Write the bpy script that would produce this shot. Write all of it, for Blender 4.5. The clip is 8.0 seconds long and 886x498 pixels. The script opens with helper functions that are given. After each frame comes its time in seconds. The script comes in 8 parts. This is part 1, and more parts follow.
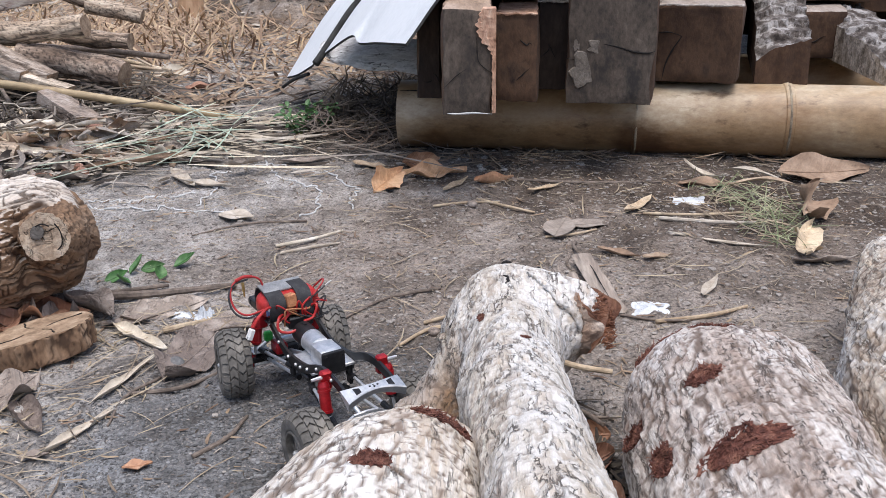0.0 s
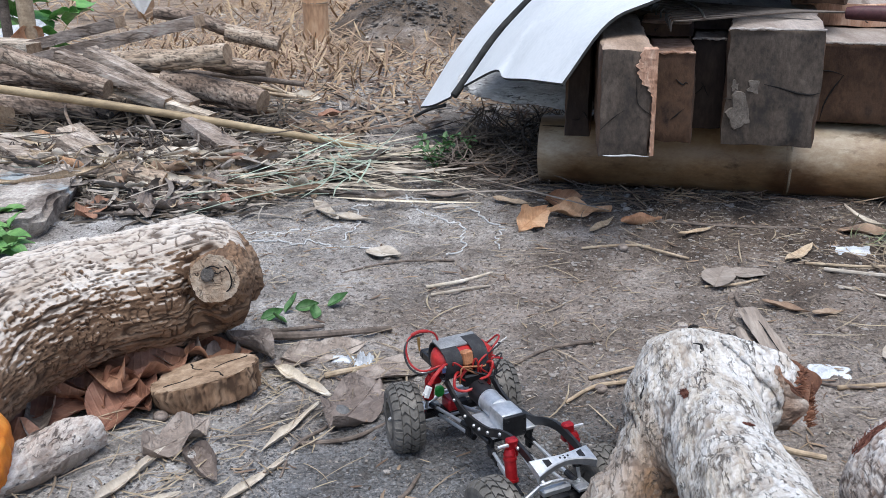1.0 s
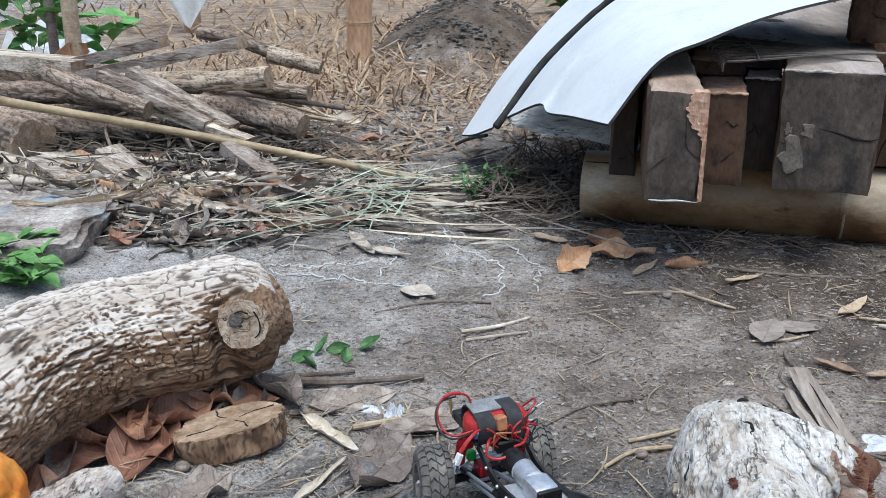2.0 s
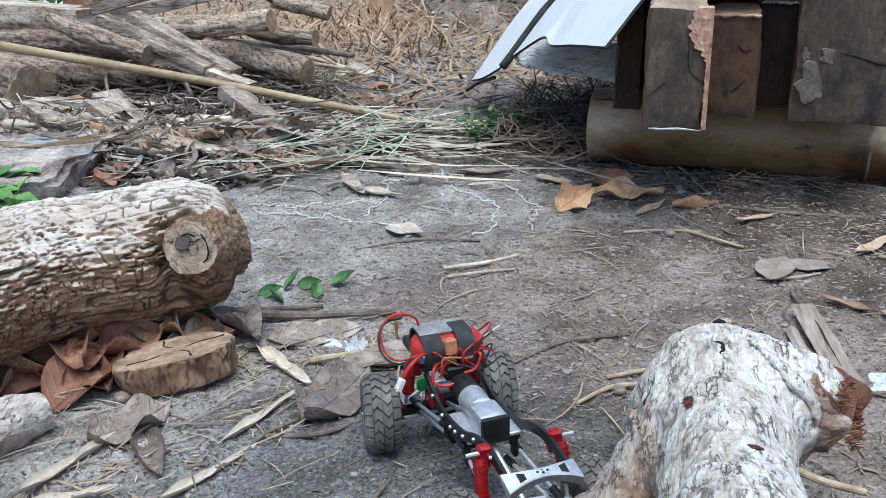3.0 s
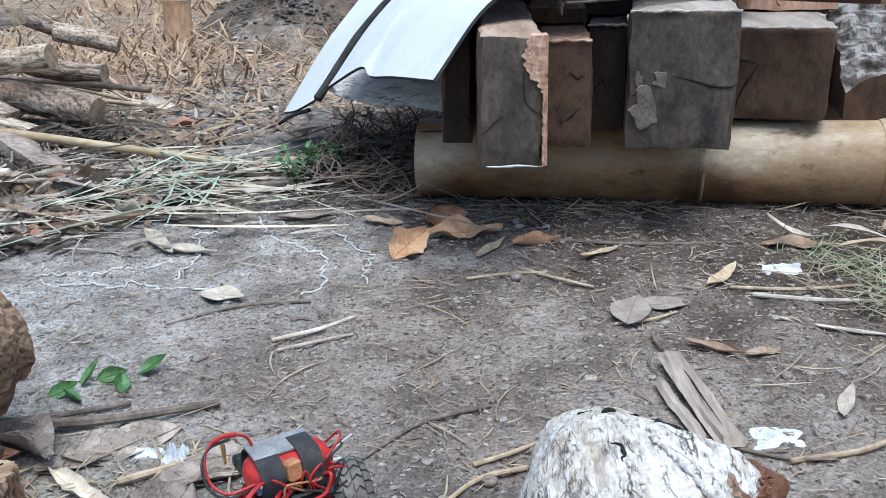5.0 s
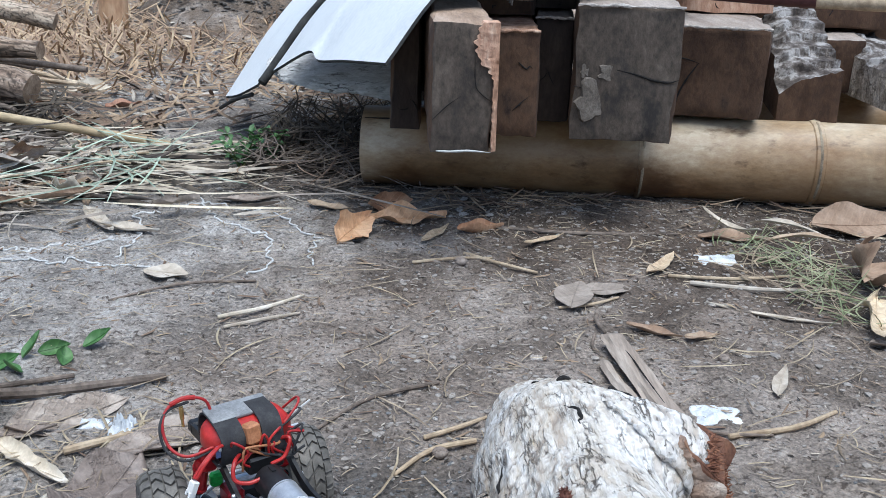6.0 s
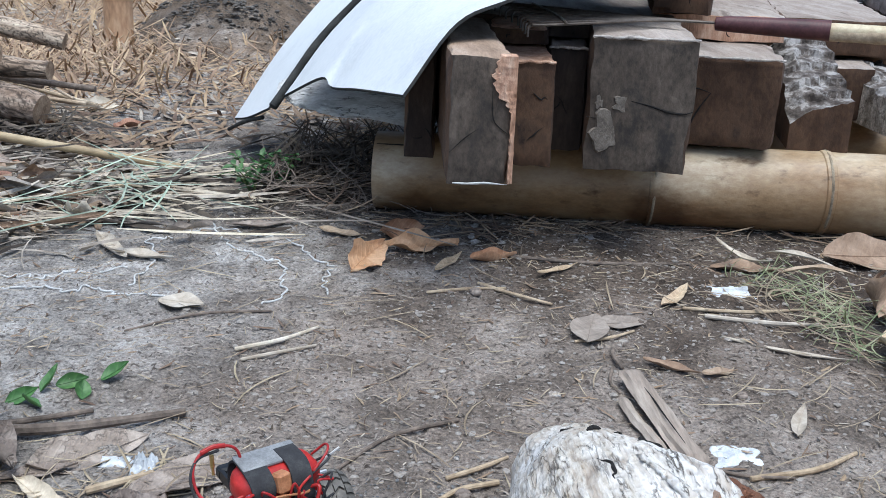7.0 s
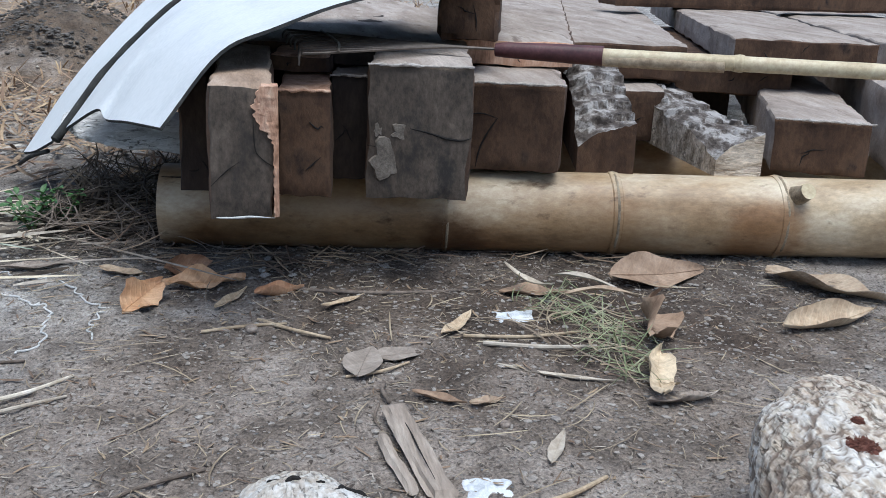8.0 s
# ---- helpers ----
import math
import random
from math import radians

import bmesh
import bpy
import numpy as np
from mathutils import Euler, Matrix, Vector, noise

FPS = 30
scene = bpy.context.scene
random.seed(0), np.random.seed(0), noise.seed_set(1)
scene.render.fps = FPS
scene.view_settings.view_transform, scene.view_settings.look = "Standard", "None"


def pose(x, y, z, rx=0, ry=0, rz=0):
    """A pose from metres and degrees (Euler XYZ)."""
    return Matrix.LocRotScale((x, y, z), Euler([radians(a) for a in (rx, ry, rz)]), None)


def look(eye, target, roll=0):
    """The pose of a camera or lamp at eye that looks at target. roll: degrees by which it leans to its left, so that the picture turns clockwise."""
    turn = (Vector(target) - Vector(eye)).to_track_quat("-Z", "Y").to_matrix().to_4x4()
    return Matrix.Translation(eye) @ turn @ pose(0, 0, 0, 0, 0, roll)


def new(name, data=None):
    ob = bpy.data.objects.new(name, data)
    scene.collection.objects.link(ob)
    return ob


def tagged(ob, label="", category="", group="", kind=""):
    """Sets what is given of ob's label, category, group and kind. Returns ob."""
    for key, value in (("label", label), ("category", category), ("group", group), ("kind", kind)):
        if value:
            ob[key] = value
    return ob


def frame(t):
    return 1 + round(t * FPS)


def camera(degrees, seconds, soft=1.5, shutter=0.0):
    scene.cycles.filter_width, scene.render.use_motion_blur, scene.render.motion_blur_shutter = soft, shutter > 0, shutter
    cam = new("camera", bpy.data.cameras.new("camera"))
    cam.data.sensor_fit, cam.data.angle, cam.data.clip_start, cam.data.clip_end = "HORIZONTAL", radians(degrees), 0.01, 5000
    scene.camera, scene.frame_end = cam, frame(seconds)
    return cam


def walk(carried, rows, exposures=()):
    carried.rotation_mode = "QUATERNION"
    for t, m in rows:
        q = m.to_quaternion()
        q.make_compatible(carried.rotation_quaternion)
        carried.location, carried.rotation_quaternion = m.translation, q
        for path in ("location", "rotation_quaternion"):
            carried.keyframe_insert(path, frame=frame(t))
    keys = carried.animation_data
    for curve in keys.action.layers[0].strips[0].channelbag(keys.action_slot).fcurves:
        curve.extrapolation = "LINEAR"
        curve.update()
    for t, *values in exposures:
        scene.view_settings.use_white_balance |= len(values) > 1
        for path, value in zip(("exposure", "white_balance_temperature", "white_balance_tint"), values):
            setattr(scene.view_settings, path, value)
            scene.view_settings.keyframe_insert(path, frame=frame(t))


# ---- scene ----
cam = camera(49.6, 8.0, soft=0.9)
LIGHT = ((0.0, 0.26, 6300, 12), (0.7, 0.22, 6100, 10), (1.5, 0.19, 5920, 5), (3.0, 0.26, 5720, 3), (3.6, 0.42, 5680, 3), (4.5, 0.48, 5620, 3), (5.0, 0.4, 5658, 3), (6.5, 0.28, 5770, 4), (7.4, 0.25, 5800, 4), (8.0, 0.1, 5820, 4))
PATH = [
    (0, (0.032, 0.0, 0.544), (-0.009, 1.871, -0.162), -0.9),
    (0.5, (-0.004, 0.014, 0.549), (-0.107, 1.884, -0.152), -0.9),
    (1, (-0.065, 0.039, 0.577), (-0.3, 1.908, -0.095), -1.2),
    (1.5, (-0.082, 0.065, 0.597), (-0.371, 1.934, -0.053), -0.6),
    (1.7, (-0.09, 0.08, 0.607), (-0.379, 1.95, -0.04), -0.4),
    (2.8, (0.014, 0.157, 0.552), (-0.403, 2.001, -0.099), -0.6),
    (3, (0.011, 0.185, 0.511), (-0.397, 2.017, -0.18), -1.1),
    (3.5, (-0.063, 0.264, 0.437), (-0.381, 2.081, -0.336), -3.0),
    (4, (-0.127, 0.301, 0.467), (-0.387, 2.13, -0.298), -3.8),
    (4.5, (-0.08, 0.335, 0.495), (-0.239, 2.192, -0.229), -2.8),
    (5, (-0.03, 0.345, 0.515), (-0.065, 2.229, -0.154), -1.4),
    (5.2, (-0.016, 0.338, 0.509), (-0.011, 2.223, -0.157), -0.9),
    (6.3, (-0.084, 0.323, 0.496), (0.041, 2.203, -0.175), 1.8),
    (6.5, (-0.097, 0.321, 0.5), (0.024, 2.2, -0.173), 1.8),
    (7, (-0.084, 0.336, 0.524), (0.038, 2.224, -0.124), 2.0),
    (7.5, (-0.021, 0.351, 0.525), (0.161, 2.245, -0.091), 2.1),
    (8, (0.055, 0.354, 0.532), (0.443, 2.224, -0.062), 2.3),
]
walk(cam, [(t, look(eye, target, roll)) for t, eye, target, roll in PATH], exposures=LIGHT)

# ---- world and light: open shade under a bright, hazy sky ----
world = bpy.data.worlds.new("sky")
scene.world = world
world.use_nodes = True
wn = world.node_tree
sky = wn.nodes.new("ShaderNodeTexSky")
sky.sky_type, sky.sun_disc = "NISHITA", False
sky.sun_elevation, sky.sun_rotation = radians(76), radians(165)
sky.air_density, sky.dust_density, sky.ozone_density = 1.0, 3.0, 1.0
wn.links.new(sky.outputs[0], wn.nodes["Background"].inputs[0])
wn.nodes["Background"].inputs[1].default_value = 0.14

sun = new("sun", bpy.data.lights.new("sun", "SUN"))
sun.data.energy, sun.data.angle, sun.data.color = 2.4, radians(50), (1.0, 0.97, 0.93)
sun.matrix_world = look((0.3, 0.1, 4.6), (0, 1.2, 0))


# ---- materials ----
def surf(name, cols, scale=20, rough=0.85, bump=0.4, stretch=(1, 1, 1), detail=8, fine=8.0, metal=0.0, spread=(0.3, 0.7),
         spots=None, spot_scale=6, spot_cut=(0.55, 0.62), vary=0.0, depth=0.004, island=0.0, cracks=0.0, crack_scale=30, crack_width=0.045, crack_depth=1.0, speckle=0.55, zones=(), grain_co=False, furrow=0.0, furrow_scale=60, furrow_cut=(0.045, 0.005), plates=0.0, plate_scale=60, rim_dark=0.3, veins=0.0, flaky=0, under=(0.6, 0.45, 0.32), crevice=None, pale=None):
    """A noisy surface: colours along a broad noise, a fine grain over it, optional stains, zones of tint or shade,
    cracks, and relief.
    """
    m = bpy.data.materials.new(name)
    m.use_nodes = True
    t = m.node_tree
    n, l = t.nodes, t.links
    b = n["Principled BSDF"]
    b.inputs["Roughness"].default_value, b.inputs["Metallic"].default_value = rough, metal
    co = n.new("ShaderNodeTexCoord")
    mp = n.new("ShaderNodeMapping")
    mp.inputs["Scale"].default_value = stretch
    at_ = n.new("ShaderNodeAttribute")
    at_.attribute_name = "grain"
    l.new(at_.outputs["Vector"] if grain_co else co.outputs["Object"], mp.inputs[0])

    def tex(s, d, r=0.6):
        x = n.new("ShaderNodeTexNoise")
        x.inputs["Scale"].default_value, x.inputs["Detail"].default_value, x.inputs["Roughness"].default_value = s, d, r
        l.new(mp.outputs[0], x.inputs["Vector"])
        return x.outputs["Fac"]

    def math_(op, a, c):
        x = n.new("ShaderNodeMath")
        x.operation = op
        for i, v in enumerate((a, c)):
            if isinstance(v, (int, float)):
                x.inputs[i].default_value = v
            else:
                l.new(v, x.inputs[i])
        return x.outputs[0]

    def mix(kind, f, a, c):
        x = n.new("ShaderNodeMix")
        x.data_type, x.blend_type = "RGBA", kind
        for i, v in ((0, f), (6, a), (7, c)):
            if isinstance(v, (int, float)):
                x.inputs[i].default_value = v
            elif isinstance(v, tuple):
                x.inputs[i].default_value = (*v, 1)
            else:
                l.new(v, x.inputs[i])
        return x.outputs[2]

    def ramp(f, lo, hi):
        x = n.new("ShaderNodeMapRange")
        x.inputs[1].default_value, x.inputs[2].default_value = lo, hi
        l.new(f, x.inputs[0])
        return x.outputs[0]

    broad, grain = tex(scale, detail), tex(scale * fine, 6, 0.7)
    r = n.new("ShaderNodeValToRGB")
    r.color_ramp.elements[0].position, r.color_ramp.elements[1].position = spread
    r.color_ramp.elements[0].color, r.color_ramp.elements[1].color = (*cols[0], 1), (*cols[-1], 1)
    for i, c in enumerate(cols[1:-1], 1):
        e = r.color_ramp.elements.new(spread[0] + (spread[1] - spread[0]) * i / (len(cols) - 1))
        e.color = (*c, 1)
    l.new(broad, r.inputs[0])
    col = mix("OVERLAY", speckle, r.outputs[0], ramp(grain, 0.22, 0.78) if speckle > 0.6 else grain)
    # pale colours by the weathered mask, which follows upward facing
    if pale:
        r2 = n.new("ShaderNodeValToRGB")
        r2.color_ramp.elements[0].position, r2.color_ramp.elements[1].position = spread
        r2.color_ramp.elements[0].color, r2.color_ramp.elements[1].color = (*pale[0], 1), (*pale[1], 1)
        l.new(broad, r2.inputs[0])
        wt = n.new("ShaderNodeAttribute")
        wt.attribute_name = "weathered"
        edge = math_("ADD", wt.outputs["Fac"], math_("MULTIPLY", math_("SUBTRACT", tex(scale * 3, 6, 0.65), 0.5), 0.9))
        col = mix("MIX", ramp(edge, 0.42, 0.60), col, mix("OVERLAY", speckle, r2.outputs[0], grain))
    if spots:
        col = mix("MIX", ramp(tex(spot_scale, 5, 0.65), *spot_cut), col, spots)
    # round zones that multiply the colour: patches of other tone, some painted shade
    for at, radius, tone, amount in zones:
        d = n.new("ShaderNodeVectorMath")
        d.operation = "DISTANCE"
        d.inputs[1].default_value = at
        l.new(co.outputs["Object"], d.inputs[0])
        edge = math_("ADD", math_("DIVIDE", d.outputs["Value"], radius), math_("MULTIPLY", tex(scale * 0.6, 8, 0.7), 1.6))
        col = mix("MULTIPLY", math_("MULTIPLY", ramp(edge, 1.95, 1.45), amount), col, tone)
    height = math_("ADD", math_("MULTIPLY", broad, 0.6), math_("MULTIPLY", grain, 0.4))
    if veins:
        sp = n.new("ShaderNodeSeparateXYZ")
        l.new(co.outputs["Object"], sp.inputs[0])
        run = math_("MULTIPLY", math_("SUBTRACT", sp.outputs[0], math_("MULTIPLY", math_("ABSOLUTE", sp.outputs[1], 0.0), 0.9)), 520.0)
        vein = ramp(math_("SINE", math_("ADD", run, math_("MULTIPLY", broad, 4.0)), 0.0), 0.55, 1.0)
        height = math_("ADD", height, math_("MULTIPLY", vein, veins))
        col = mix("MIX", math_("MULTIPLY", vein, veins * 0.5), col, tuple(min(1.0, c * 1.25) for c in cols[-1]))
    if plates:
        v = n.new("ShaderNodeTexVoronoi")
        v.inputs["Scale"].default_value = plate_scale
        v.inputs["Randomness"].default_value = 1.0
        nz = n.new("ShaderNodeTexNoise")
        nz.inputs["Scale"].default_value, nz.inputs["Detail"].default_value = plate_scale * 0.7, 4
        l.new(mp.outputs[0], nz.inputs["Vector"])
        sc = n.new("ShaderNodeVectorMath")
        sc.operation = "SCALE"
        sc.inputs["Scale"].default_value = 3.0 / plate_scale
        l.new(nz.outputs["Color"], sc.inputs[0])
        ad = n.new("ShaderNodeVectorMath")
        ad.operation = "ADD"
        l.new(mp.outputs[0], ad.inputs[0])
        l.new(sc.outputs[0], ad.inputs[1])
        l.new(ad.outputs[0], v.inputs["Vector"])
        bw = n.new("ShaderNodeSeparateColor")
        l.new(v.outputs["Color"], bw.inputs[0])
        cell = bw.outputs[0]
        tone = n.new("ShaderNodeMapRange")
        tone.inputs[3].default_value, tone.inputs[4].default_value = 1 - plates, 1 + plates * 0.35
        l.new(cell, tone.inputs[0])
        hv = n.new("ShaderNodeHueSaturation")
        l.new(tone.outputs[0], hv.inputs["Value"])
        l.new(col, hv.inputs["Color"])
        col = hv.outputs[0]
        height = math_("ADD", height, math_("MULTIPLY", cell, 0.55))
        rim = math_("MULTIPLY", ramp(v.outputs["Distance"], 0.5, 0.95), rim_dark)
        col = mix("MIX", rim, col, tuple(c * 0.4 for c in cols[0]))
        height = math_("SUBTRACT", height, math_("MULTIPLY", rim, 1.5))
    if flaky:
        for size, reach, lo, hi, dark, step, gone in ((flaky, 2.1, 0.50, 0.59, 0.88, 0.30, 0.14), (flaky * 2.4, 1.8, 0.52, 0.60, 0.85, 0.16, 0.10)):
            nz = n.new("ShaderNodeTexNoise")
            nz.inputs["Scale"].default_value, nz.inputs["Detail"].default_value, nz.inputs["Roughness"].default_value = size * 0.8, 5, 0.62
            l.new(mp.outputs[0], nz.inputs["Vector"])
            sc = n.new("ShaderNodeVectorMath")
            sc.operation = "SCALE"
            sc.inputs["Scale"].default_value = reach / size
            l.new(nz.outputs["Color"], sc.inputs[0])
            ad = n.new("ShaderNodeVectorMath")
            ad.operation = "ADD"
            l.new(mp.outputs[0], ad.inputs[0])
            l.new(sc.outputs[0], ad.inputs[1])
            cells = []
            for feature in ("F1", "DISTANCE_TO_EDGE"):
                v = n.new("ShaderNodeTexVoronoi")
                v.feature = feature
                v.inputs["Scale"].default_value = size
                l.new(ad.outputs[0], v.inputs["Vector"])
                cells.append(v)
            bw = n.new("ShaderNodeSeparateColor")
            l.new(cells[0].outputs["Color"], bw.inputs[0])
            lost = ramp(bw.outputs[1], gone + 0.01, gone)
            col = mix("MIX", math_("MULTIPLY", lost, 0.42), col, under)
            # dark lines: cracks, and the small shadow under flake edges painted in
            gap = math_("MULTIPLY", ramp(cells[1].outputs["Distance"], 0.11, 0.02), math_("MULTIPLY", ramp(tex(size * 0.75, 2, 0.5), lo, hi), ramp(tex(size * 0.22, 3, 0.6), 0.42, 0.56)))
            col = mix("MIX", math_("MULTIPLY", gap, dark), col, tuple(c * 0.20 for c in under))
            height = math_("ADD", height, math_("SUBTRACT", math_("MULTIPLY", bw.outputs[0], step), math_("ADD", math_("MULTIPLY", gap, 0.4), math_("MULTIPLY", lost, step))))
    if crevice:
        cv = n.new("ShaderNodeAttribute")
        cv.attribute_name = "crevice"
        col = mix("MIX", math_("MULTIPLY", cv.outputs["Fac"], 0.85), col, crevice)
    if furrow:
        line = math_("ABSOLUTE", math_("SUBTRACT", tex(furrow_scale, 5, 0.6), 0.5), 0.0)
        deep = math_("MULTIPLY", ramp(line, furrow_cut[0], furrow_cut[1]), ramp(tex(scale * 0.9, 4), 0.40, 0.56))
        col = mix("MIX", math_("MULTIPLY", deep, furrow), col, (cols[0][0] * 0.34, cols[0][1] * 0.27, cols[0][2] * 0.22))
        height = math_("SUBTRACT", height, math_("MULTIPLY", deep, 0.8))
    if cracks:
        v = n.new("ShaderNodeTexVoronoi")
        v.feature = "DISTANCE_TO_EDGE"
        v.inputs["Scale"].default_value = crack_scale
        warp = n.new("ShaderNodeVectorMath")
        warp.operation = "ADD"
        nz = n.new("ShaderNodeTexNoise")
        nz.inputs["Scale"].default_value = crack_scale * 0.8
        l.new(mp.outputs[0], nz.inputs["Vector"])
        sc = n.new("ShaderNodeVectorMath")
        sc.operation = "SCALE"
        sc.inputs["Scale"].default_value = 2.6 / crack_scale
        l.new(nz.outputs["Color"], sc.inputs[0])
        l.new(mp.outputs[0], warp.inputs[0])
        l.new(sc.outputs[0], warp.inputs[1])
        l.new(warp.outputs[0], v.inputs["Vector"])
        open_ = math_("MULTIPLY", ramp(v.outputs["Distance"], crack_width, 0.0), ramp(tex(scale * 1.3, 6), 0.46, 0.62))
        col = mix("MIX", math_("MULTIPLY", open_, cracks), col, tuple(c * 0.22 for c in cols[0]))
        height = math_("SUBTRACT", height, math_("MULTIPLY", open_, crack_depth))
    if vary or island:
        src = n.new("ShaderNodeNewGeometry").outputs["Random Per Island"] if island else n.new("ShaderNodeObjectInfo").outputs["Random"]
        hs = n.new("ShaderNodeHueSaturation")
        k = island or vary
        l.new(ramp_out(n, l, src, 1 - k, 1 + k), hs.inputs["Value"])
        l.new(ramp_out(n, l, src, 0.5 - 0.03 * k, 0.5 + 0.03 * k), hs.inputs["Hue"])
        l.new(col, hs.inputs["Color"])
        col = hs.outputs[0]
    l.new(col, b.inputs["Base Color"])
    bp = n.new("ShaderNodeBump")
    bp.inputs["Strength"].default_value, bp.inputs["Distance"].default_value = bump, depth
    l.new(height, bp.inputs["Height"])
    l.new(bp.outputs[0], b.inputs["Normal"])
    l.new(ramp_out(n, l, grain, max(0.0, rough - 0.1), min(1.0, rough + 0.1)), b.inputs["Roughness"])
    return m


def ramp_out(n, l, src, lo, hi):
    x = n.new("ShaderNodeMapRange")
    x.inputs[3].default_value, x.inputs[4].default_value = lo, hi
    l.new(src, x.inputs[0])
    return x.outputs[0]


M = {}
M["dirt"] = surf("dirt", [(0.18, 0.16, 0.142), (0.385, 0.355, 0.325), (0.60, 0.57, 0.54)], 9, 0.95, 1.0, fine=26, detail=15, spread=(0.30, 0.62), spots=(0.15, 0.13, 0.115), spot_scale=105, spot_cut=(0.56, 0.63), depth=0.013, speckle=0.9, plates=0.14, plate_scale=150, rim_dark=0.05,
                 # zones by the bamboo and under the slab: dark soil plus painted shade
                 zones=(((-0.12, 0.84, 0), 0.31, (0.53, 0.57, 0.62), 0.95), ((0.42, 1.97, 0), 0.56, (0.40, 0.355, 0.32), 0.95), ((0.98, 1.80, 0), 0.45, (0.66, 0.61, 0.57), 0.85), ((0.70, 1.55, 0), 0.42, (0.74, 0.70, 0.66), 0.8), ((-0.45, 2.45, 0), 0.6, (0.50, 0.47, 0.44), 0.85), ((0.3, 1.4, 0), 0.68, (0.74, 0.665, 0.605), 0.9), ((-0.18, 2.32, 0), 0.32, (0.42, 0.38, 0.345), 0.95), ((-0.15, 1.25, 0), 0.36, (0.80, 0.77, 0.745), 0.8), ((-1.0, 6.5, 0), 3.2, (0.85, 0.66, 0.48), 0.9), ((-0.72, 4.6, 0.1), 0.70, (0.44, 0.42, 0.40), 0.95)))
M["bark"] = surf("pale_bark", [(0.47, 0.375, 0.285), (0.65, 0.575, 0.485), (0.79, 0.75, 0.69)], 16, 0.92, 0.8, stretch=(1.15, 0.26, 1.15), fine=12, detail=15, spread=(0.32, 0.60), depth=0.006, crevice=(0.17, 0.115, 0.08), speckle=0.7, flaky=88, under=(0.47, 0.35, 0.245))
M["bark_fork"] = surf("fork_bark", [(0.49, 0.42, 0.335), (0.66, 0.61, 0.54), (0.79, 0.765, 0.73)], 15, 0.92, 0.8, stretch=(1.15, 0.24, 1.15), fine=12, detail=15, spread=(0.32, 0.60), depth=0.006, crevice=(0.16, 0.115, 0.085), speckle=0.7, flaky=105, under=(0.49, 0.40, 0.31),
                      zones=(((-0.040, -0.18, 0.06), 0.085, (0.60, 0.40, 0.25), 0.95), ((-0.01, -0.13, 0.10), 0.05, (0.80, 0.62, 0.45), 0.8), ((-0.11, -0.18, 0.06), 0.14, (0.58, 0.56, 0.54), 0.9), ((0.075, -0.02, 0.09), 0.05, (0.52, 0.36, 0.25), 0.9), ((-0.06, 0.02, 0.06), 0.05, (0.72, 0.69, 0.66), 0.8)))
M["bark_rough"] = surf("rough_bark", [(0.35, 0.28, 0.235), (0.53, 0.465, 0.415), (0.71, 0.665, 0.625)], 15, 0.95, 0.8, stretch=(1.15, 0.36, 1.15), fine=12, detail=15, spread=(0.32, 0.60), depth=0.006, crevice=(0.14, 0.095, 0.07), speckle=0.7, flaky=90, under=(0.38, 0.285, 0.23))
M["bark_stub"] = surf("stub_bark", [(0.18, 0.10, 0.068), (0.44, 0.315, 0.235), (0.70, 0.61, 0.525)], 24, 0.95, 1.0, fine=6, detail=12, spread=(0.30, 0.68), spots=(0.12, 0.07, 0.045), spot_scale=80, spot_cut=(0.58, 0.67), depth=0.014)
# tan of the peeled sides, darkened further for the log's shaded underside
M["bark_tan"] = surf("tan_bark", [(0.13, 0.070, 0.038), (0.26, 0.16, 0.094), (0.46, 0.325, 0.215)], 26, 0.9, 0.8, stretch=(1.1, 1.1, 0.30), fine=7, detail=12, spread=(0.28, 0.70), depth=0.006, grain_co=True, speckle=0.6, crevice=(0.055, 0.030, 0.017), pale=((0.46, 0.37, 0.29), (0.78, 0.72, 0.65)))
M["red_fibre"] = surf("torn_fibre", [(0.07, 0.022, 0.017), (0.18, 0.066, 0.045), (0.34, 0.16, 0.11)], 90, 0.9, 1.0, fine=4, depth=0.006)
M["torn_wood"] = surf("torn_wood", [(0.13, 0.048, 0.028), (0.33, 0.15, 0.085), (0.54, 0.32, 0.20)], 50, 0.9, 1.0, stretch=(1, 1, 0.4), fine=5, depth=0.008)
M["knot_face"] = surf("knot_face", [(0.30, 0.20, 0.13), (0.52, 0.40, 0.29), (0.70, 0.585, 0.46)], 45, 0.9, 1.0, fine=5, depth=0.01, cracks=0.6, crack_scale=60)
M["cut_wood"] = surf("cut_wood", [(0.18, 0.115, 0.07), (0.33, 0.23, 0.15), (0.47, 0.355, 0.25)], 40, 0.9, 0.6, fine=4)
M["pale_cut"] = surf("pale_cut_wood", [(0.66, 0.61, 0.55), (0.78, 0.75, 0.71), (0.84, 0.82, 0.79)], 30, 0.9, 0.3, fine=5, depth=0.002)
M["beam_grey"] = surf("grey_timber", [(0.053, 0.041, 0.032), (0.094, 0.073, 0.057), (0.158, 0.126, 0.100)], 14, 0.92, 0.8, stretch=(1, 1, 0.6), fine=9, detail=12, spread=(0.28, 0.72), speckle=0.7, spots=(0.036, 0.031, 0.028), spot_scale=16, spot_cut=(0.56, 0.68))
M["beam_brown"] = surf("brown_timber", [(0.038, 0.019, 0.011), (0.082, 0.044, 0.025), (0.15, 0.086, 0.050)], 18, 0.9, 0.8, stretch=(1, 1, 0.6), fine=8, spots=(0.028, 0.017, 0.013), spot_scale=18, spot_cut=(0.58, 0.7))
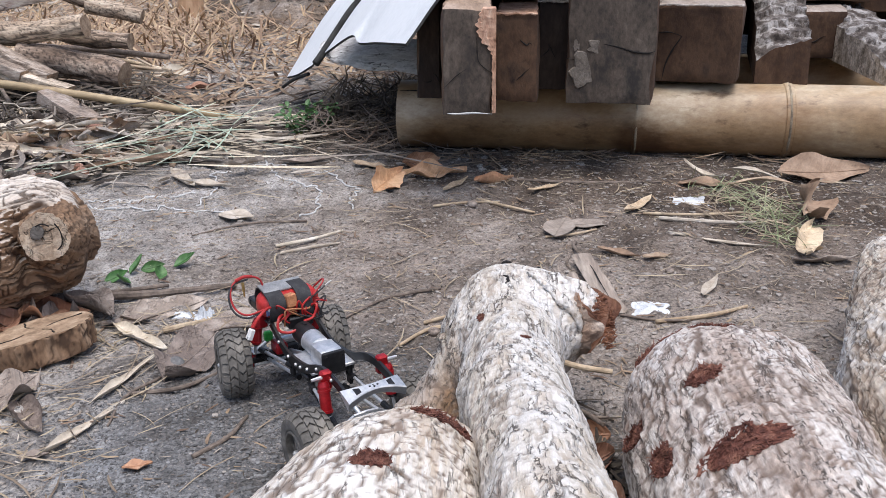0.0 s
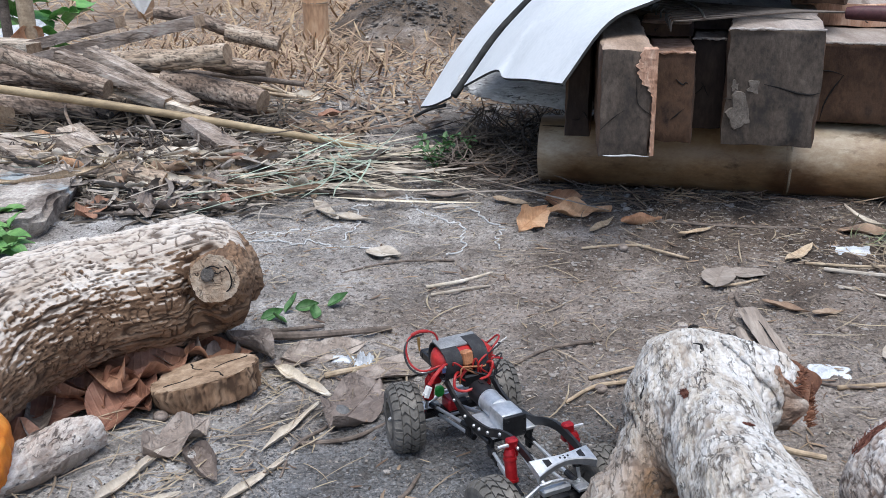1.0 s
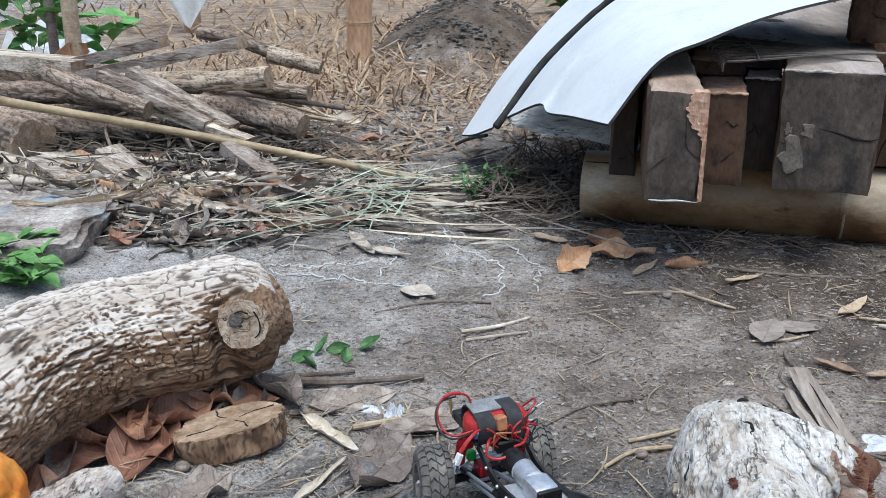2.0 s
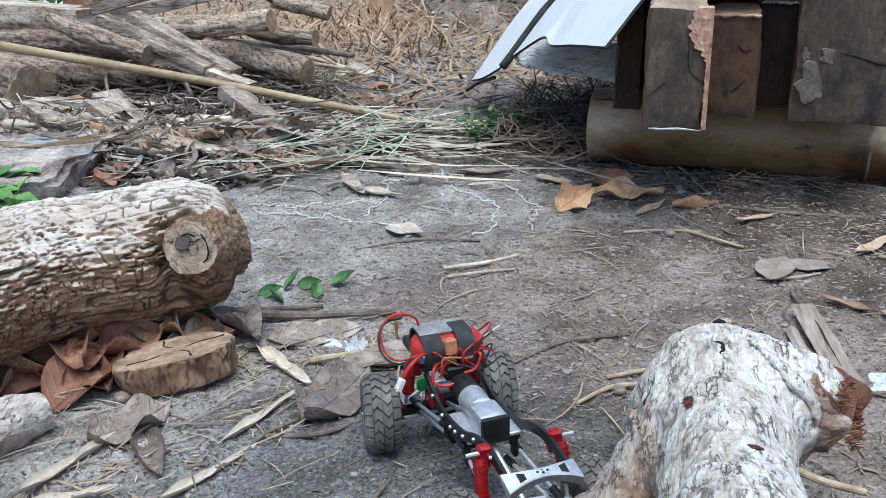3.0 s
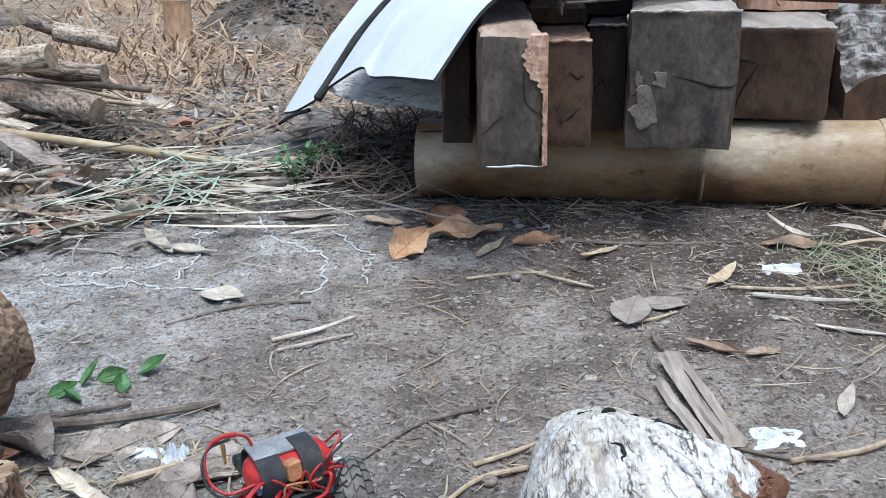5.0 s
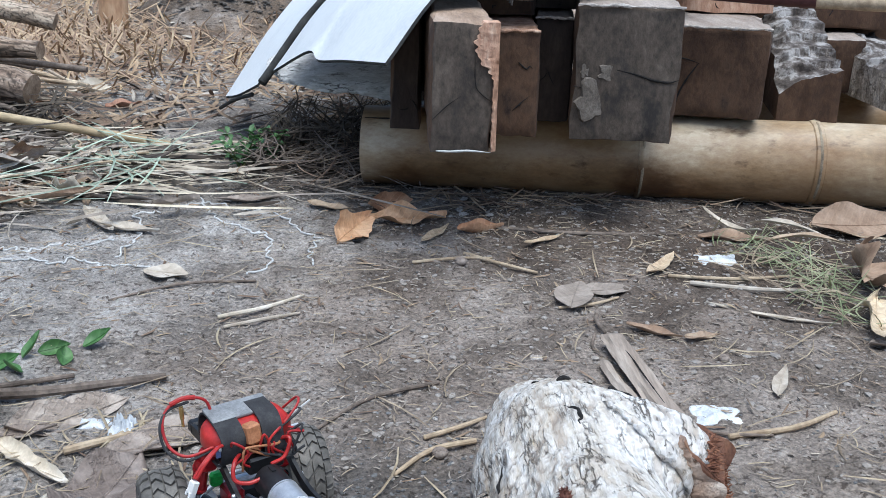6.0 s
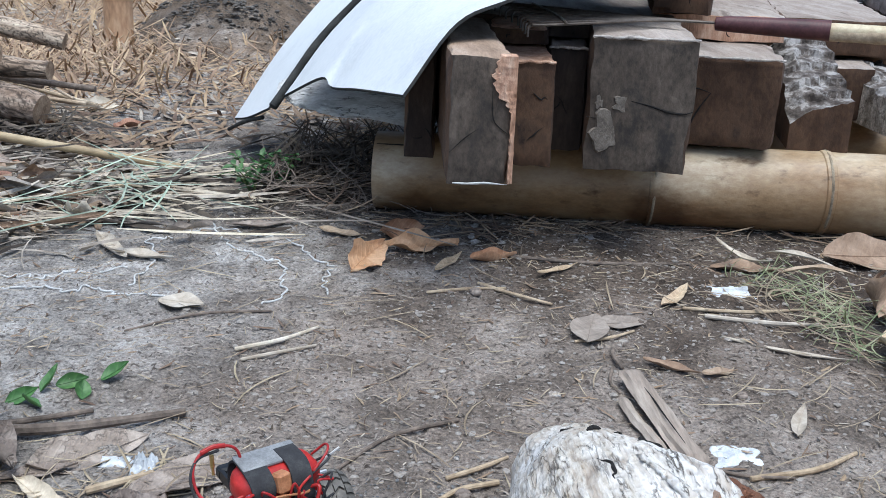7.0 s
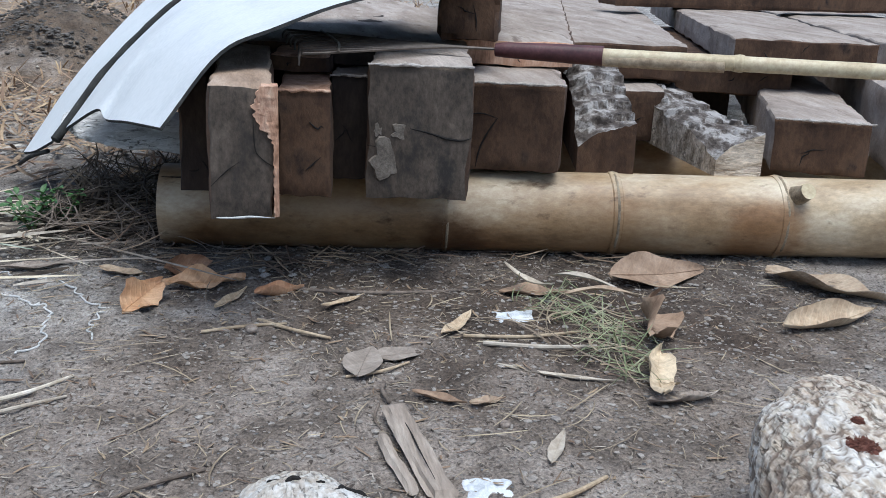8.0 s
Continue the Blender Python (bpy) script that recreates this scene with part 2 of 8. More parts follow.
M["beam_top"] = surf("weathered_plank", [(0.20, 0.155, 0.125), (0.335, 0.28, 0.24), (0.49, 0.43, 0.385)], 10, 0.9, 0.9, stretch=(2.2, 0.4, 1), fine=12, detail=12, spread=(0.25, 0.72), spots=(0.19, 0.15, 0.125), spot_scale=14, spot_cut=(0.6, 0.68))
M["tan_top"] = surf("tan_plank", [(0.22, 0.15, 0.10), (0.38, 0.275, 0.20), (0.52, 0.41, 0.32)], 14, 0.9, 0.7, stretch=(2, 0.4, 1), fine=10)
M["splinter"] = surf("fresh_splinter", [(0.36, 0.19, 0.11), (0.56, 0.33, 0.22), (0.70, 0.48, 0.35)], 45, 0.85, 0.9, stretch=(1, 1, 0.3), fine=4)
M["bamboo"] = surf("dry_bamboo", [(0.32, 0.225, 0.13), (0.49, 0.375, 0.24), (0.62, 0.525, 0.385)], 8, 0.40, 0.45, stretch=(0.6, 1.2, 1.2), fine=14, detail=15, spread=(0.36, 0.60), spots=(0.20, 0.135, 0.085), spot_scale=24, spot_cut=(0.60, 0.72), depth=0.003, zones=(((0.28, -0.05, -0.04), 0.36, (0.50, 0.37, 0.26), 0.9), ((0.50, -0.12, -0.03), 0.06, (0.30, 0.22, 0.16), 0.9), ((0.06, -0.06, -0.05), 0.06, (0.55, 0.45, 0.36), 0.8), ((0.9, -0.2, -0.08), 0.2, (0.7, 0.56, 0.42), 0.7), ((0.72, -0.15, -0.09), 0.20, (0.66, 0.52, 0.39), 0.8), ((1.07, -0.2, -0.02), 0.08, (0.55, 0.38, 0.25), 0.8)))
# blackish timber ends, and fillers whose colour stands for shade in the gaps
M["beam_black"] = surf("black_timber_and_gap", [(0.016, 0.011, 0.009), (0.034, 0.023, 0.018), (0.065, 0.046, 0.036)], 20, 0.92, 0.8, stretch=(1, 1, 0.4), fine=8)
M["split_grey"] = surf("split_timber", [(0.032, 0.024, 0.020), (0.12, 0.100, 0.087), (0.38, 0.36, 0.345)], 36, 0.92, 0.5, stretch=(1, 0.5, 1), fine=8, depth=0.004, spread=(0.36, 0.58), spots=(0.06, 0.045, 0.038), spot_scale=40, spot_cut=(0.56, 0.64))
M["bamboo_node"] = surf("bamboo_node", [(0.14, 0.105, 0.07), (0.30, 0.24, 0.165), (0.44, 0.37, 0.27)], 40, 0.8, 0.6)
M["bamboo_post"] = surf("orange_bamboo", [(0.40, 0.22, 0.12), (0.58, 0.36, 0.21), (0.70, 0.48, 0.31)], 9, 0.55, 0.3, stretch=(1, 1, 0.3), fine=8)
M["sheet"] = surf("white_sheet", [(0.62, 0.64, 0.65), (0.71, 0.73, 0.74), (0.75, 0.77, 0.78)], 6, 0.5, 0.15, fine=20, spots=(0.42, 0.50, 0.54), spot_scale=9, spot_cut=(0.70, 0.76), depth=0.001)
# near-black for rims, the underside and the shaded slit between the sheets
M["sheet_edge"] = surf("sheet_edge_and_gap", [(0.012, 0.012, 0.012), (0.025, 0.025, 0.024), (0.05, 0.05, 0.047)], 30, 0.9, 0.4)
M["firewood"] = surf("firewood", [(0.22, 0.155, 0.105), (0.43, 0.33, 0.24), (0.62, 0.515, 0.40)], 30, 0.92, 0.9, stretch=(1.2, 1.2, 0.22), fine=7, detail=12, spread=(0.34, 0.64), vary=0.42, grain_co=True, speckle=0.75, crevice=(0.06, 0.045, 0.034))
M["fire_plank"] = surf("split_plank", [(0.20, 0.15, 0.11), (0.41, 0.335, 0.265), (0.60, 0.52, 0.44)], 30, 0.92, 0.9, stretch=(0.22, 1.0, 0.9), fine=7, detail=12, spread=(0.34, 0.64), vary=0.35, speckle=0.75, furrow=0.6, furrow_scale=34)
M["stick"] = surf("pale_stick", [(0.30, 0.22, 0.14), (0.44, 0.34, 0.23), (0.54, 0.44, 0.31)], 30, 0.8, 0.4, fine=4)
M["stone"] = surf("flat_stone", [(0.15, 0.12, 0.10), (0.36, 0.31, 0.265), (0.55, 0.50, 0.445)], 11, 0.95, 1.0, fine=9, detail=15, spread=(0.36, 0.60), spots=(0.38, 0.42, 0.43), spot_scale=5, spot_cut=(0.56, 0.62), depth=0.014, speckle=0.8)
M["leaf_brown"] = surf("dry_leaf", [(0.15, 0.115, 0.095), (0.27, 0.22, 0.185), (0.40, 0.34, 0.295)], 34, 0.75, 0.8, fine=5, vary=0.25, depth=0.003, furrow=0.2, furrow_scale=30, veins=0.2)
M["leaf_tan"] = surf("tan_leaf", [(0.32, 0.22, 0.14), (0.46, 0.35, 0.24), (0.58, 0.47, 0.34)], 30, 0.75, 0.5, fine=5, vary=0.25, depth=0.002, veins=0.45)
M["leaf_orange"] = surf("orange_leaf", [(0.38, 0.19, 0.095), (0.56, 0.32, 0.18), (0.66, 0.43, 0.27)], 30, 0.7, 0.5, fine=5, vary=0.2, depth=0.002, veins=0.45)
M["leaf_green"] = surf("green_leaf", [(0.035, 0.095, 0.03), (0.07, 0.175, 0.05), (0.13, 0.26, 0.09)], 30, 0.5, 0.4, fine=5, vary=0.25, depth=0.001, veins=0.45)
M["leaf_lush"] = surf("lush_leaf", [(0.06, 0.15, 0.035), (0.12, 0.27, 0.065), (0.20, 0.37, 0.11)], 30, 0.5, 0.4, fine=5, vary=0.25, depth=0.001, veins=0.45)
M["grass_green"] = surf("cut_grass", [(0.20, 0.26, 0.18), (0.35, 0.42, 0.325), (0.52, 0.57, 0.47)], 20, 0.8, 0.3, fine=5, island=0.35)
M["tuft_green"] = surf("tuft_grass", [(0.12, 0.15, 0.075), (0.24, 0.275, 0.145), (0.44, 0.43, 0.29)], 20, 0.8, 0.3, fine=5, island=0.35)
M["straw"] = surf("straw", [(0.20, 0.15, 0.10), (0.33, 0.265, 0.185), (0.47, 0.39, 0.285)], 20, 0.8, 0.4, fine=5, island=0.35)
M["pale_straw"] = surf("pale_straw", [(0.30, 0.245, 0.18), (0.46, 0.395, 0.305), (0.60, 0.54, 0.44)], 20, 0.8, 0.4, fine=5, island=0.4)
M["chaff"] = surf("dry_chaff", [(0.18, 0.15, 0.12), (0.33, 0.285, 0.24), (0.48, 0.43, 0.37)], 20, 0.9, 0.3, fine=5, island=0.4)
M["litter"] = surf("leaf_litter", [(0.13, 0.085, 0.055), (0.25, 0.175, 0.12), (0.38, 0.29, 0.2)], 20, 0.85, 0.4, fine=5, island=0.45)
# dark litter, also packed into gaps as painted shade
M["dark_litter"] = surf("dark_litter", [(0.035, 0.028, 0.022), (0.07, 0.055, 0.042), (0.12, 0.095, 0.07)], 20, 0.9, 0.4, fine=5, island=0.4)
M["pebble"] = surf("clods", [(0.20, 0.18, 0.16), (0.36, 0.33, 0.30), (0.52, 0.49, 0.46)], 60, 0.95, 0.8, fine=4, island=0.18)
M["crumbs"] = surf("dirt_crumbs", [(0.20, 0.176, 0.155), (0.31, 0.28, 0.25), (0.40, 0.37, 0.34)], 60, 0.97, 0.8, fine=4, island=0.10)
M["soil"] = surf("dark_soil", [(0.075, 0.066, 0.058), (0.135, 0.12, 0.106), (0.21, 0.19, 0.17)], 14, 0.97, 1.0, fine=8, depth=0.02)
M["paper"] = surf("white_paper", [(0.42, 0.44, 0.47), (0.62, 0.65, 0.68), (0.76, 0.78, 0.80)], 40, 0.7, 0.3)
M["cloth_white"] = surf("pale_cloth", [(0.58, 0.58, 0.56), (0.68, 0.68, 0.66), (0.75, 0.75, 0.73)], 20, 0.8, 0.3)
M["orange"] = surf("orange_cloth", [(0.50, 0.12, 0.012), (0.74, 0.23, 0.024), (0.84, 0.36, 0.07)], 14, 0.6, 0.3)
M["rubber"] = surf("dusty_rubber", [(0.085, 0.08, 0.072), (0.165, 0.155, 0.14), (0.30, 0.275, 0.24)], 40, 0.92, 0.5, fine=5, depth=0.001)
M["rim"] = surf("rim_plastic", [(0.07, 0.066, 0.06), (0.12, 0.112, 0.10), (0.20, 0.18, 0.15)], 60, 0.5, 0.2, fine=4, depth=0.0005)
M["black_metal"] = surf("black_anodised", [(0.012, 0.012, 0.013), (0.02, 0.02, 0.022), (0.035, 0.034, 0.034)], 60, 0.4, 0.1, fine=4, depth=0.0004, metal=0.3)
M["steel"] = surf("bright_metal", [(0.56, 0.58, 0.60), (0.66, 0.68, 0.70), (0.76, 0.77, 0.78)], 50, 0.42, 0.1, fine=4, depth=0.0003, metal=0.75)
M["red_metal"] = surf("red_anodised", [(0.22, 0.006, 0.010), (0.34, 0.010, 0.016), (0.44, 0.02, 0.025)], 60, 0.32, 0.1, fine=4, depth=0.0003, metal=0.35)
M["red_wrap"] = surf("red_wrap", [(0.30, 0.015, 0.015), (0.44, 0.025, 0.022), (0.52, 0.04, 0.035)], 30, 0.4, 0.2, fine=4, depth=0.001)
M["strap"] = surf("velcro_strap", [(0.02, 0.02, 0.022), (0.035, 0.035, 0.038), (0.06, 0.06, 0.06)], 90, 0.9, 0.4, depth=0.0006)
M["red_wire"] = surf("red_wire", [(0.28, 0.012, 0.014), (0.40, 0.022, 0.022), (0.50, 0.04, 0.035)], 30, 0.45, 0.05, depth=0.0003)
M["brass"] = surf("brass", [(0.42, 0.28, 0.10), (0.52, 0.36, 0.14), (0.60, 0.44, 0.20)], 50, 0.35, 0.1, depth=0.0003, metal=0.8)
M["label_blue"] = surf("printed_label", [(0.05, 0.08, 0.24), (0.10, 0.14, 0.34), (0.30, 0.34, 0.50)], 60, 0.45, 0.1, depth=0.0003)
M["plug"] = surf("white_plug", [(0.70, 0.69, 0.66), (0.78, 0.77, 0.74), (0.82, 0.81, 0.79)], 60, 0.5, 0.05, depth=0.0003)
M["copper"] = surf("copper_tape", [(0.30, 0.12, 0.05), (0.42, 0.18, 0.08), (0.50, 0.24, 0.12)], 60, 0.5, 0.2, depth=0.0005)
M["green_plastic"] = surf("green_plastic", [(0.03, 0.35, 0.05), (0.05, 0.48, 0.08), (0.08, 0.55, 0.12)], 60, 0.4, 0.1, depth=0.0003)
M["maroon"] = surf("maroon_tape", [(0.055, 0.018, 0.02), (0.085, 0.028, 0.03), (0.12, 0.045, 0.045)], 30, 0.5, 0.2, depth=0.001)
M["crack_dark"] = surf("deep_crack", [(0.006, 0.005, 0.004), (0.010, 0.008, 0.007), (0.016, 0.013, 0.011)], 60, 0.95, 0.3)
M["wire"] = surf("rake_wire", [(0.05, 0.038, 0.03), (0.095, 0.075, 0.06), (0.16, 0.13, 0.105)], 40, 0.55, 0.3, depth=0.0005)
M["chipped"] = surf("chipped_wood", [(0.30, 0.25, 0.21), (0.46, 0.41, 0.37), (0.60, 0.56, 0.53)], 60, 0.95, 0.8, fine=4)
M["crust"] = surf("pale_crust", [(0.11, 0.092, 0.075), (0.165, 0.14, 0.116), (0.22, 0.19, 0.16)], 60, 0.95, 0.8, fine=4)
M["slab_bark"] = surf("slab_bark", [(0.50, 0.49, 0.48), (0.72, 0.71, 0.70), (0.82, 0.81, 0.80)], 26, 0.95, 0.8, stretch=(0.3, 1, 1), fine=9, detail=12, depth=0.006, speckle=0.7, flaky=60, under=(0.50, 0.48, 0.46))
M["ash"] = surf("white_ash", [(0.5, 0.5, 0.48), (0.62, 0.62, 0.6), (0.72, 0.72, 0.7)], 40, 0.9, 0.3)
M["cane"] = surf("pale_cane", [(0.44, 0.34, 0.20), (0.58, 0.48, 0.31), (0.68, 0.59, 0.42)], 12, 0.5, 0.2, fine=8, depth=0.001)
M["cane_pole"] = surf("yellow_pole", [(0.22, 0.155, 0.085), (0.38, 0.285, 0.165), (0.52, 0.42, 0.265)], 14, 0.6, 0.3, stretch=(0.4, 1, 1), fine=8, depth=0.0015)
M["leaf_pale"] = surf("pale_leaf", [(0.38, 0.315, 0.235), (0.54, 0.475, 0.385), (0.67, 0.615, 0.53)], 30, 0.7, 0.4, fine=5, vary=0.15, depth=0.0015)
M["leaf_tan_brown"] = surf("tan_brown_leaf", [(0.20, 0.125, 0.08), (0.31, 0.21, 0.14), (0.41, 0.295, 0.21)], 30, 0.75, 0.5, fine=5, depth=0.002, veins=0.3)
M["leaf_grey"] = surf("grey_tan_leaf", [(0.20, 0.165, 0.137), (0.29, 0.245, 0.207), (0.38, 0.33, 0.285)], 30, 0.8, 0.5, fine=5, depth=0.002, veins=0.3)
M["leaf_red"] = surf("red_brown_leaf", [(0.13, 0.058, 0.034), (0.27, 0.132, 0.082), (0.40, 0.22, 0.145)], 26, 0.6, 0.6, fine=5, vary=0.25, depth=0.002, veins=0.45)
M["leaf_dark"] = surf("dark_leaf", [(0.04, 0.032, 0.027), (0.085, 0.068, 0.056), (0.15, 0.122, 0.10)], 30, 0.8, 0.5, fine=5, vary=0.3, depth=0.002)
M["twig"] = surf("brown_twig", [(0.09, 0.07, 0.055), (0.17, 0.135, 0.11), (0.26, 0.21, 0.17)], 40, 0.85, 0.5, fine=4)
M["stem"] = surf("green_stem", [(0.08, 0.12, 0.04), (0.14, 0.18, 0.07), (0.20, 0.22, 0.1)], 40, 0.7, 0.2)
M["slab_wood"] = surf("grey_split_wood", [(0.17, 0.145, 0.12), (0.28, 0.245, 0.21), (0.38, 0.34, 0.3)], 22, 0.92, 0.8, stretch=(2, 0.4, 1), fine=5)
M["plank_tan"] = surf("old_plank", [(0.22, 0.175, 0.14), (0.36, 0.30, 0.25), (0.50, 0.435, 0.37)], 22, 0.92, 0.8, stretch=(2, 0.3, 1), fine=6)
M["dry_grass"] = surf("dry_grass", [(0.22, 0.138, 0.080), (0.38, 0.262, 0.162), (0.53, 0.40, 0.265)], 8, 0.85, 0.3, fine=5, island=0.35)
M["ash_bits"] = surf("ash_bits", [(0.07, 0.07, 0.07), (0.13, 0.13, 0.13), (0.22, 0.22, 0.22)], 60, 0.95, 0.5, fine=4, island=0.4)
M["dry_leafage"] = surf("dry_leafage", [(0.24, 0.155, 0.095), (0.39, 0.275, 0.18), (0.52, 0.40, 0.28)], 8, 0.85, 0.3, fine=5, island=0.35)
M["grey_tape"] = surf("grey_tape", [(0.16, 0.165, 0.17), (0.24, 0.245, 0.25), (0.34, 0.345, 0.35)], 60, 0.5, 0.2, depth=0.0005)
M["twine"] = surf("pale_twine", [(0.46, 0.46, 0.45), (0.58, 0.58, 0.57), (0.68, 0.68, 0.67)], 40, 0.8, 0.3, depth=0.001)


# ---- building helpers ----
def mesh_of(bm, name, *mats):
    me = bpy.data.meshes.new(name)
    bm.normal_update()
    bm.to_mesh(me)
    bm.free()
    for m in mats:
        me.materials.append(m)
    for p in me.polygons:
        p.use_smooth = True
    return me


def sharp(me, degrees=35):
    me.set_sharp_from_angle(angle=radians(degrees))
    return me


def part(name, bm, material, parent=None, label="", flat=35):
    mats = material if isinstance(material, (list, tuple)) else (material,)
    ob = new(name, sharp(mesh_of(bm, name, *mats), flat))
    if parent:
        ob.parent = parent
    return tagged(ob, label)


def thing(name, at, label, category, group="", kind="", rz=0.0):
    ob = new(name)
    ob.matrix_basis = pose(*at, 0, 0, rz)
    ob.empty_display_size = 0.05
    return tagged(ob, label, category, group, kind)


def gz(x, y):
    """The ground's height."""
    p = Vector((x, y, 0))
    h = 0.010 * noise.noise(p * 2.3) + 0.0055 * noise.noise(p * 11) + 0.0042 * noise.noise(p * 38 + Vector((3, 1, 7)))
    if -1.7 < x < 1.7 and y < 3.2:
        h += 0.0034 * noise.noise(p * 80 + Vector((1, 8, 2))) + 0.004 * abs(noise.noise(p * 24 + Vector((4, 4, 4))))
    far = max(0.0, min(1.0, (y - 2.6) / 2.5))
    h += far * (0.05 * noise.noise(p * 0.7 + Vector((9, 2, 1))) + 0.02 * noise.noise(p * 5))
    mound = math.exp(-((((x + 0.72) / 0.36) ** 2 + ((y - 4.62) / 0.50) ** 2) ** 1.7))
    return h + 0.28 * mound * (1 + 0.25 * noise.noise(p * 4))


def box(bm, size, m=None, mat=0, bevel=0.0, seg=1):
    r = bmesh.ops.create_cube(bm, size=1.0)
    vs = r["verts"]
    bmesh.ops.scale(bm, vec=size, verts=vs)
    if bevel:
        es = list({e for v in vs for e in v.link_edges})
        out = bmesh.ops.bevel(bm, geom=es, offset=bevel, segments=seg, affect="EDGES", profile=0.5)
        vs = list({v for f in out["faces"] for v in f.verts} | {v for v in vs if v.is_valid})
        grow = set(vs)
        stack = list(vs)
        while stack:
            v = stack.pop()
            for e in v.link_edges:
                o = e.other_vert(v)
                if o not in grow:
                    grow.add(o)
                    stack.append(o)
        vs = list(grow)
    if mat:
        for f in {f for v in vs for f in v.link_faces}:
            f.material_index = mat
    if m is not None:
        bmesh.ops.transform(bm, matrix=m, verts=vs)
    return vs


def rod(bm, a, b, r0, r1=None, seg=10, mat=0):
    a, b = Vector(a), Vector(b)
    d = b - a
    m = Matrix.Translation((a + b) / 2) @ d.to_track_quat("Z", "Y").to_matrix().to_4x4()
    r = bmesh.ops.create_cone(bm, cap_ends=True, segments=seg, radius1=r0, radius2=r0 if r1 is None else r1, depth=d.length, matrix=m)
    if mat:
        for f in {f for v in r["verts"] for f in v.link_faces}:
            f.material_index = mat
    return r["verts"]


def spline(points, n):
    """n points evenly along a smooth line through the given ones (tuples of any length)."""
    p = np.array(points, float)
    if len(p) == 2:
        return [p[0] + (p[1] - p[0]) * i / (n - 1) for i in range(n)]
    q = np.vstack([2 * p[0] - p[1], p, 2 * p[-1] - p[-2]])
    out = []
    for i in range(n):
        s = i / (n - 1) * (len(p) - 1)
        k = min(int(s), len(p) - 2)
        u = s - k
        a, b, c, d = q[k], q[k + 1], q[k + 2], q[k + 3]
        out.append(0.5 * (2 * b + (c - a) * u + (2 * a - 5 * b + 4 * c - d) * u * u + (3 * b - a - 3 * c + d) * u ** 3))
    return out


def cleft(p, stretch):
    """How deep the bark is split at a point whose z runs along the wood, and how far it swells beside the splits."""
    q = Vector((p.x, p.y, p.z * stretch))
    q += Vector((noise.noise(q * 60), noise.noise(q * 60 + Vector((3, 7, 1))), 0)) * 0.009
    n1 = noise.noise(q * 95) + 0.22 * noise.noise(q * 190)
    n2 = noise.noise(q * 190 + Vector((5, 2, 9))) + 0.22 * noise.noise(q * 300)
    cross = noise.noise(Vector((q.x * 60, q.y * 60, q.z * 330)))
    wide = max(0.0, min(1.0, 0.55 + 1.6 * noise.noise(q * 31 + Vector((8, 3, 1)))))
    deep = max(wide * max(0.0, 1 - abs(n1) / (0.07 + 0.09 * wide)), 0.65 * max(0.0, 1 - abs(n2) / 0.11) * (1.15 - wide), 0.7 * max(0.0, 1 - abs(cross) / 0.06) * (n1 > 0.12))
    return deep, 0.6 * n2 + 0.35 * noise.noise(Vector((q.x * 330, q.y * 330, q.z * 900)))


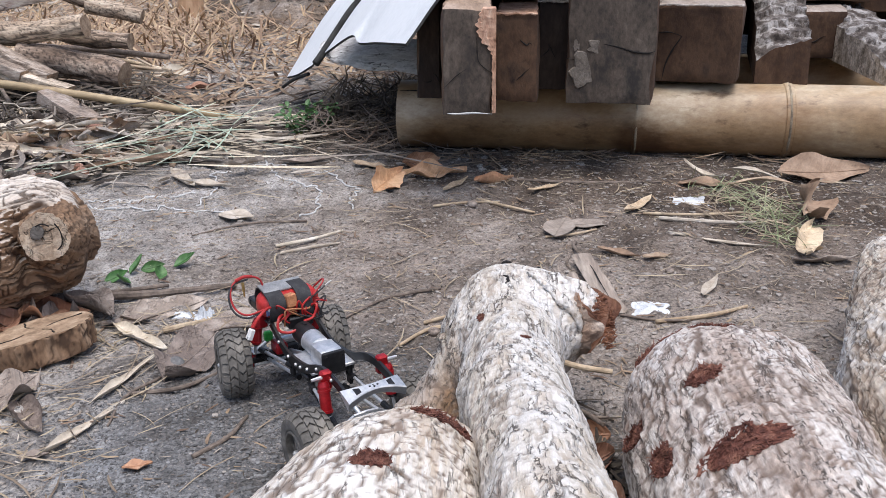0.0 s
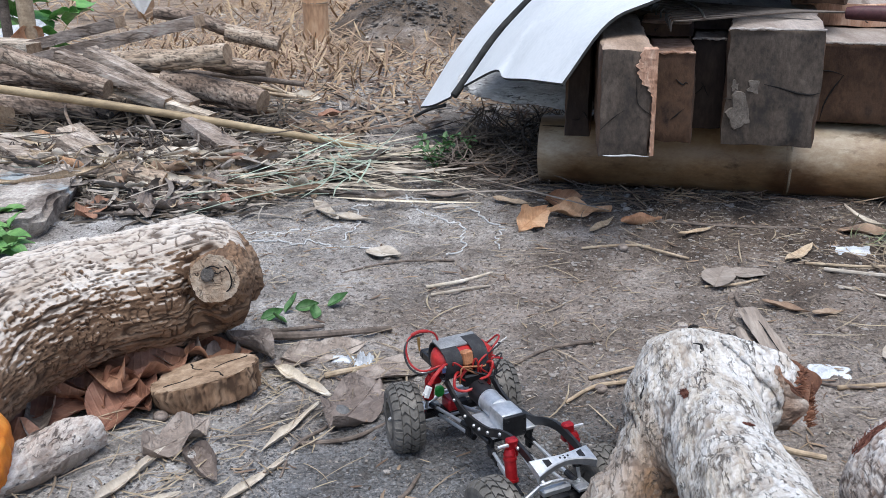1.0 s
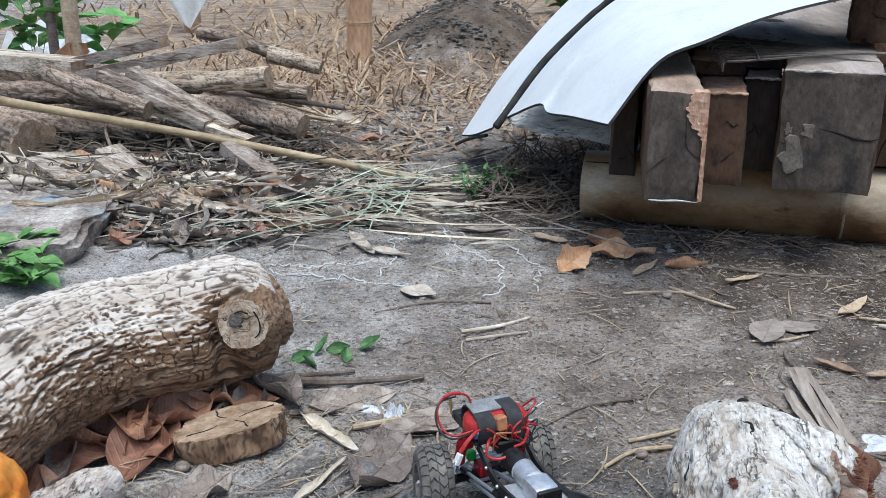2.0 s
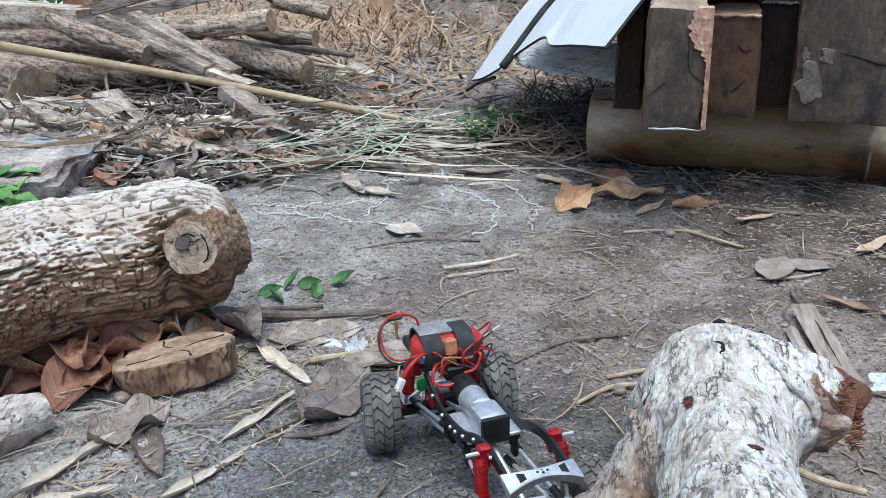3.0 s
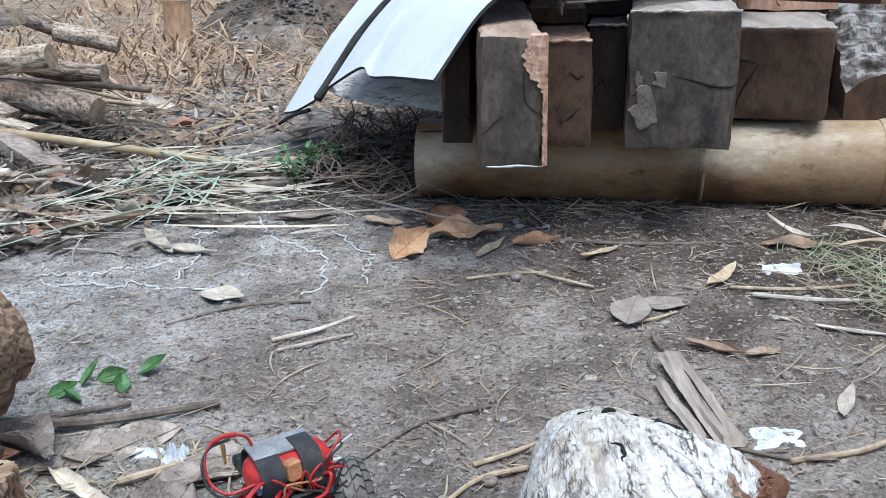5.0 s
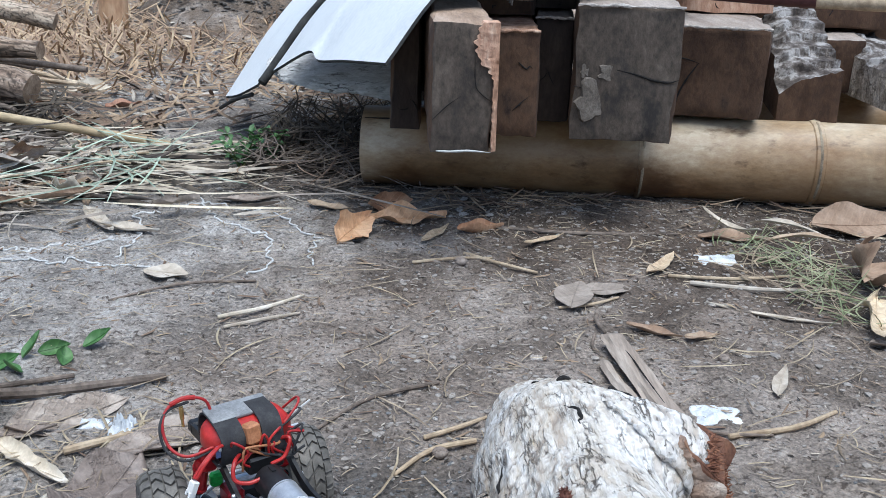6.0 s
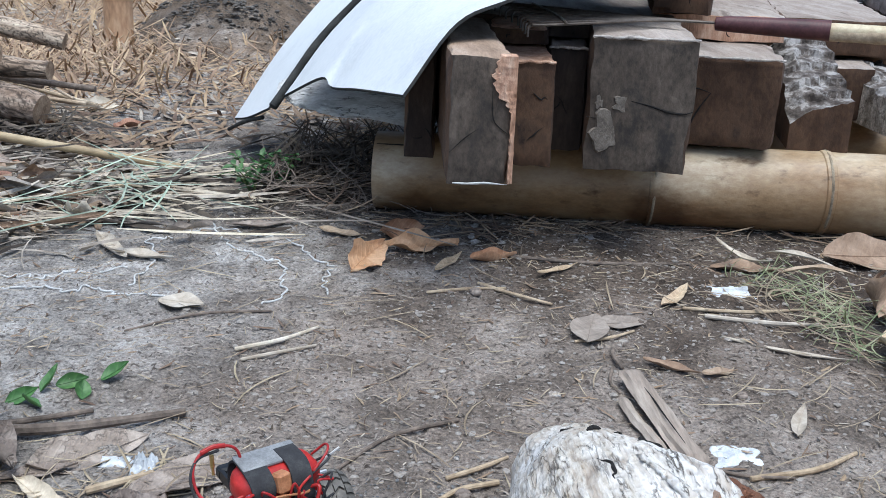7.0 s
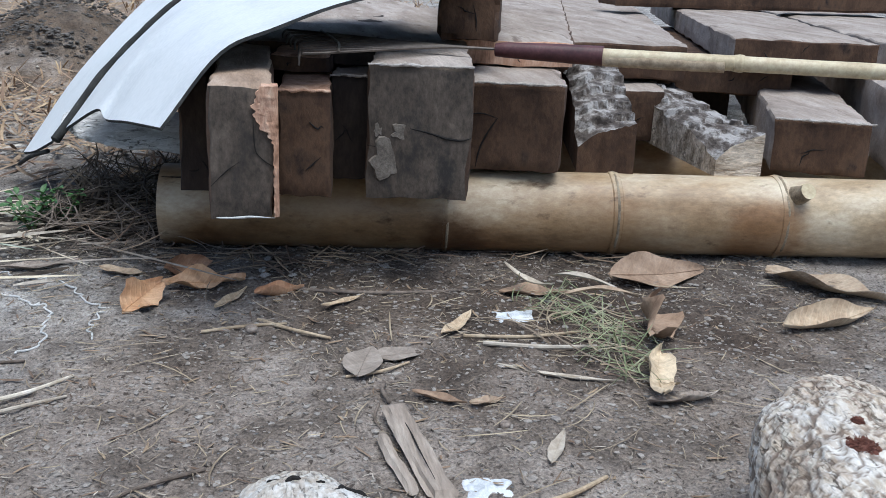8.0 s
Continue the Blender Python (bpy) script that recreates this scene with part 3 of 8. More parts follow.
def limb(bm, points, rings=60, seg=40, rough=0.05, freq=18.0, fine=0.02, round_ends=(0.5, 0.5), seed=0.0, mat=0, cap=None, ridges=0.0, lump=None, flake=0.0, fissure=0.0, stretch=0.17):
    """A log, branch or stick: rows of x, y, z, radius along its axis; knobbly by noise. round_ends: how far each end is rounded
    (0: a flat cut face)."""
    rows = spline(points, rings)
    cs = [Vector(r[:3]) for r in rows]
    rs = [r[3] for r in rows]
    t0 = (cs[1] - cs[0]).normalized()
    u = t0.orthogonal().normalized()
    grid = []
    body = []
    for i in range(rings):
        body.append((cs[i], rs[i]))
    pre, post = [], []
    for k in range(5, 0, -1):
        if round_ends[0]:
            a = k / 5 * math.pi / 2
            pre.append((cs[0] - t0 * rs[0] * round_ends[0] * math.sin(a), max(rs[0] * math.cos(a), rs[0] * 0.04)))
    t1 = (cs[-1] - cs[-2]).normalized()
    for k in range(1, 6):
        if round_ends[1]:
            a = k / 5 * math.pi / 2
            post.append((cs[-1] + t1 * rs[-1] * round_ends[1] * math.sin(a), max(rs[-1] * math.cos(a), rs[-1] * 0.04)))
    rows2 = pre + body + post
    lay = bm.verts.layers.float_vector.get("grain") or bm.verts.layers.float_vector.new("grain")
    crev = bm.verts.layers.float.get("crevice") or bm.verts.layers.float.new("crevice")
    along = 0.0
    off = Vector((seed * 7.3, seed * 3.1, seed * 5.7))
    for i, (c, r) in enumerate(rows2):
        a, b = rows2[max(0, i - 1)][0], rows2[min(len(rows2) - 1, i + 1)][0]
        t = (b - a).normalized()
        u = (u - t * u.dot(t)).normalized()
        w = t.cross(u)
        along += (c - a).length if i else 0.0
        ring = []
        for j in range(seg):
            an = 2 * math.pi * j / seg
            d = u * math.cos(an) + w * math.sin(an)
            p = c + d * r
            k = 1 + rough * noise.noise(p * freq + off) + fine * noise.noise(p * freq * 4.5 + off) + 0.5 * fine * noise.noise(p * freq * 12 + off)
            if flake:
                q = Vector((math.cos(an) * r, math.sin(an) * r, along * 0.33)) + off
                k += flake * 0.7 * math.floor(3.0 * (noise.noise(q * 48) + 0.45 * noise.noise(q * 125))) / 3.0 + flake * 0.35 * noise.noise(q * 22)
            deep = 0.0
            if fissure:
                deep, swell = cleft(Vector((math.cos(an) * r, math.sin(an) * r, along)) + off, stretch)
                k -= fissure * (deep - 0.3) - fissure * swell
            if ridges:
                k += ridges * noise.noise(Vector((math.cos(an) * 5, math.sin(an) * 5, i * 0.12)) + off)
            if lump:
                for lp, lr, lh in lump:
                    k += lh * math.exp(-((p - Vector(lp)).length / lr) ** 2)
            ring.append(bm.verts.new(c + d * r * k))
            ring[-1][lay] = Vector((math.cos(an) * r + seed, math.sin(an) * r, along))
            ring[-1][crev] = min(1.0, 2.2 * deep)
        grid.append(ring)
    for i in range(len(grid) - 1):
        for j in range(seg):
            f = bm.faces.new((grid[i][j], grid[i][(j + 1) % seg], grid[i + 1][(j + 1) % seg], grid[i + 1][j]))
            f.material_index = mat
    for ring, flip in ((grid[0], True), (grid[-1], False)):
        f = bm.faces.new(ring[::-1] if flip else ring)
        f.material_index = mat if cap is None else cap
    return grid


def timber(bm, size, m, seed=0, rough=0.004, cuts=(6, 14, 6), mats=(0, 0, 0), chip=0.0, worn=0.0025):
    """A sawn beam of size x, y, z with uneven faces and worn edges; mats: sides, ends, top."""
    sx, sy, sz = size
    nx, ny, nz = cuts
    verts = {}
    off = Vector((seed * 3.7, seed * 1.9, seed * 2.3))

    def vert(i, j, k):
        if (i, j, k) not in verts:
            p = Vector(((i / nx - 0.5) * sx, (j / ny - 0.5) * sy, (k / nz - 0.5) * sz))
            e = sum((i in (0, nx), j in (0, ny), k in (0, nz)))
            q = p + Vector((noise.noise(p * 14 + off), 0.6 * noise.noise(p * 14 + off * 2), noise.noise(p * 14 - off))) * rough
            q += Vector((noise.noise(p * 45 + off), 0.6 * noise.noise(p * 45 + off * 2), noise.noise(p * 45 - off))) * rough * 0.5
            if e >= 2:
                s = worn + chip * max(0.0, noise.noise(p * 22 + off * 3))
                q -= Vector((math.copysign(s, p.x) if i in (0, nx) else 0, math.copysign(s, p.y) if j in (0, ny) else 0, math.copysign(s, p.z) if k in (0, nz) else 0))
            verts[i, j, k] = bm.verts.new(m @ q)
        return verts[i, j, k]

    def quad(a, b, c, d, mi):
        bm.faces.new((a, b, c, d)).material_index = mi

    for j in range(ny):
        for k in range(nz):
            quad(vert(0, j, k), vert(0, j, k + 1), vert(0, j + 1, k + 1), vert(0, j + 1, k), mats[0])
            quad(vert(nx, j, k), vert(nx, j + 1, k), vert(nx, j + 1, k + 1), vert(nx, j, k + 1), mats[0])
    for i in range(nx):
        for k in range(nz):
            quad(vert(i, 0, k), vert(i + 1, 0, k), vert(i + 1, 0, k + 1), vert(i, 0, k + 1), mats[1])
            quad(vert(i, ny, k), vert(i, ny, k + 1), vert(i + 1, ny, k + 1), vert(i + 1, ny, k), mats[1])
        for j in range(ny):
            quad(vert(i, j, 0), vert(i, j + 1, 0), vert(i + 1, j + 1, 0), vert(i + 1, j, 0), mats[0])
            quad(vert(i, j, nz), vert(i + 1, j, nz), vert(i + 1, j + 1, nz), vert(i, j + 1, nz), mats[2])


def leaf_mesh(bm, length, width, curl=0.2, fold=0.3, twist=0.0, seed=0, taper=1.0, thick=0.0008, n=14, wave=0.05, m=None, mat=0, torn=0.0, rib=True):
    """A leaf along +x: blade with a folded midrib, curled up along its length and at its sides, with thickness."""
    rnd = random.Random(seed)
    rows = []
    ph = rnd.uniform(0, 6.28)
    for i in range(n + 1):
        s = i / n
        w = width * 0.5 * (math.sin(math.pi * min(1, s ** (taper * 0.85) * 0.97 + 0.015)) ** 0.95)
        a = curl * (s - 0.5) * 2
        x = length * (s - 0.5) * (1 - 0.08 * abs(curl))
        z = length * 0.25 * curl * (2 * s - 1) ** 2
        row = []
        for k in range(-3, 4):
            v = k / 3
            ww = w * (1 + torn * noise.noise(Vector((s * 9, k, seed)))) if abs(k) == 3 else w
            y = ww * v * math.cos(fold * abs(v))
            zz = z + abs(v) ** 1.8 * w * math.sin(fold) + wave * width * math.sin(s * 11 + ph + v * 2) * abs(v) + twist * w * v * (s - 0.5)
            row.append((x + 0.03 * length * noise.noise(Vector((s * 4, v, seed))), y + 0.06 * length * math.sin(s * 2.5 + ph) * 0.4, zz))
        rows.append(row)
    top = [[bm.verts.new(p) for p in r] for r in rows]
    bot = [[bm.verts.new((p[0], p[1], p[2] - thick)) for p in r] for r in rows]
    fs = []
    for i in range(n):
        for k in range(6):
            fs.append(bm.faces.new((top[i][k], top[i + 1][k], top[i + 1][k + 1], top[i][k + 1])))
            fs.append(bm.faces.new((bot[i][k], bot[i][k + 1], bot[i + 1][k + 1], bot[i + 1][k])))
        fs.append(bm.faces.new((top[i][0], bot[i][0], bot[i + 1][0], top[i + 1][0])))
        fs.append(bm.faces.new((top[i][6], top[i + 1][6], bot[i + 1][6], bot[i][6])))
    fs.append(bm.faces.new([top[0][k] for k in range(7)] + [bot[0][k] for k in range(6, -1, -1)]))
    fs.append(bm.faces.new([bot[n][k] for k in range(7)] + [top[n][k] for k in range(6, -1, -1)]))
    vs = [v for r in top + bot for v in r]
    if rib:
        g = limb(bm, [(*rows[i][3][:2], rows[i][3][2] + 0.0004, max(0.0006, width * 0.022 * (1.2 - i / n))) for i in (0, n // 3, 2 * n // 3, n)], rings=n, seg=5, rough=0, fine=0, round_ends=(0, 0))
        vs += [v for r in g for v in r]
    for f in fs:
        f.material_index = mat
    if m is not None:
        bmesh.ops.transform(bm, matrix=m, verts=vs)


def strips(bm_lists, p, yaw, length, width, bend, lift, rnd, flat=0.35):
    """Adds one straw or blade to (verts, faces): a bent strip with thickness."""
    vs, fs = bm_lists
    base = len(vs)
    c, s = math.cos(yaw), math.sin(yaw)
    n = 4
    for i in range(n + 1):
        u = i / n - 0.5
        w = width * (0.5 if 0 < i < n else 0.22)
        x, y = u * length, bend * length * (u * u * 4 - 0.5)
        z = p[2] + lift[0] + (lift[1] - lift[0]) * (u + 0.5)
        for dx, dz in ((-w, 0.0), (w, 0.0), (0.0, w * flat * 2)):
            yy = y + dx
            vs.append((p[0] + x * c - yy * s, p[1] + x * s + yy * c, z + dz))
    for i in range(n):
        a, b = base + 3 * i, base + 3 * i + 3
        fs += [(a, b, b + 1, a + 1), (a + 1, b + 1, b + 2, a + 2), (a + 2, b + 2, b, a)]
    fs += [(base, base + 1, base + 2), (base + 3 * n, base + 3 * n + 2, base + 3 * n + 1)]


def stuff(name, lists, material, label, category):
    me = bpy.data.meshes.new(name)
    me.from_pydata(lists[0], [], lists[1])
    me.materials.append(material)
    return tagged(new(name, me), label, category, kind="stuff")

# ---- ground: one sheet to the horizon, finer near the walk ----
def axis(lo, hi, step, reach):
    mid = list(np.arange(lo, hi + step / 2, step))
    a, b, s = [], [], step
    x = lo
    while x > -reach:
        s *= 1.22
        x -= s
        a.append(x)
    x, s = hi, step
    while x < reach:
        s *= 1.22
        x += s
        b.append(x)
    return a[::-1] + mid + b


gx, gy = axis(-1.2, 1.25, 0.0052, 300), axis(0.6, 2.6, 0.0052, 400)
verts = [(x, y, gz(x, y)) for y in gy for x in gx]
w = len(gx)
faces = [(j * w + i, j * w + i + 1, (j + 1) * w + i + 1, (j + 1) * w + i) for j in range(len(gy) - 1) for i in range(w - 1)]
me = bpy.data.meshes.new("ground")
me.from_pydata(verts, [], faces)
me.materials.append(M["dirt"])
for p in me.polygons:
    p.use_smooth = True
tagged(new("ground", me), "bare grey-brown trampled dirt ground", "ground", kind="structure")


# ---- logs in the foreground ----
def patch(parent, at, size, seed, skin):
    """A torn place in the bark: a ragged tuft of fibres."""
    rnd = random.Random(seed)
    bm = bmesh.new()
    co_ = np.empty(len(skin.data.vertices) * 3)
    skin.data.vertices.foreach_get("co", co_)
    co_ = co_.reshape(-1, 3)
    k_ = int(np.argmin(((co_ - np.array(at)) ** 2).sum(1)))
    at, nrm = skin.data.vertices[k_].co.copy(), skin.data.vertices[k_].normal.copy()
    ax = (Vector((1, 0, 0)) - nrm * nrm.x).normalized()
    base = Matrix.Translation(at) @ Matrix((ax, nrm.cross(ax), nrm)).transposed().to_4x4()
    back = base.inverted()
    near_ = [int(i) for i in np.nonzero(((co_ - np.array(at)) ** 2).sum(1) < (1.6 * max(size) + 0.01) ** 2)[0]]
    bed = []
    for i in near_:
        v = skin.data.vertices[i]
        p = back @ v.co
        if v.normal.dot(nrm) < 0.1:
            continue
        r = math.hypot(p.x / size[0], p.y / size[1]) / (0.85 + 0.4 * noise.noise(Vector((p.x * 90, p.y * 90, seed))))
        if r < 1:
            v.co = v.co - nrm * 0.22 * min(size) * (1 - r * r) ** 0.6
            p = back @ v.co
        bed.append(p[:])
    bed = np.array(bed)

    def skin_z(x, y):
        return float(bed[int(np.argmin((bed[:, 0] - x) ** 2 + (bed[:, 1] - y) ** 2)), 2])

    vs = bmesh.ops.create_icosphere(bm, subdivisions=4, radius=1.0)["verts"]
    for v in vs:
        k = 0.80 + 0.5 * noise.noise(v.co * 2.4 + Vector((seed, 0, 0))) + 0.3 * noise.noise(v.co * 9 + Vector((seed, 0, 0)))
        x, y = v.co.x * size[0] * k, v.co.y * size[1] * k
        v.co = Vector((x, y, skin_z(x, y) + v.co.z * 0.0014 + 0.0012 * noise.noise(Vector((v.co.x * 4, v.co.y * 12, seed))) + 0.0008 * noise.noise(v.co * 16)))
    fib = min(1.0, max(size) / 0.018)
    for _ in range(300):
        a = rnd.uniform(0, 6.28)
        r = 1.05 * rnd.random() ** 0.4
        x, y = math.cos(a) * r * size[0] * 0.85, math.sin(a) * r * size[1] * 0.85
        p = Vector((x, y, skin_z(x, y) + 0.0004))
        d = Vector((rnd.gauss(0, 0.0022) - 0.2 * x, rnd.uniform(-1, 1) * 0.006, rnd.uniform(0.0003, 0.0034)))
        rod(bm, p, p + d * fib, rnd.uniform(0.0004, 0.0011) * fib, 0.0002 * fib, 4)
    bmesh.ops.transform(bm, matrix=base, verts=bm.verts)
    return tagged(part("torn_patch", bm, M["red_fibre"], parent, "reddish-brown torn fibrous bark"), kind="stuff")


def log(name, rows, label, mat, **kw):
    bm = bmesh.new()
    limb(bm, rows, **kw)
    ob = part(name, bm, [M[m] for m in (mat if isinstance(mat, tuple) else (mat,))])
    return tagged(ob, label, "log")


fork = thing("forked_log", (0.08, 0.95, 0), "pale-barked forked log with a broken side stub, on the ground", "log")
fork_at = Matrix.Translation((-0.08, -0.95, 0))
TRUNK = [(0.085, 1.045, 0.066, 0.056), (0.083, 0.97, 0.082, 0.064), (0.079, 0.88, 0.108, 0.058), (0.074, 0.76, 0.145, 0.046), (0.071, 0.62, 0.185, 0.041), (0.072, 0.45, 0.240, 0.037), (0.076, 0.2, 0.31, 0.038)]
BRANCH = [(0.078, 0.965, 0.076, 0.046), (0.042, 0.865, 0.082, 0.037), (-0.008, 0.755, 0.082, 0.031), (-0.064, 0.64, 0.080, 0.030), (-0.135, 0.49, 0.078, 0.030)]
STUB = [(0.085, 0.945, 0.098, 0.050), (0.122, 0.928, 0.118, 0.041), (0.146, 0.917, 0.127, 0.033)]


def flesh(pts, chains, web):
    """Distance to the smooth union of tapering round chains, for an array of points."""
    best = None
    for rows in chains:
        d = np.full(len(pts), 9.0)
        for a, b in zip(rows, rows[1:]):
            pa, pb = np.array(a[:3]), np.array(b[:3])
            ab = pb - pa
            u = np.clip(((pts - pa) @ ab) / (ab @ ab), 0, 1)
            d = np.minimum(d, np.linalg.norm(pts - pa - u[:, None] * ab, axis=1) - (a[3] + (b[3] - a[3]) * u))
        if best is None:
            best = d
        else:
            h = np.clip(0.5 + 0.5 * (best - d) / web, 0, 1)
            best = best * (1 - h) + d * h - web * h * (1 - h)
    return best


def grown(name, chains, web, mat, parent, voxel=0.0025, seed=0.0):
    """One body of wood grown together from several limbs, with flaking bark."""
    bm = bmesh.new()
    fine_chains = [[tuple(r) for r in spline(c, 30)] for c in chains]
    for c in chains:
        limb(bm, c, rings=40, seg=24, rough=0, fine=0, round_ends=(0.6, 0.3))
    tmp = new("body", mesh_of(bm, "body"))
    mod = tmp.modifiers.new("skin", "REMESH")
    mod.mode, mod.voxel_size = "VOXEL", voxel
    me = bpy.data.meshes.new_from_object(tmp.evaluated_get(bpy.context.evaluated_depsgraph_get()))
    bpy.data.objects.remove(tmp)
    me.name = name
    n = len(me.vertices)
    co, nr = np.empty(n * 3), np.empty(n * 3)
    me.vertices.foreach_get("co", co)
    me.vertices.foreach_get("normal", nr)
    co, nr = co.reshape(-1, 3), nr.reshape(-1, 3)
    for _ in range(5):
        co -= nr * np.clip(flesh(co, fine_chains, web), -0.01, 0.01)[:, None] * 0.8
    me.vertices.foreach_set("co", co.ravel())
    me.update()
    me.vertices.foreach_get("normal", nr.reshape(-1))
    off = Vector((seed, seed * 2, seed * 3))
    split = me.attributes.new("crevice", "FLOAT", "POINT").data
    for v, p, d in zip(me.vertices, co, nr):
        p = Vector(p)
        q = Vector((p.x, p.y * 0.5, p.z)) + off
        h = 0.0042 * noise.noise(p * 17 + off) + 0.0010 * noise.noise(q * 70) + 0.0012 * (0.35 - abs(noise.noise(q * 42))) + 0.0008 * noise.noise(q * 170)
        low = max(0.0, min(1.0, (0.075 - p.x) / 0.05)) * max(0.0, min(1.0, (0.97 - p.y) / 0.06))
        r1 = noise.noise(q * 38 + Vector((7, 1, 3))) + 0.35 * noise.noise(q * 110)
        r2 = noise.noise(q * 75 + Vector((2, 9, 4)))
        h += (0.0016 + 0.0030 * low) * math.floor(r1 * 3.5) / 3.5 + (0.0008 + 0.0016 * low) * math.floor(r2 * 2.5) / 2.5
        deep, swell = cleft(Vector((p.x, p.z, p.y - 0.35 * p.x)) + off, 0.30)
        h -= 0.0011 * deep - 0.0010 * swell
        split[v.index].value = min(1.0, 1.6 * deep) * (0.45 + 0.55 * low)
        v.co = p + Vector(d) * h
    me.materials.clear()
    me.materials.append(mat)
    me.transform(fork_at)
    for f in me.polygons:
        f.use_smooth = True
    ob = new(name, me)
    ob.parent = parent
    return tagged(ob, "")


trunk = grown("trunk", (TRUNK, BRANCH, STUB), 0.045, M["bark_fork"], fork)
bm = bmesh.new()
g_ = limb(bm, [(0.112, 0.930, 0.098, 0.036), (0.145, 0.914, 0.116, 0.034), (0.168, 0.903, 0.126, 0.031)], rings=60, seg=90, rough=0.22, freq=24, fine=0.09, round_ends=(0, 0), seed=3, cap=1)
for k, ring_ in enumerate(g_):
    for v in ring_:
        u = max(0.0, (k - 30) / 29)
        mid = math.exp(-((v.co.z - 0.128) / 0.018) ** 2)
        v.co += Vector((0.028, -0.010, 0.004)) * u * (mid - 0.35) + Vector((0.006, -0.004, 0.004)) * u * noise.noise(v.co * 90)
bmesh.ops.inset_individual(bm, faces=[f for f in bm.faces if f.material_index == 1 and f.calc_center_median().x > 0.14], thickness=0.008)
bmesh.ops.transform(bm, matrix=fork_at, verts=bm.verts)
stub_ = part("stub", bm, [M["bark_stub"], M["torn_wood"]], fork, "broken brown stub with a reddish torn end")
bm = bmesh.new()
rnd = random.Random(31)
face_c = Vector((0.178, 0.897, 0.126))
for i in range(230):
    a, r = rnd.uniform(0, 6.28), 0.027 * rnd.random() ** 0.6
    p = face_c + Vector((0.30 * math.sin(a), -0.2 * math.sin(a), 0)) * -r + Vector((0.35 * math.cos(a), 0.9 * math.cos(a), math.sin(a))) * r
    d = Vector((0.005, -0.003, 0.003)) * rnd.uniform(0.3, 1.0) + Vector((rnd.gauss(0, 0.002), rnd.gauss(0, 0.002), rnd.gauss(0, 0.002)))
    rod(bm, p - d * 0.6, p + d * 0.6, rnd.uniform(0.0006, 0.0016), 0.0003, 5)
bmesh.ops.transform(bm, matrix=fork_at, verts=bm.verts)
tagged(part("torn_fibre", bm, M["torn_wood"], stub_, "reddish-brown torn wood fibres"), kind="stuff")
for at, size, seed in (((0.050, 0.80, 0.170), (0.003, 0.012), 6), ((0.082, 0.70, 0.200), (0.005, 0.003), 7)):
    patch(fork, Vector(at) + fork_at.translation, size, seed, skin=trunk)


def gash(parent, skin, pts, r=0.0016):
    """A short dark split that follows the bark's surface."""
    co_ = np.empty(len(skin.data.vertices) * 3)
    skin.data.vertices.foreach_get("co", co_)
    co_ = co_.reshape(-1, 3)
    base = np.array(parent.matrix_basis.translation) if parent is not skin else np.zeros(3)
    rows = []
    for i, p_ in enumerate(spline(pts, 9)):
        k_ = int(np.argmin(((co_ - (np.array(p_) - base)) ** 2).sum(1)))
        rows.append((*co_[k_], r * (0.35 + math.sin(math.pi * i / 8))))
    bm = bmesh.new()
    limb(bm, rows, rings=26, seg=7, rough=0.6, freq=150, fine=0.2, round_ends=(0.2, 0.2))
    return part("bark_split", bm, M["crack_dark"], parent, "dark split in the bark")


for pts, r in (([(0.062, 1.02, 0.13), (0.072, 1.03, 0.13)], 0.0018), ([(0.075, 0.985, 0.15), (0.085, 0.99, 0.15)], 0.0022), ([(0.098, 0.99, 0.145), (0.104, 0.992, 0.145)], 0.002), ([(0.108, 0.965, 0.15), (0.118, 0.978, 0.15), (0.132, 0.972, 0.14), (0.138, 0.962, 0.14)], 0.0022), ([(0.072, 0.93, 0.16), (0.078, 0.915, 0.165), (0.076, 0.90, 0.165)], 0.0012), ([(0.04, 0.90, 0.12), (0.03, 0.86, 0.118)], 0.0014), ([(0.035, 0.84, 0.117), (0.022, 0.835, 0.117), (0.012, 0.82, 0.117)], 0.0016)):
    gash(fork, trunk, pts, r)

near = log("log", [(0.002, 0.515, 0.190, 0.050), (-0.01, 0.46, 0.205, 0.062), (-0.03, 0.36, 0.215, 0.070), (-0.05, 0.15, 0.225, 0.075)],
           "thick pale log with flaking bark lying across the fork", "bark", rings=260, seg=200, rough=0.06, freq=16, fine=0.018, round_ends=(0.4, 0.3), seed=4, flake=0.022, fissure=0.016, stretch=0.26)
patch(near, (-0.016, 0.405, 0.278), (0.011, 0.010), 8, skin=near)
patch(near, (0.022, 0.485, 0.250), (0.028, 0.010), 9, skin=near)

log2 = log("log", [(0.268, 0.80, 0.088, 0.076), (0.264, 0.74, 0.096, 0.092), (0.258, 0.62, 0.1, 0.096), (0.252, 0.45, 0.105, 0.098), (0.24, 0.15, 0.11, 0.1)],
           "short pale log with reddish torn knots on the ground", "bark_rough", rings=320, seg=240, rough=0.07, freq=15, fine=0.022, round_ends=(0.5, 0.3), seed=5, flake=0.020, fissure=0.015, stretch=0.30)
for at, size, seed in (((0.226, 0.561, 0.187), (0.037, 0.017), 11), ((0.222, 0.672, 0.176), (0.017, 0.012), 12), ((0.218, 0.795, 0.150), (0.038, 0.018), 13), ((0.178, 0.60, 0.148), (0.012, 0.024), 14), ((0.170, 0.675, 0.125), (0.014, 0.026), 19), ((0.258, 0.785, 0.163), (0.026, 0.014), 15)):
    patch(log2, at, size, seed, skin=log2)

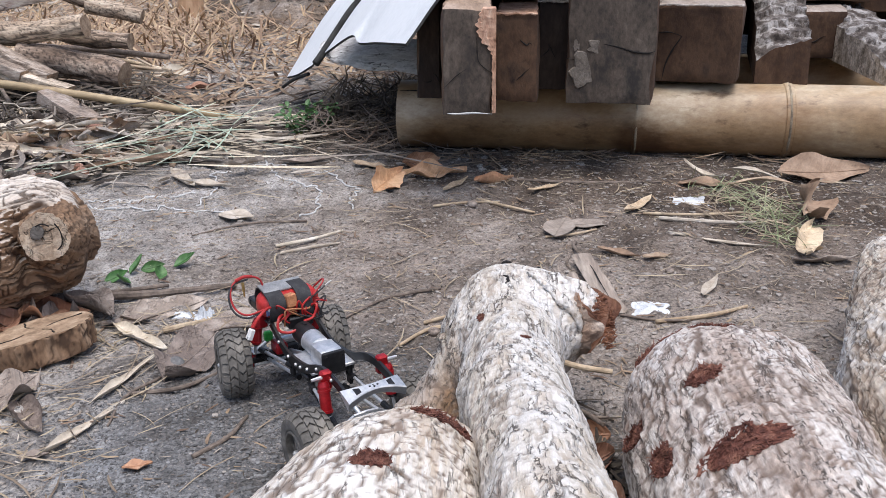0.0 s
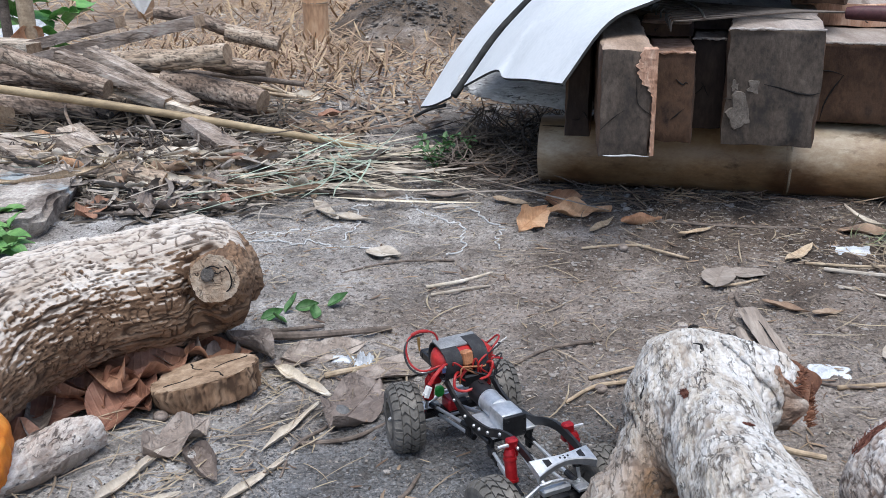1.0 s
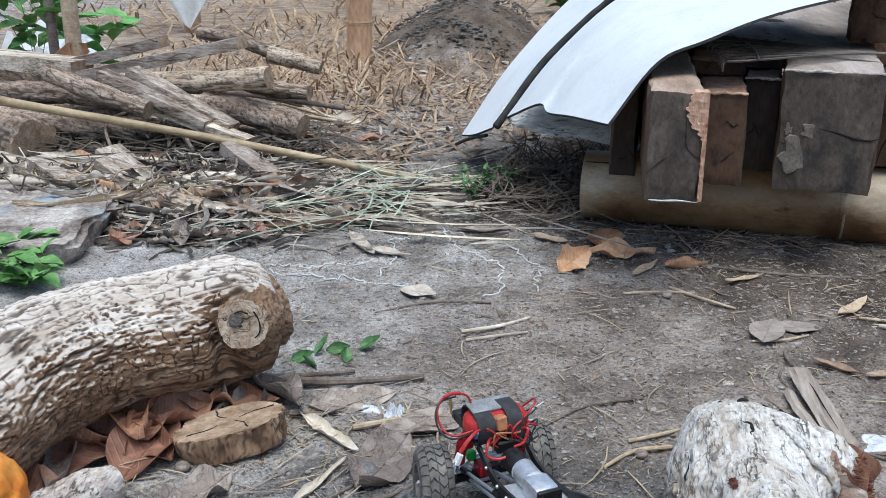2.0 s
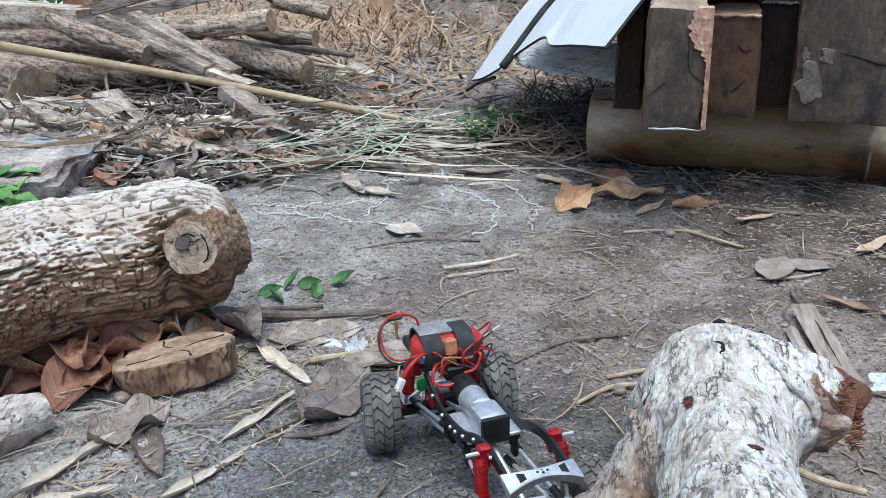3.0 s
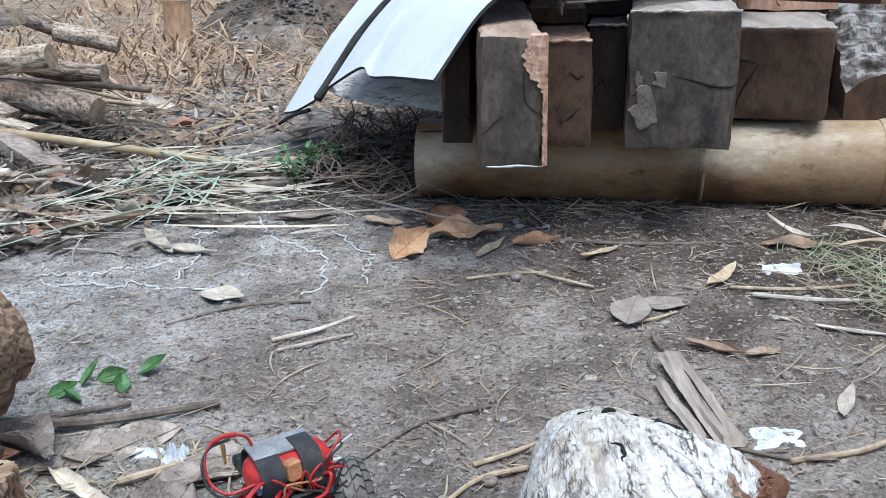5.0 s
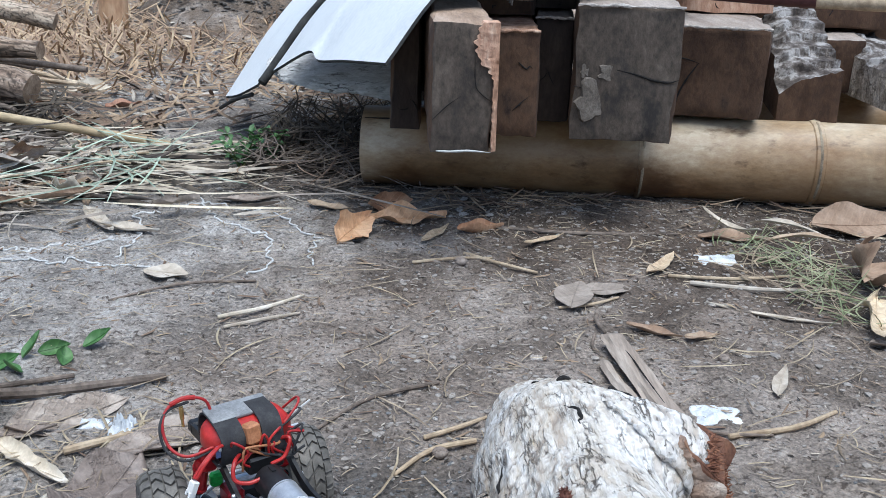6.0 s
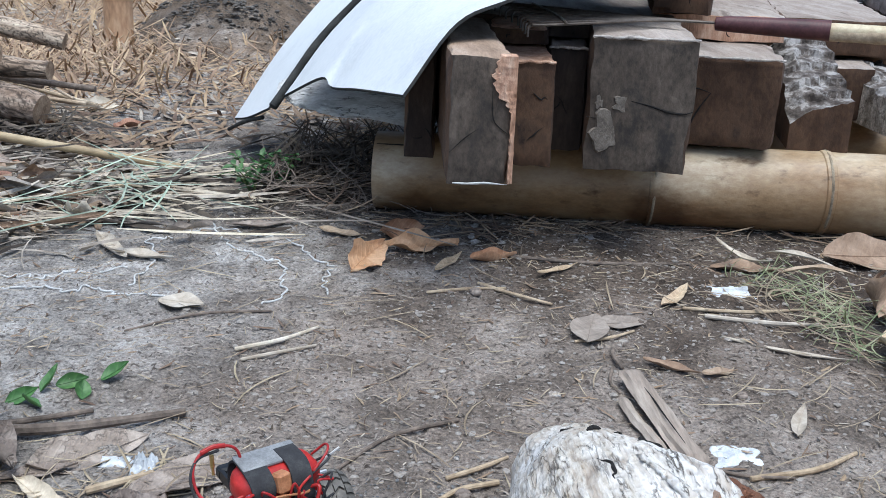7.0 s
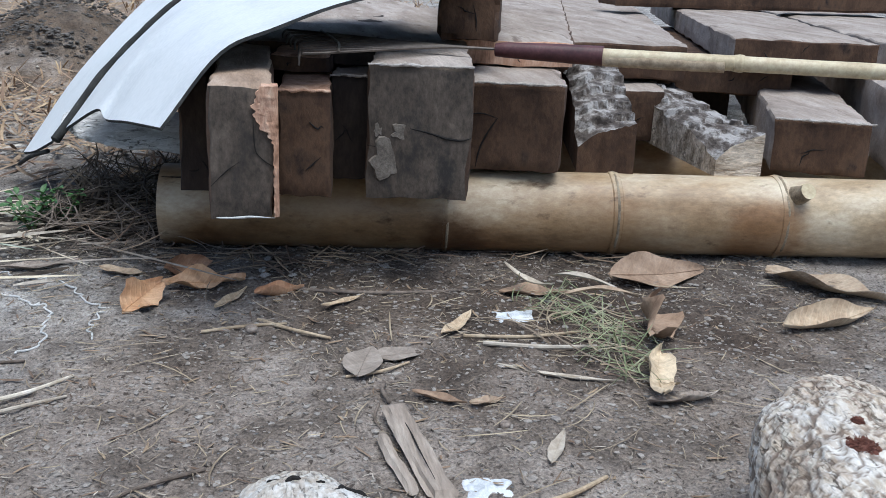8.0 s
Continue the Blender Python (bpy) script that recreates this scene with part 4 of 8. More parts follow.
log3 = log("log", [(0.605, 1.10, 0.085, 0.072), (0.575, 1.03, 0.09, 0.084), (0.515, 0.89, 0.092, 0.086), (0.462, 0.75, 0.095, 0.088), (0.40, 0.5, 0.1, 0.09)],
           "rough pale log with a broken end on the ground", "bark", rings=280, seg=210, rough=0.09, freq=18, fine=0.03, round_ends=(0.35, 0.3), seed=6, flake=0.028, fissure=0.017, stretch=0.30)
patch(log3, (0.522, 0.95, 0.176), (0.014, 0.015), 16, skin=log3)
patch(log3, (0.545, 0.99, 0.174), (0.006, 0.006), 17, skin=log3)

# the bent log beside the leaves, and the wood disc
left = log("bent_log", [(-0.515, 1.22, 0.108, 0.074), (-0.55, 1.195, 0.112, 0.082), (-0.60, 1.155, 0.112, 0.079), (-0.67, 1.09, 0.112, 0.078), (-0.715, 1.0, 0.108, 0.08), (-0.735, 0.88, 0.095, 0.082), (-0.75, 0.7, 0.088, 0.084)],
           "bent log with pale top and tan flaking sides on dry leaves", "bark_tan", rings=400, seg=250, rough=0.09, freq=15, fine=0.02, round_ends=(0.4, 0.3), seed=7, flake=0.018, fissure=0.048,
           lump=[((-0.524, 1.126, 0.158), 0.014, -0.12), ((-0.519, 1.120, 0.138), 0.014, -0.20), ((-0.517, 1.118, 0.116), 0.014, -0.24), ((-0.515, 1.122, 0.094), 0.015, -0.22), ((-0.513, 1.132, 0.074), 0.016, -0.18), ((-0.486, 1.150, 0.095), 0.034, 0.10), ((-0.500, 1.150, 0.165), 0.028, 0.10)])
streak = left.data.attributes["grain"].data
# pale top by upward facing: weathered bark plus light from above in colour
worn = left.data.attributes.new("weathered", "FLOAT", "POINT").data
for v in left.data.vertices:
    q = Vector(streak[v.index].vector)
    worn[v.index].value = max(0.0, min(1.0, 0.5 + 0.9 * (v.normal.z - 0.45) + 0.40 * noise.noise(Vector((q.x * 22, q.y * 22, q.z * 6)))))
bm = bmesh.new()
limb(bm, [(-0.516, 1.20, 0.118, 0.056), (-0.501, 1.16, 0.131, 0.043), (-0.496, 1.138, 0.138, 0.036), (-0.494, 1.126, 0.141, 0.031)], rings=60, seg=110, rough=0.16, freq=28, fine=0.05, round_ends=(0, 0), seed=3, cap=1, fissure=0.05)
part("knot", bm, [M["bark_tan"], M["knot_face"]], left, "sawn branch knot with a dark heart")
bm = bmesh.new()
limb(bm, [(-0.503, 1.130, 0.145, 0.008), (-0.503, 1.1240, 0.147, 0.0095)], rings=6, seg=20, rough=0.5, freq=70, round_ends=(0, 0.15), seed=9)
part("heart", bm, M["soil"], left, "dark rotten heart of the knot")

for r0, sd in ((0.0165, 1), (0.0235, 4)):
    crk = [(-0.494 + math.cos(a) * r0 + 0.001 * math.sin(3 * a + sd), 1.1252 - 0.0008 * math.cos(a), 0.141 + math.sin(a) * r0 * 0.95) for a in [sd + 0.45 * q for q in range(8)]]
    bm = bmesh.new()
    limb(bm, [(*p, 0.0009) for p in crk], rings=40, seg=6, rough=0.5, freq=160, round_ends=(0, 0))
    part("ring_crack", bm, M["crack_dark"], left)
for a, r1 in ((0.3, 0.028), (-1.0, 0.026), (-2.2, 0.02)):
    bm = bmesh.new()
    limb(bm, [(-0.500 + math.cos(a) * u * r1, 1.1252, 0.145 + math.sin(a) * u * r1 + 0.0015 * math.sin(u * 9), 0.0011 * (1.1 - u)) for u in (0.2, 0.45, 0.7, 1.0)], rings=24, seg=6, rough=0.5, freq=160, round_ends=(0, 0))
    part("ring_crack", bm, M["crack_dark"], left)
bm = bmesh.new()
limb(bm, [(-0.640, 1.150, 0.150, 0.048), (-0.640, 1.156, 0.190, 0.042), (-0.640, 1.158, 0.203, 0.036)], rings=30, seg=80, rough=0.14, freq=22, fine=0.05, round_ends=(0, 0), seed=13, cap=1)
bmesh.ops.transform(bm, matrix=Matrix.Translation((-0.640, 1.15, 0.15)) @ pose(0.030, 0.004, -0.026, 0, -10, 32) @ Matrix.Diagonal((1.25, 0.7, 1, 1)) @ Matrix.Translation((0.640, -1.15, -0.15)), verts=bm.verts)
part("sawn_stump", bm, [M["pale_cut"], M["pale_cut"]], left, "pale sawn-off limb on top of the log")

bm = bmesh.new()
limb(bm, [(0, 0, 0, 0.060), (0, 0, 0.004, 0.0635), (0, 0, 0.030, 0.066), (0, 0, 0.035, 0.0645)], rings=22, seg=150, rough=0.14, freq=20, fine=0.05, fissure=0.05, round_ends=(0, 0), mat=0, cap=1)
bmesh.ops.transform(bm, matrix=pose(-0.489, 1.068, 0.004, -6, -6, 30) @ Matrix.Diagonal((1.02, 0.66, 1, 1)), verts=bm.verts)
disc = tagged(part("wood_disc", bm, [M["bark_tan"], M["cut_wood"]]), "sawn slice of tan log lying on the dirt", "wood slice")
for a0, r0, r1 in ((0.4, 0.01, 0.055), (1.9, 0.015, 0.06), (3.6, 0.02, 0.058), (5.1, 0.008, 0.05)):
    bm = bmesh.new()
    limb(bm, [(math.cos(a0 + 0.10 * math.sin(5 * u)) * (r0 + (r1 - r0) * u), math.sin(a0 + 0.10 * math.sin(5 * u)) * (r0 + (r1 - r0) * u), 0.0352, 0.0005 + 0.0007 * u) for u in (0, 0.25, 0.5, 0.75, 1)], rings=24, seg=6, rough=0.4, freq=150, round_ends=(0, 0))
    bmesh.ops.transform(bm, matrix=pose(-0.489, 1.068, 0.004, -6, -6, 30) @ Matrix.Diagonal((1.02, 0.66, 1, 1)), verts=bm.verts)
    part("drying_crack", bm, M["crack_dark"], disc)
bm = bmesh.new()
limb(bm, [(-0.668, 0.815, 0.020, 0.026), (-0.63, 0.868, 0.021, 0.027), (-0.60, 0.915, 0.021, 0.026), (-0.580, 0.945, 0.022, 0.019)], rings=60, seg=40, rough=0.22, freq=26, fine=0.10, round_ends=(0.2, 0.1), seed=44, flake=0.05)
tagged(part("bark_piece", bm, M["bark_rough"]), "broken piece of pale bark on the dirt", "bark piece")

# ---- bamboo sleeper and the timber stack on it ----
BX = lambda x: 2.10 - 0.135 * (x + 0.1)


def bamboo(name, a, b, r, nodes, mat, label, split=False):
    ob = thing(name, a, label, "bamboo")
    bm = bmesh.new()
    d = Vector(b) - Vector(a)
    rows = [(0, 0, 0, r * 0.97)]
    for s in nodes:
        for ds, k in ((-0.035, 1.0), (-0.008, 1.035), (0.0, 1.05), (0.008, 1.035), (0.035, 1.0)):
            rows.append((*(d * (s + ds / d.length)), r * k))
    rows.append((*d, r))
    limb(bm, rows, rings=160, seg=56, rough=0.012, freq=6, fine=0.002, round_ends=(0, 0))
    part("culm", bm, M[mat], ob)
    for s in nodes:
        bm = bmesh.new()
        c, t = d * s, d.normalized() * 0.004
        limb(bm, [(*(c - t * 0.6), r * 1.047), (*c, r * 1.058), (*(c + t * 0.6), r * 1.047)], rings=7, seg=56, rough=0.02, freq=30, round_ends=(0, 0))
        part("node_ring", bm, M["bamboo_node"], ob)
    return ob


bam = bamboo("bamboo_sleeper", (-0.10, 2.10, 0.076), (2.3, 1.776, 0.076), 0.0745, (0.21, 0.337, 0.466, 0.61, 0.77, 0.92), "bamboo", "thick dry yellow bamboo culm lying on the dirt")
bm = bmesh.new()
limb(bm, [(1.130, -0.180, 0.045, 0.020), (1.132, -0.215, 0.058, 0.016), (1.133, -0.235, 0.070, 0.0145)], rings=14, seg=24, rough=0.12, freq=50, fine=0.05, round_ends=(0, 0), cap=1)
part("twig_stub", bm, [M["bamboo_node"], M["cane"]], bam, "cut brown branch stub")
bamboo("bamboo_sleeper", (0.1, 2.52, 0.072), (2.6, 2.2, 0.072), 0.068, (0.2, 0.4, 0.6, 0.8), "bamboo", "pale bamboo culm under the back of the stack")


def beam(name, x0, x1, y, z0, z1, length, yaw, label, mats, seed, chip=0.006, roll=0.0, rough=0.004):
    """A timber whose front end is at x0..x1, y, z0..z1, running back by length, turned yaw degrees to the right."""
    bm = bmesh.new()
    w, h = x1 - x0, z1 - z0
    m = Matrix.Translation(((x0 + x1) / 2, y, (z0 + z1) / 2)) @ pose(0, 0, 0, 0, roll, -yaw) @ Matrix.Translation((0, length / 2, 0))
    timber(bm, (w, length, h), m, seed, rough=rough, cuts=(12, 70, 12), mats=(0, 1, 2), chip=chip)
    ob = part(name, bm, [M[k] for k in mats], None, label, 30)
    rnd = random.Random(seed * 13)
    for _ in range(0 if seed in (1, 5, 6) or max(w, h) > 0.4 else 2):
        u, v, a = rnd.uniform(-0.3, 0.3) * w, rnd.uniform(-0.3, 0.3) * h, rnd.uniform(0.2, 2.9)
        ln = rnd.uniform(0.15, 0.3) * min(w, h)
        bc = bmesh.new()
        limb(bc, [(*(m @ Vector((u + math.cos(a) * ln * q + rnd.gauss(0, 0.002), -length / 2 - 0.0004, v + math.sin(a) * ln * q + rnd.gauss(0, 0.002)))), 0.0014 * (1.05 - abs(q))) for q in (-1, -0.5, 0, 0.5, 1)], rings=20, seg=6, rough=0.4, freq=120, round_ends=(0, 0))
        part("end_crack", bc, M["crack_dark"], ob)
    return tagged(ob, label, "timber", "timbers in the stack")


G, B, T, S = "beam_grey", "beam_brown", "beam_top", "splinter"
b1 = beam("timber", -0.002, 0.086, 1.615, 0.178, 0.358, 1.6, 1, "grey weathered timber with a torn orange splintered edge", (B, G, "tan_top"), 1)
b2 = beam("timber", 0.091, 0.176, 1.80, 0.160, 0.327, 1.4, 5, "dark brown timber end in the stack", (B, B, S), 2)
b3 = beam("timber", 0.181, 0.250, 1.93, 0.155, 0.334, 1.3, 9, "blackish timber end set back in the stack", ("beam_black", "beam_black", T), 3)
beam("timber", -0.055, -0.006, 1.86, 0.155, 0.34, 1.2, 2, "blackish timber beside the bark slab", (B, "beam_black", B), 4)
# added filler: its near-black colour gives the gap behind the ends its shade
beam("timber", 0.06, 0.32, 2.45, 0.15, 0.33, 0.8, 6, "near-black filler timber for the shaded gap deep in the stack", ("beam_black",) * 3, 23)
b4 = beam("timber", 0.228, 0.392, 1.80, 0.153, 0.366, 1.5, 11, "wide grey timber with a cracked stained end", (B, G, T), 5)
b5 = beam("timber", 0.42, 0.597, 1.97, 0.158, 0.318, 1.3, 15, "brown squared timber with a cracked end", (B, B, T), 6)


def split_beam(x0, x1, y, z0, zf, zb, length, yaw, label, mats, seed, step=0.018):
    """A torn timber: its top falls from zb at the back to zf in front in jagged ridges along the grain."""
    bm = bmesh.new()
    nx, ny = 28, 110
    m = Matrix.Translation(((x0 + x1) / 2, y, 0)) @ pose(0, 0, 0, 0, 0, -yaw)
    w = x1 - x0
    top, low = [], []
    for j in range(ny + 1):
        s = j / ny
        rt, rl_ = [], []
        for i in range(nx + 1):
            u = i / nx
            x = (u - 0.5) * w * (0.94 + 0.06 * s)
            rise = min(1.0, s * 1.15) ** 0.8 * 5 + 0.9 * noise.noise(Vector((u * 2.2 + seed, s * 3.5, seed))) + 0.35 * noise.noise(Vector((u * 7, s * 8, seed)))
            tread = math.floor(rise) + 0.25 * (rise - math.floor(rise))
            z = zf + (zb - zf) * max(0.0, tread) / 5 + step * (0.16 * noise.noise(Vector((u * 12 + s * 6, s * 14, seed))) + 1.6 * (u - 0.6) * max(0.0, 1 - s * 4))
            z -= 0.35 * (zf - z0) * max(0.0, (0.30 - u) * 2.2) ** 1.1
            jag = 0.004 * noise.noise(Vector((u * 5, 4, seed))) if j == 0 else 0.0
            rt.append(bm.verts.new(m @ Vector((x + 0.004 * noise.noise(Vector((z * 30, s * 6, seed))), s * length + jag, z))))
            rl_.append(bm.verts.new(m @ Vector((x, s * length + jag * 0.2, z0))))
        top.append(rt), low.append(rl_)
    for j in range(ny):
        for i in range(nx):
            bm.faces.new((top[j][i], top[j][i + 1], top[j + 1][i + 1], top[j + 1][i])).material_index = 2
            bm.faces.new((low[j][i], low[j + 1][i], low[j + 1][i + 1], low[j][i + 1]))
        bm.faces.new((top[j][0], top[j + 1][0], low[j + 1][0], low[j][0]))
        bm.faces.new((top[j][nx], low[j][nx], low[j + 1][nx], top[j + 1][nx]))
    for i in range(nx):
        bm.faces.new((top[0][i], low[0][i], low[0][i + 1], top[0][i + 1])).material_index = 1
        bm.faces.new((top[ny][i], top[ny][i + 1], low[ny][i + 1], low[ny][i])).material_index = 1
    return tagged(part("timber", bm, [M[k] for k in mats], None, label, 22), label, "timber", "timbers in the stack")


split_beam(0.640, 0.752, 2.0, 0.150, 0.232, 0.315, 0.42, 14, "rough split timber with jagged grey top", (B, B, "split_grey"), 7)
split_beam(0.900, 1.000, 1.975, 0.148, 0.215, 0.262, 0.5, 1, "chipped grey timber with pale broken edge", ("fire_plank", "fire_plank", "split_grey"), 8, 0.022)
b8 = beam("timber", 1.035, 1.215, 1.99, 0.145, 0.252, 1.5, 24, "square timber with a red-brown end", (T, B, T), 9)
beam("timber", 0.80, 0.93, 2.30, 0.15, 0.262, 1.2, 18, "brown timber end behind the chipped one", (B, B, T), 22)
beam("timber", 0.95, 1.30, 2.44, 0.235, 0.296, 1.4, 16, "dark brown timber under the planks", (B, B, B), 24)
# added filler that paints the gap below the planks as deep shade
beam("timber", 0.66, 1.25, 2.66, 0.15, 0.262, 0.8, 14, "near-black filler timber for the shaded gap under the planks", ("beam_black",) * 3, 25)
beam("timber", 1.275, 1.45, 1.97, 0.145, 0.30, 1.6, 24, "grey squared timber with pale top", (T, B, T), 10)
beam("timber", 1.50, 1.66, 1.93, 0.145, 0.28, 1.6, 17, "grey squared timber at the end of the row", (T, B, T), 20)
b9 = beam("timber", 0.43, 0.68, 2.20, 0.318, 0.372, 2.0, 17, "broad weathered plank with a jagged end on the stack", (B, S, T), 11, chip=0.005, rough=0.004)
beam("timber", 0.715, 1.02, 2.42, 0.27, 0.350, 2.2, 18, "broad weathered grey plank on the stack", (B, B, T), 18, chip=0.003)
beam("timber", 1.12, 1.44, 2.34, 0.30, 0.372, 2.2, 18, "long weathered grey plank on the stack", (T, B, T), 12)
beam("timber", 1.50, 1.9, 2.2, 0.285, 0.36, 2.2, 18, "long pale weathered plank on the stack", (T, B, T), 19)
beam("timber", 0.02, 0.34, 2.12, 0.332, 0.366, 1.5, 10, "weathered board on top of the stack", (B, B, T), 13, rough=0.006)
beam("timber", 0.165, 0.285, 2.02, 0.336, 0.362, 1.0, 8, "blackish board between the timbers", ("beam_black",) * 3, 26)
beam("timber", 0.085, 0.19, 1.97, 0.328, 0.358, 1.4, 7, "dark reddish board over the brown timber", (B, B, S), 21)
beam("timber", 0.392, 0.505, 2.10, 0.375, 0.53, 1.2, 14, "dark square timber on top of the stack", (B, B, T), 14, chip=0.03, rough=0.006)


beam("timber", 1.27, 2.6, 3.53, 0.375, 0.47, 0.16, -2, "dark brown timber lying across the planks", (B, B, B), 27)


def crack(parent, pts, r=0.0022, mat="crack_dark", name="crack"):
    bm = bmesh.new()
    limb(bm, [(*p, r * k) for p, k in zip(pts, (0.4, 1, 1.2, 0.9, 0.3) if len(pts) == 5 else [0.5] + [1] * (len(pts) - 2) + [0.3])], rings=24, seg=6, rough=0.5, freq=120, round_ends=(0, 0))
    return part(name, bm, M[mat], parent)


crack(b4, [(0.296, 1.8021, 0.268), (0.325, 1.7965, 0.262), (0.352, 1.7913, 0.254), (0.375, 1.7868, 0.252), (0.389, 1.7841, 0.256)], 0.0019)
crack(b4, [(0.231, 1.8147, 0.24), (0.245, 1.812, 0.238)], 0.0015)
crack(b5, [(0.428, 1.991, 0.26), (0.455, 1.9837, 0.262), (0.48, 1.977, 0.255)], 0.0013)
crack(b5, [(0.48, 1.977, 0.255), (0.465, 1.9811, 0.23), (0.452, 1.9845, 0.2), (0.446, 1.9862, 0.165)], 0.0015)
crack(bam, [(0.0, -0.045, 0.0595), (0.05, -0.052, 0.0595), (0.10, -0.0585, 0.0595)], 0.0016)
crack(b1, [(0.058, 1.613, 0.31), (0.06, 1.613, 0.275), (0.068, 1.613, 0.262), (0.084, 1.613, 0.25)], 0.0008)
crack(b1, [(0.002, 1.613, 0.225), (0.022, 1.613, 0.245), (0.04, 1.613, 0.258)], 0.0008)


def splinter(parent):
    """The torn corner of the grey timber: a jagged sheet of fresh wood down its right edge."""
    bm = bmesh.new()
    n, k = 90, 8
    rows = []
    for i in range(n + 1):
        s = i / n
        z = 0.357 - 0.174 * s
        wide = 0.030 * max(0.15, 1 - ((s - 0.16) / 0.27) ** 2) if s < 0.41 else 0.0048
        jag = noise.noise(Vector((s * 30, 3, 1))) * 0.008 + noise.noise(Vector((s * 90, 1, 1))) * 0.006
        left = 0.0885 - wide + (jag if s < 0.43 else jag * 0.25)
        row = []
        for q in range(k + 1):
            u = q / k
            x = left + (0.0905 - left) * u
            y = 1.6085 + 0.004 * u * u + 0.0022 * noise.noise(Vector((x * 260, s * 9, 5))) + 0.0012 * noise.noise(Vector((x * 500, s * 40, 2)))
            row.append(bm.verts.new((x, y, z)))
        row += [bm.verts.new((0.0905, 1.64, z)), bm.verts.new((left, 1.64, z))]
        rows.append(row)
    m = len(rows[0])
    for a, b in zip(rows, rows[1:]):
        for q in range(m):
            bm.faces.new((a[q], a[(q + 1) % m], b[(q + 1) % m], b[q]))
    bm.faces.new(rows[0][::-1]), bm.faces.new(rows[-1])
    bmesh.ops.recalc_face_normals(bm, faces=bm.faces)
    return part("splinter", bm, M["splinter"], parent, "fresh orange splintered wood")


splinter(b1)
for ob_, x0, x1, y0, y1, z in ((b3, 0.184, 0.248, 1.9335, 1.9235, 0.332), (b5, 0.424, 0.592, 1.9905, 1.9445, 0.3165), (b4, 0.231, 0.389, 1.8140, 1.7825, 0.3645), (b8, 1.042, 1.208, 2.0240, 1.9500, 0.2505), (b2, 0.094, 0.173, 1.8020, 1.7950, 0.3255)):
    bm = bmesh.new()
    limb(bm, [(x0 + (x1 - x0) * u, y0 + (y1 - y0) * u - 0.001, z + 0.002 * noise.noise(Vector((u * 7, x0 * 30, 2))), 0.0022 + 0.0018 * noise.noise(Vector((u * 9, x0 * 50, 5)))) for u in [q / 14 for q in range(15)]], rings=70, seg=8, rough=0.5, freq=110, fine=0.3, round_ends=(0, 0))
    part("pale_edge", bm, M["splinter" if ob_ is b2 else "chipped"], ob_, "pale chipped edge")
crack(b1, [(0.008, 1.6125, 0.1825), (0.03, 1.612, 0.182), (0.055, 1.612, 0.183), (0.084, 1.612, 0.181)], 0.0017, "ash", "pale_edge")


def stain(parent, at, size, seed):
    """A thin crust of pale dried mortar on the timber's end."""
    bm = bmesh.new()
    n = 26
    rim, inner = [], []
    for i in range(n):
        a = 2 * math.pi * i / n
        k = 1 + 0.9 * noise.noise(Vector((math.cos(a) * 1.4, math.sin(a) * 1.4, seed)))
        p = Vector((at[0] + math.cos(a) * size[0] * k, at[1], at[2] + math.sin(a) * size[1] * k))
        rim.append(bm.verts.new(p + Vector((0, 0.004, 0))))
        inner.append(bm.verts.new(p * 0.92 + Vector(at) * 0.08 + Vector((0, -0.0012, 0))))
    for i in range(n):
        bm.faces.new((rim[i], rim[(i + 1) % n], inner[(i + 1) % n], inner[i]))
    bm.faces.new(inner)
    bmesh.ops.recalc_face_normals(bm, faces=bm.faces)
    part("pale_crust", bm, M["crust"], parent, "pale dried crust")


stain(b4, (0.262, 1.8081, 0.215), (0.026, 0.030), 2.0)
stain(b4, (0.283, 1.804, 0.262), (0.020, 0.011), 5.0)
stain(b4, (0.248, 1.8108, 0.262), (0.008, 0.010), 9.0)

# ---- white sheet over the end of the stack ----
def panel(name, rows, label, thick=0.005):
    """A bent panel from rows of edge points (left to right, front row first), with thickness."""
    bm = bmesh.new()
    n, k = 24, 24
    fine_rows = [spline(r, k) for r in rows]
    cols = [spline([fr[i] for fr in fine_rows], n) for i in range(k)]
    top = [[bm.verts.new(cols[i][j]) for i in range(k)] for j in range(n)]
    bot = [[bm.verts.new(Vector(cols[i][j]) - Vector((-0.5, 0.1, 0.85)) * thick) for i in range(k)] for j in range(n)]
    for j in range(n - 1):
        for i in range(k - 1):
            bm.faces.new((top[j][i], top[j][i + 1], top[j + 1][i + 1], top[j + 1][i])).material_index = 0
            # near-black underside: the shade below the sheet is put into its colour
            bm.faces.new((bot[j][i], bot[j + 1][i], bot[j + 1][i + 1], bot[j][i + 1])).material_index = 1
    rim = [(0, i) for i in range(k)] + [(j, k - 1) for j in range(1, n)] + [(n - 1, i) for i in range(k - 2, -1, -1)] + [(j, 0) for j in range(n - 2, 0, -1)]
    for a, b in zip(rim, rim[1:] + rim[:1]):
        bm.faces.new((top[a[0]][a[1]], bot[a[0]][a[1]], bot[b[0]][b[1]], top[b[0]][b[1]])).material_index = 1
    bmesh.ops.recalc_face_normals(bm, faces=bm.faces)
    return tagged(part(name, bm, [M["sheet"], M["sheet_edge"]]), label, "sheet")


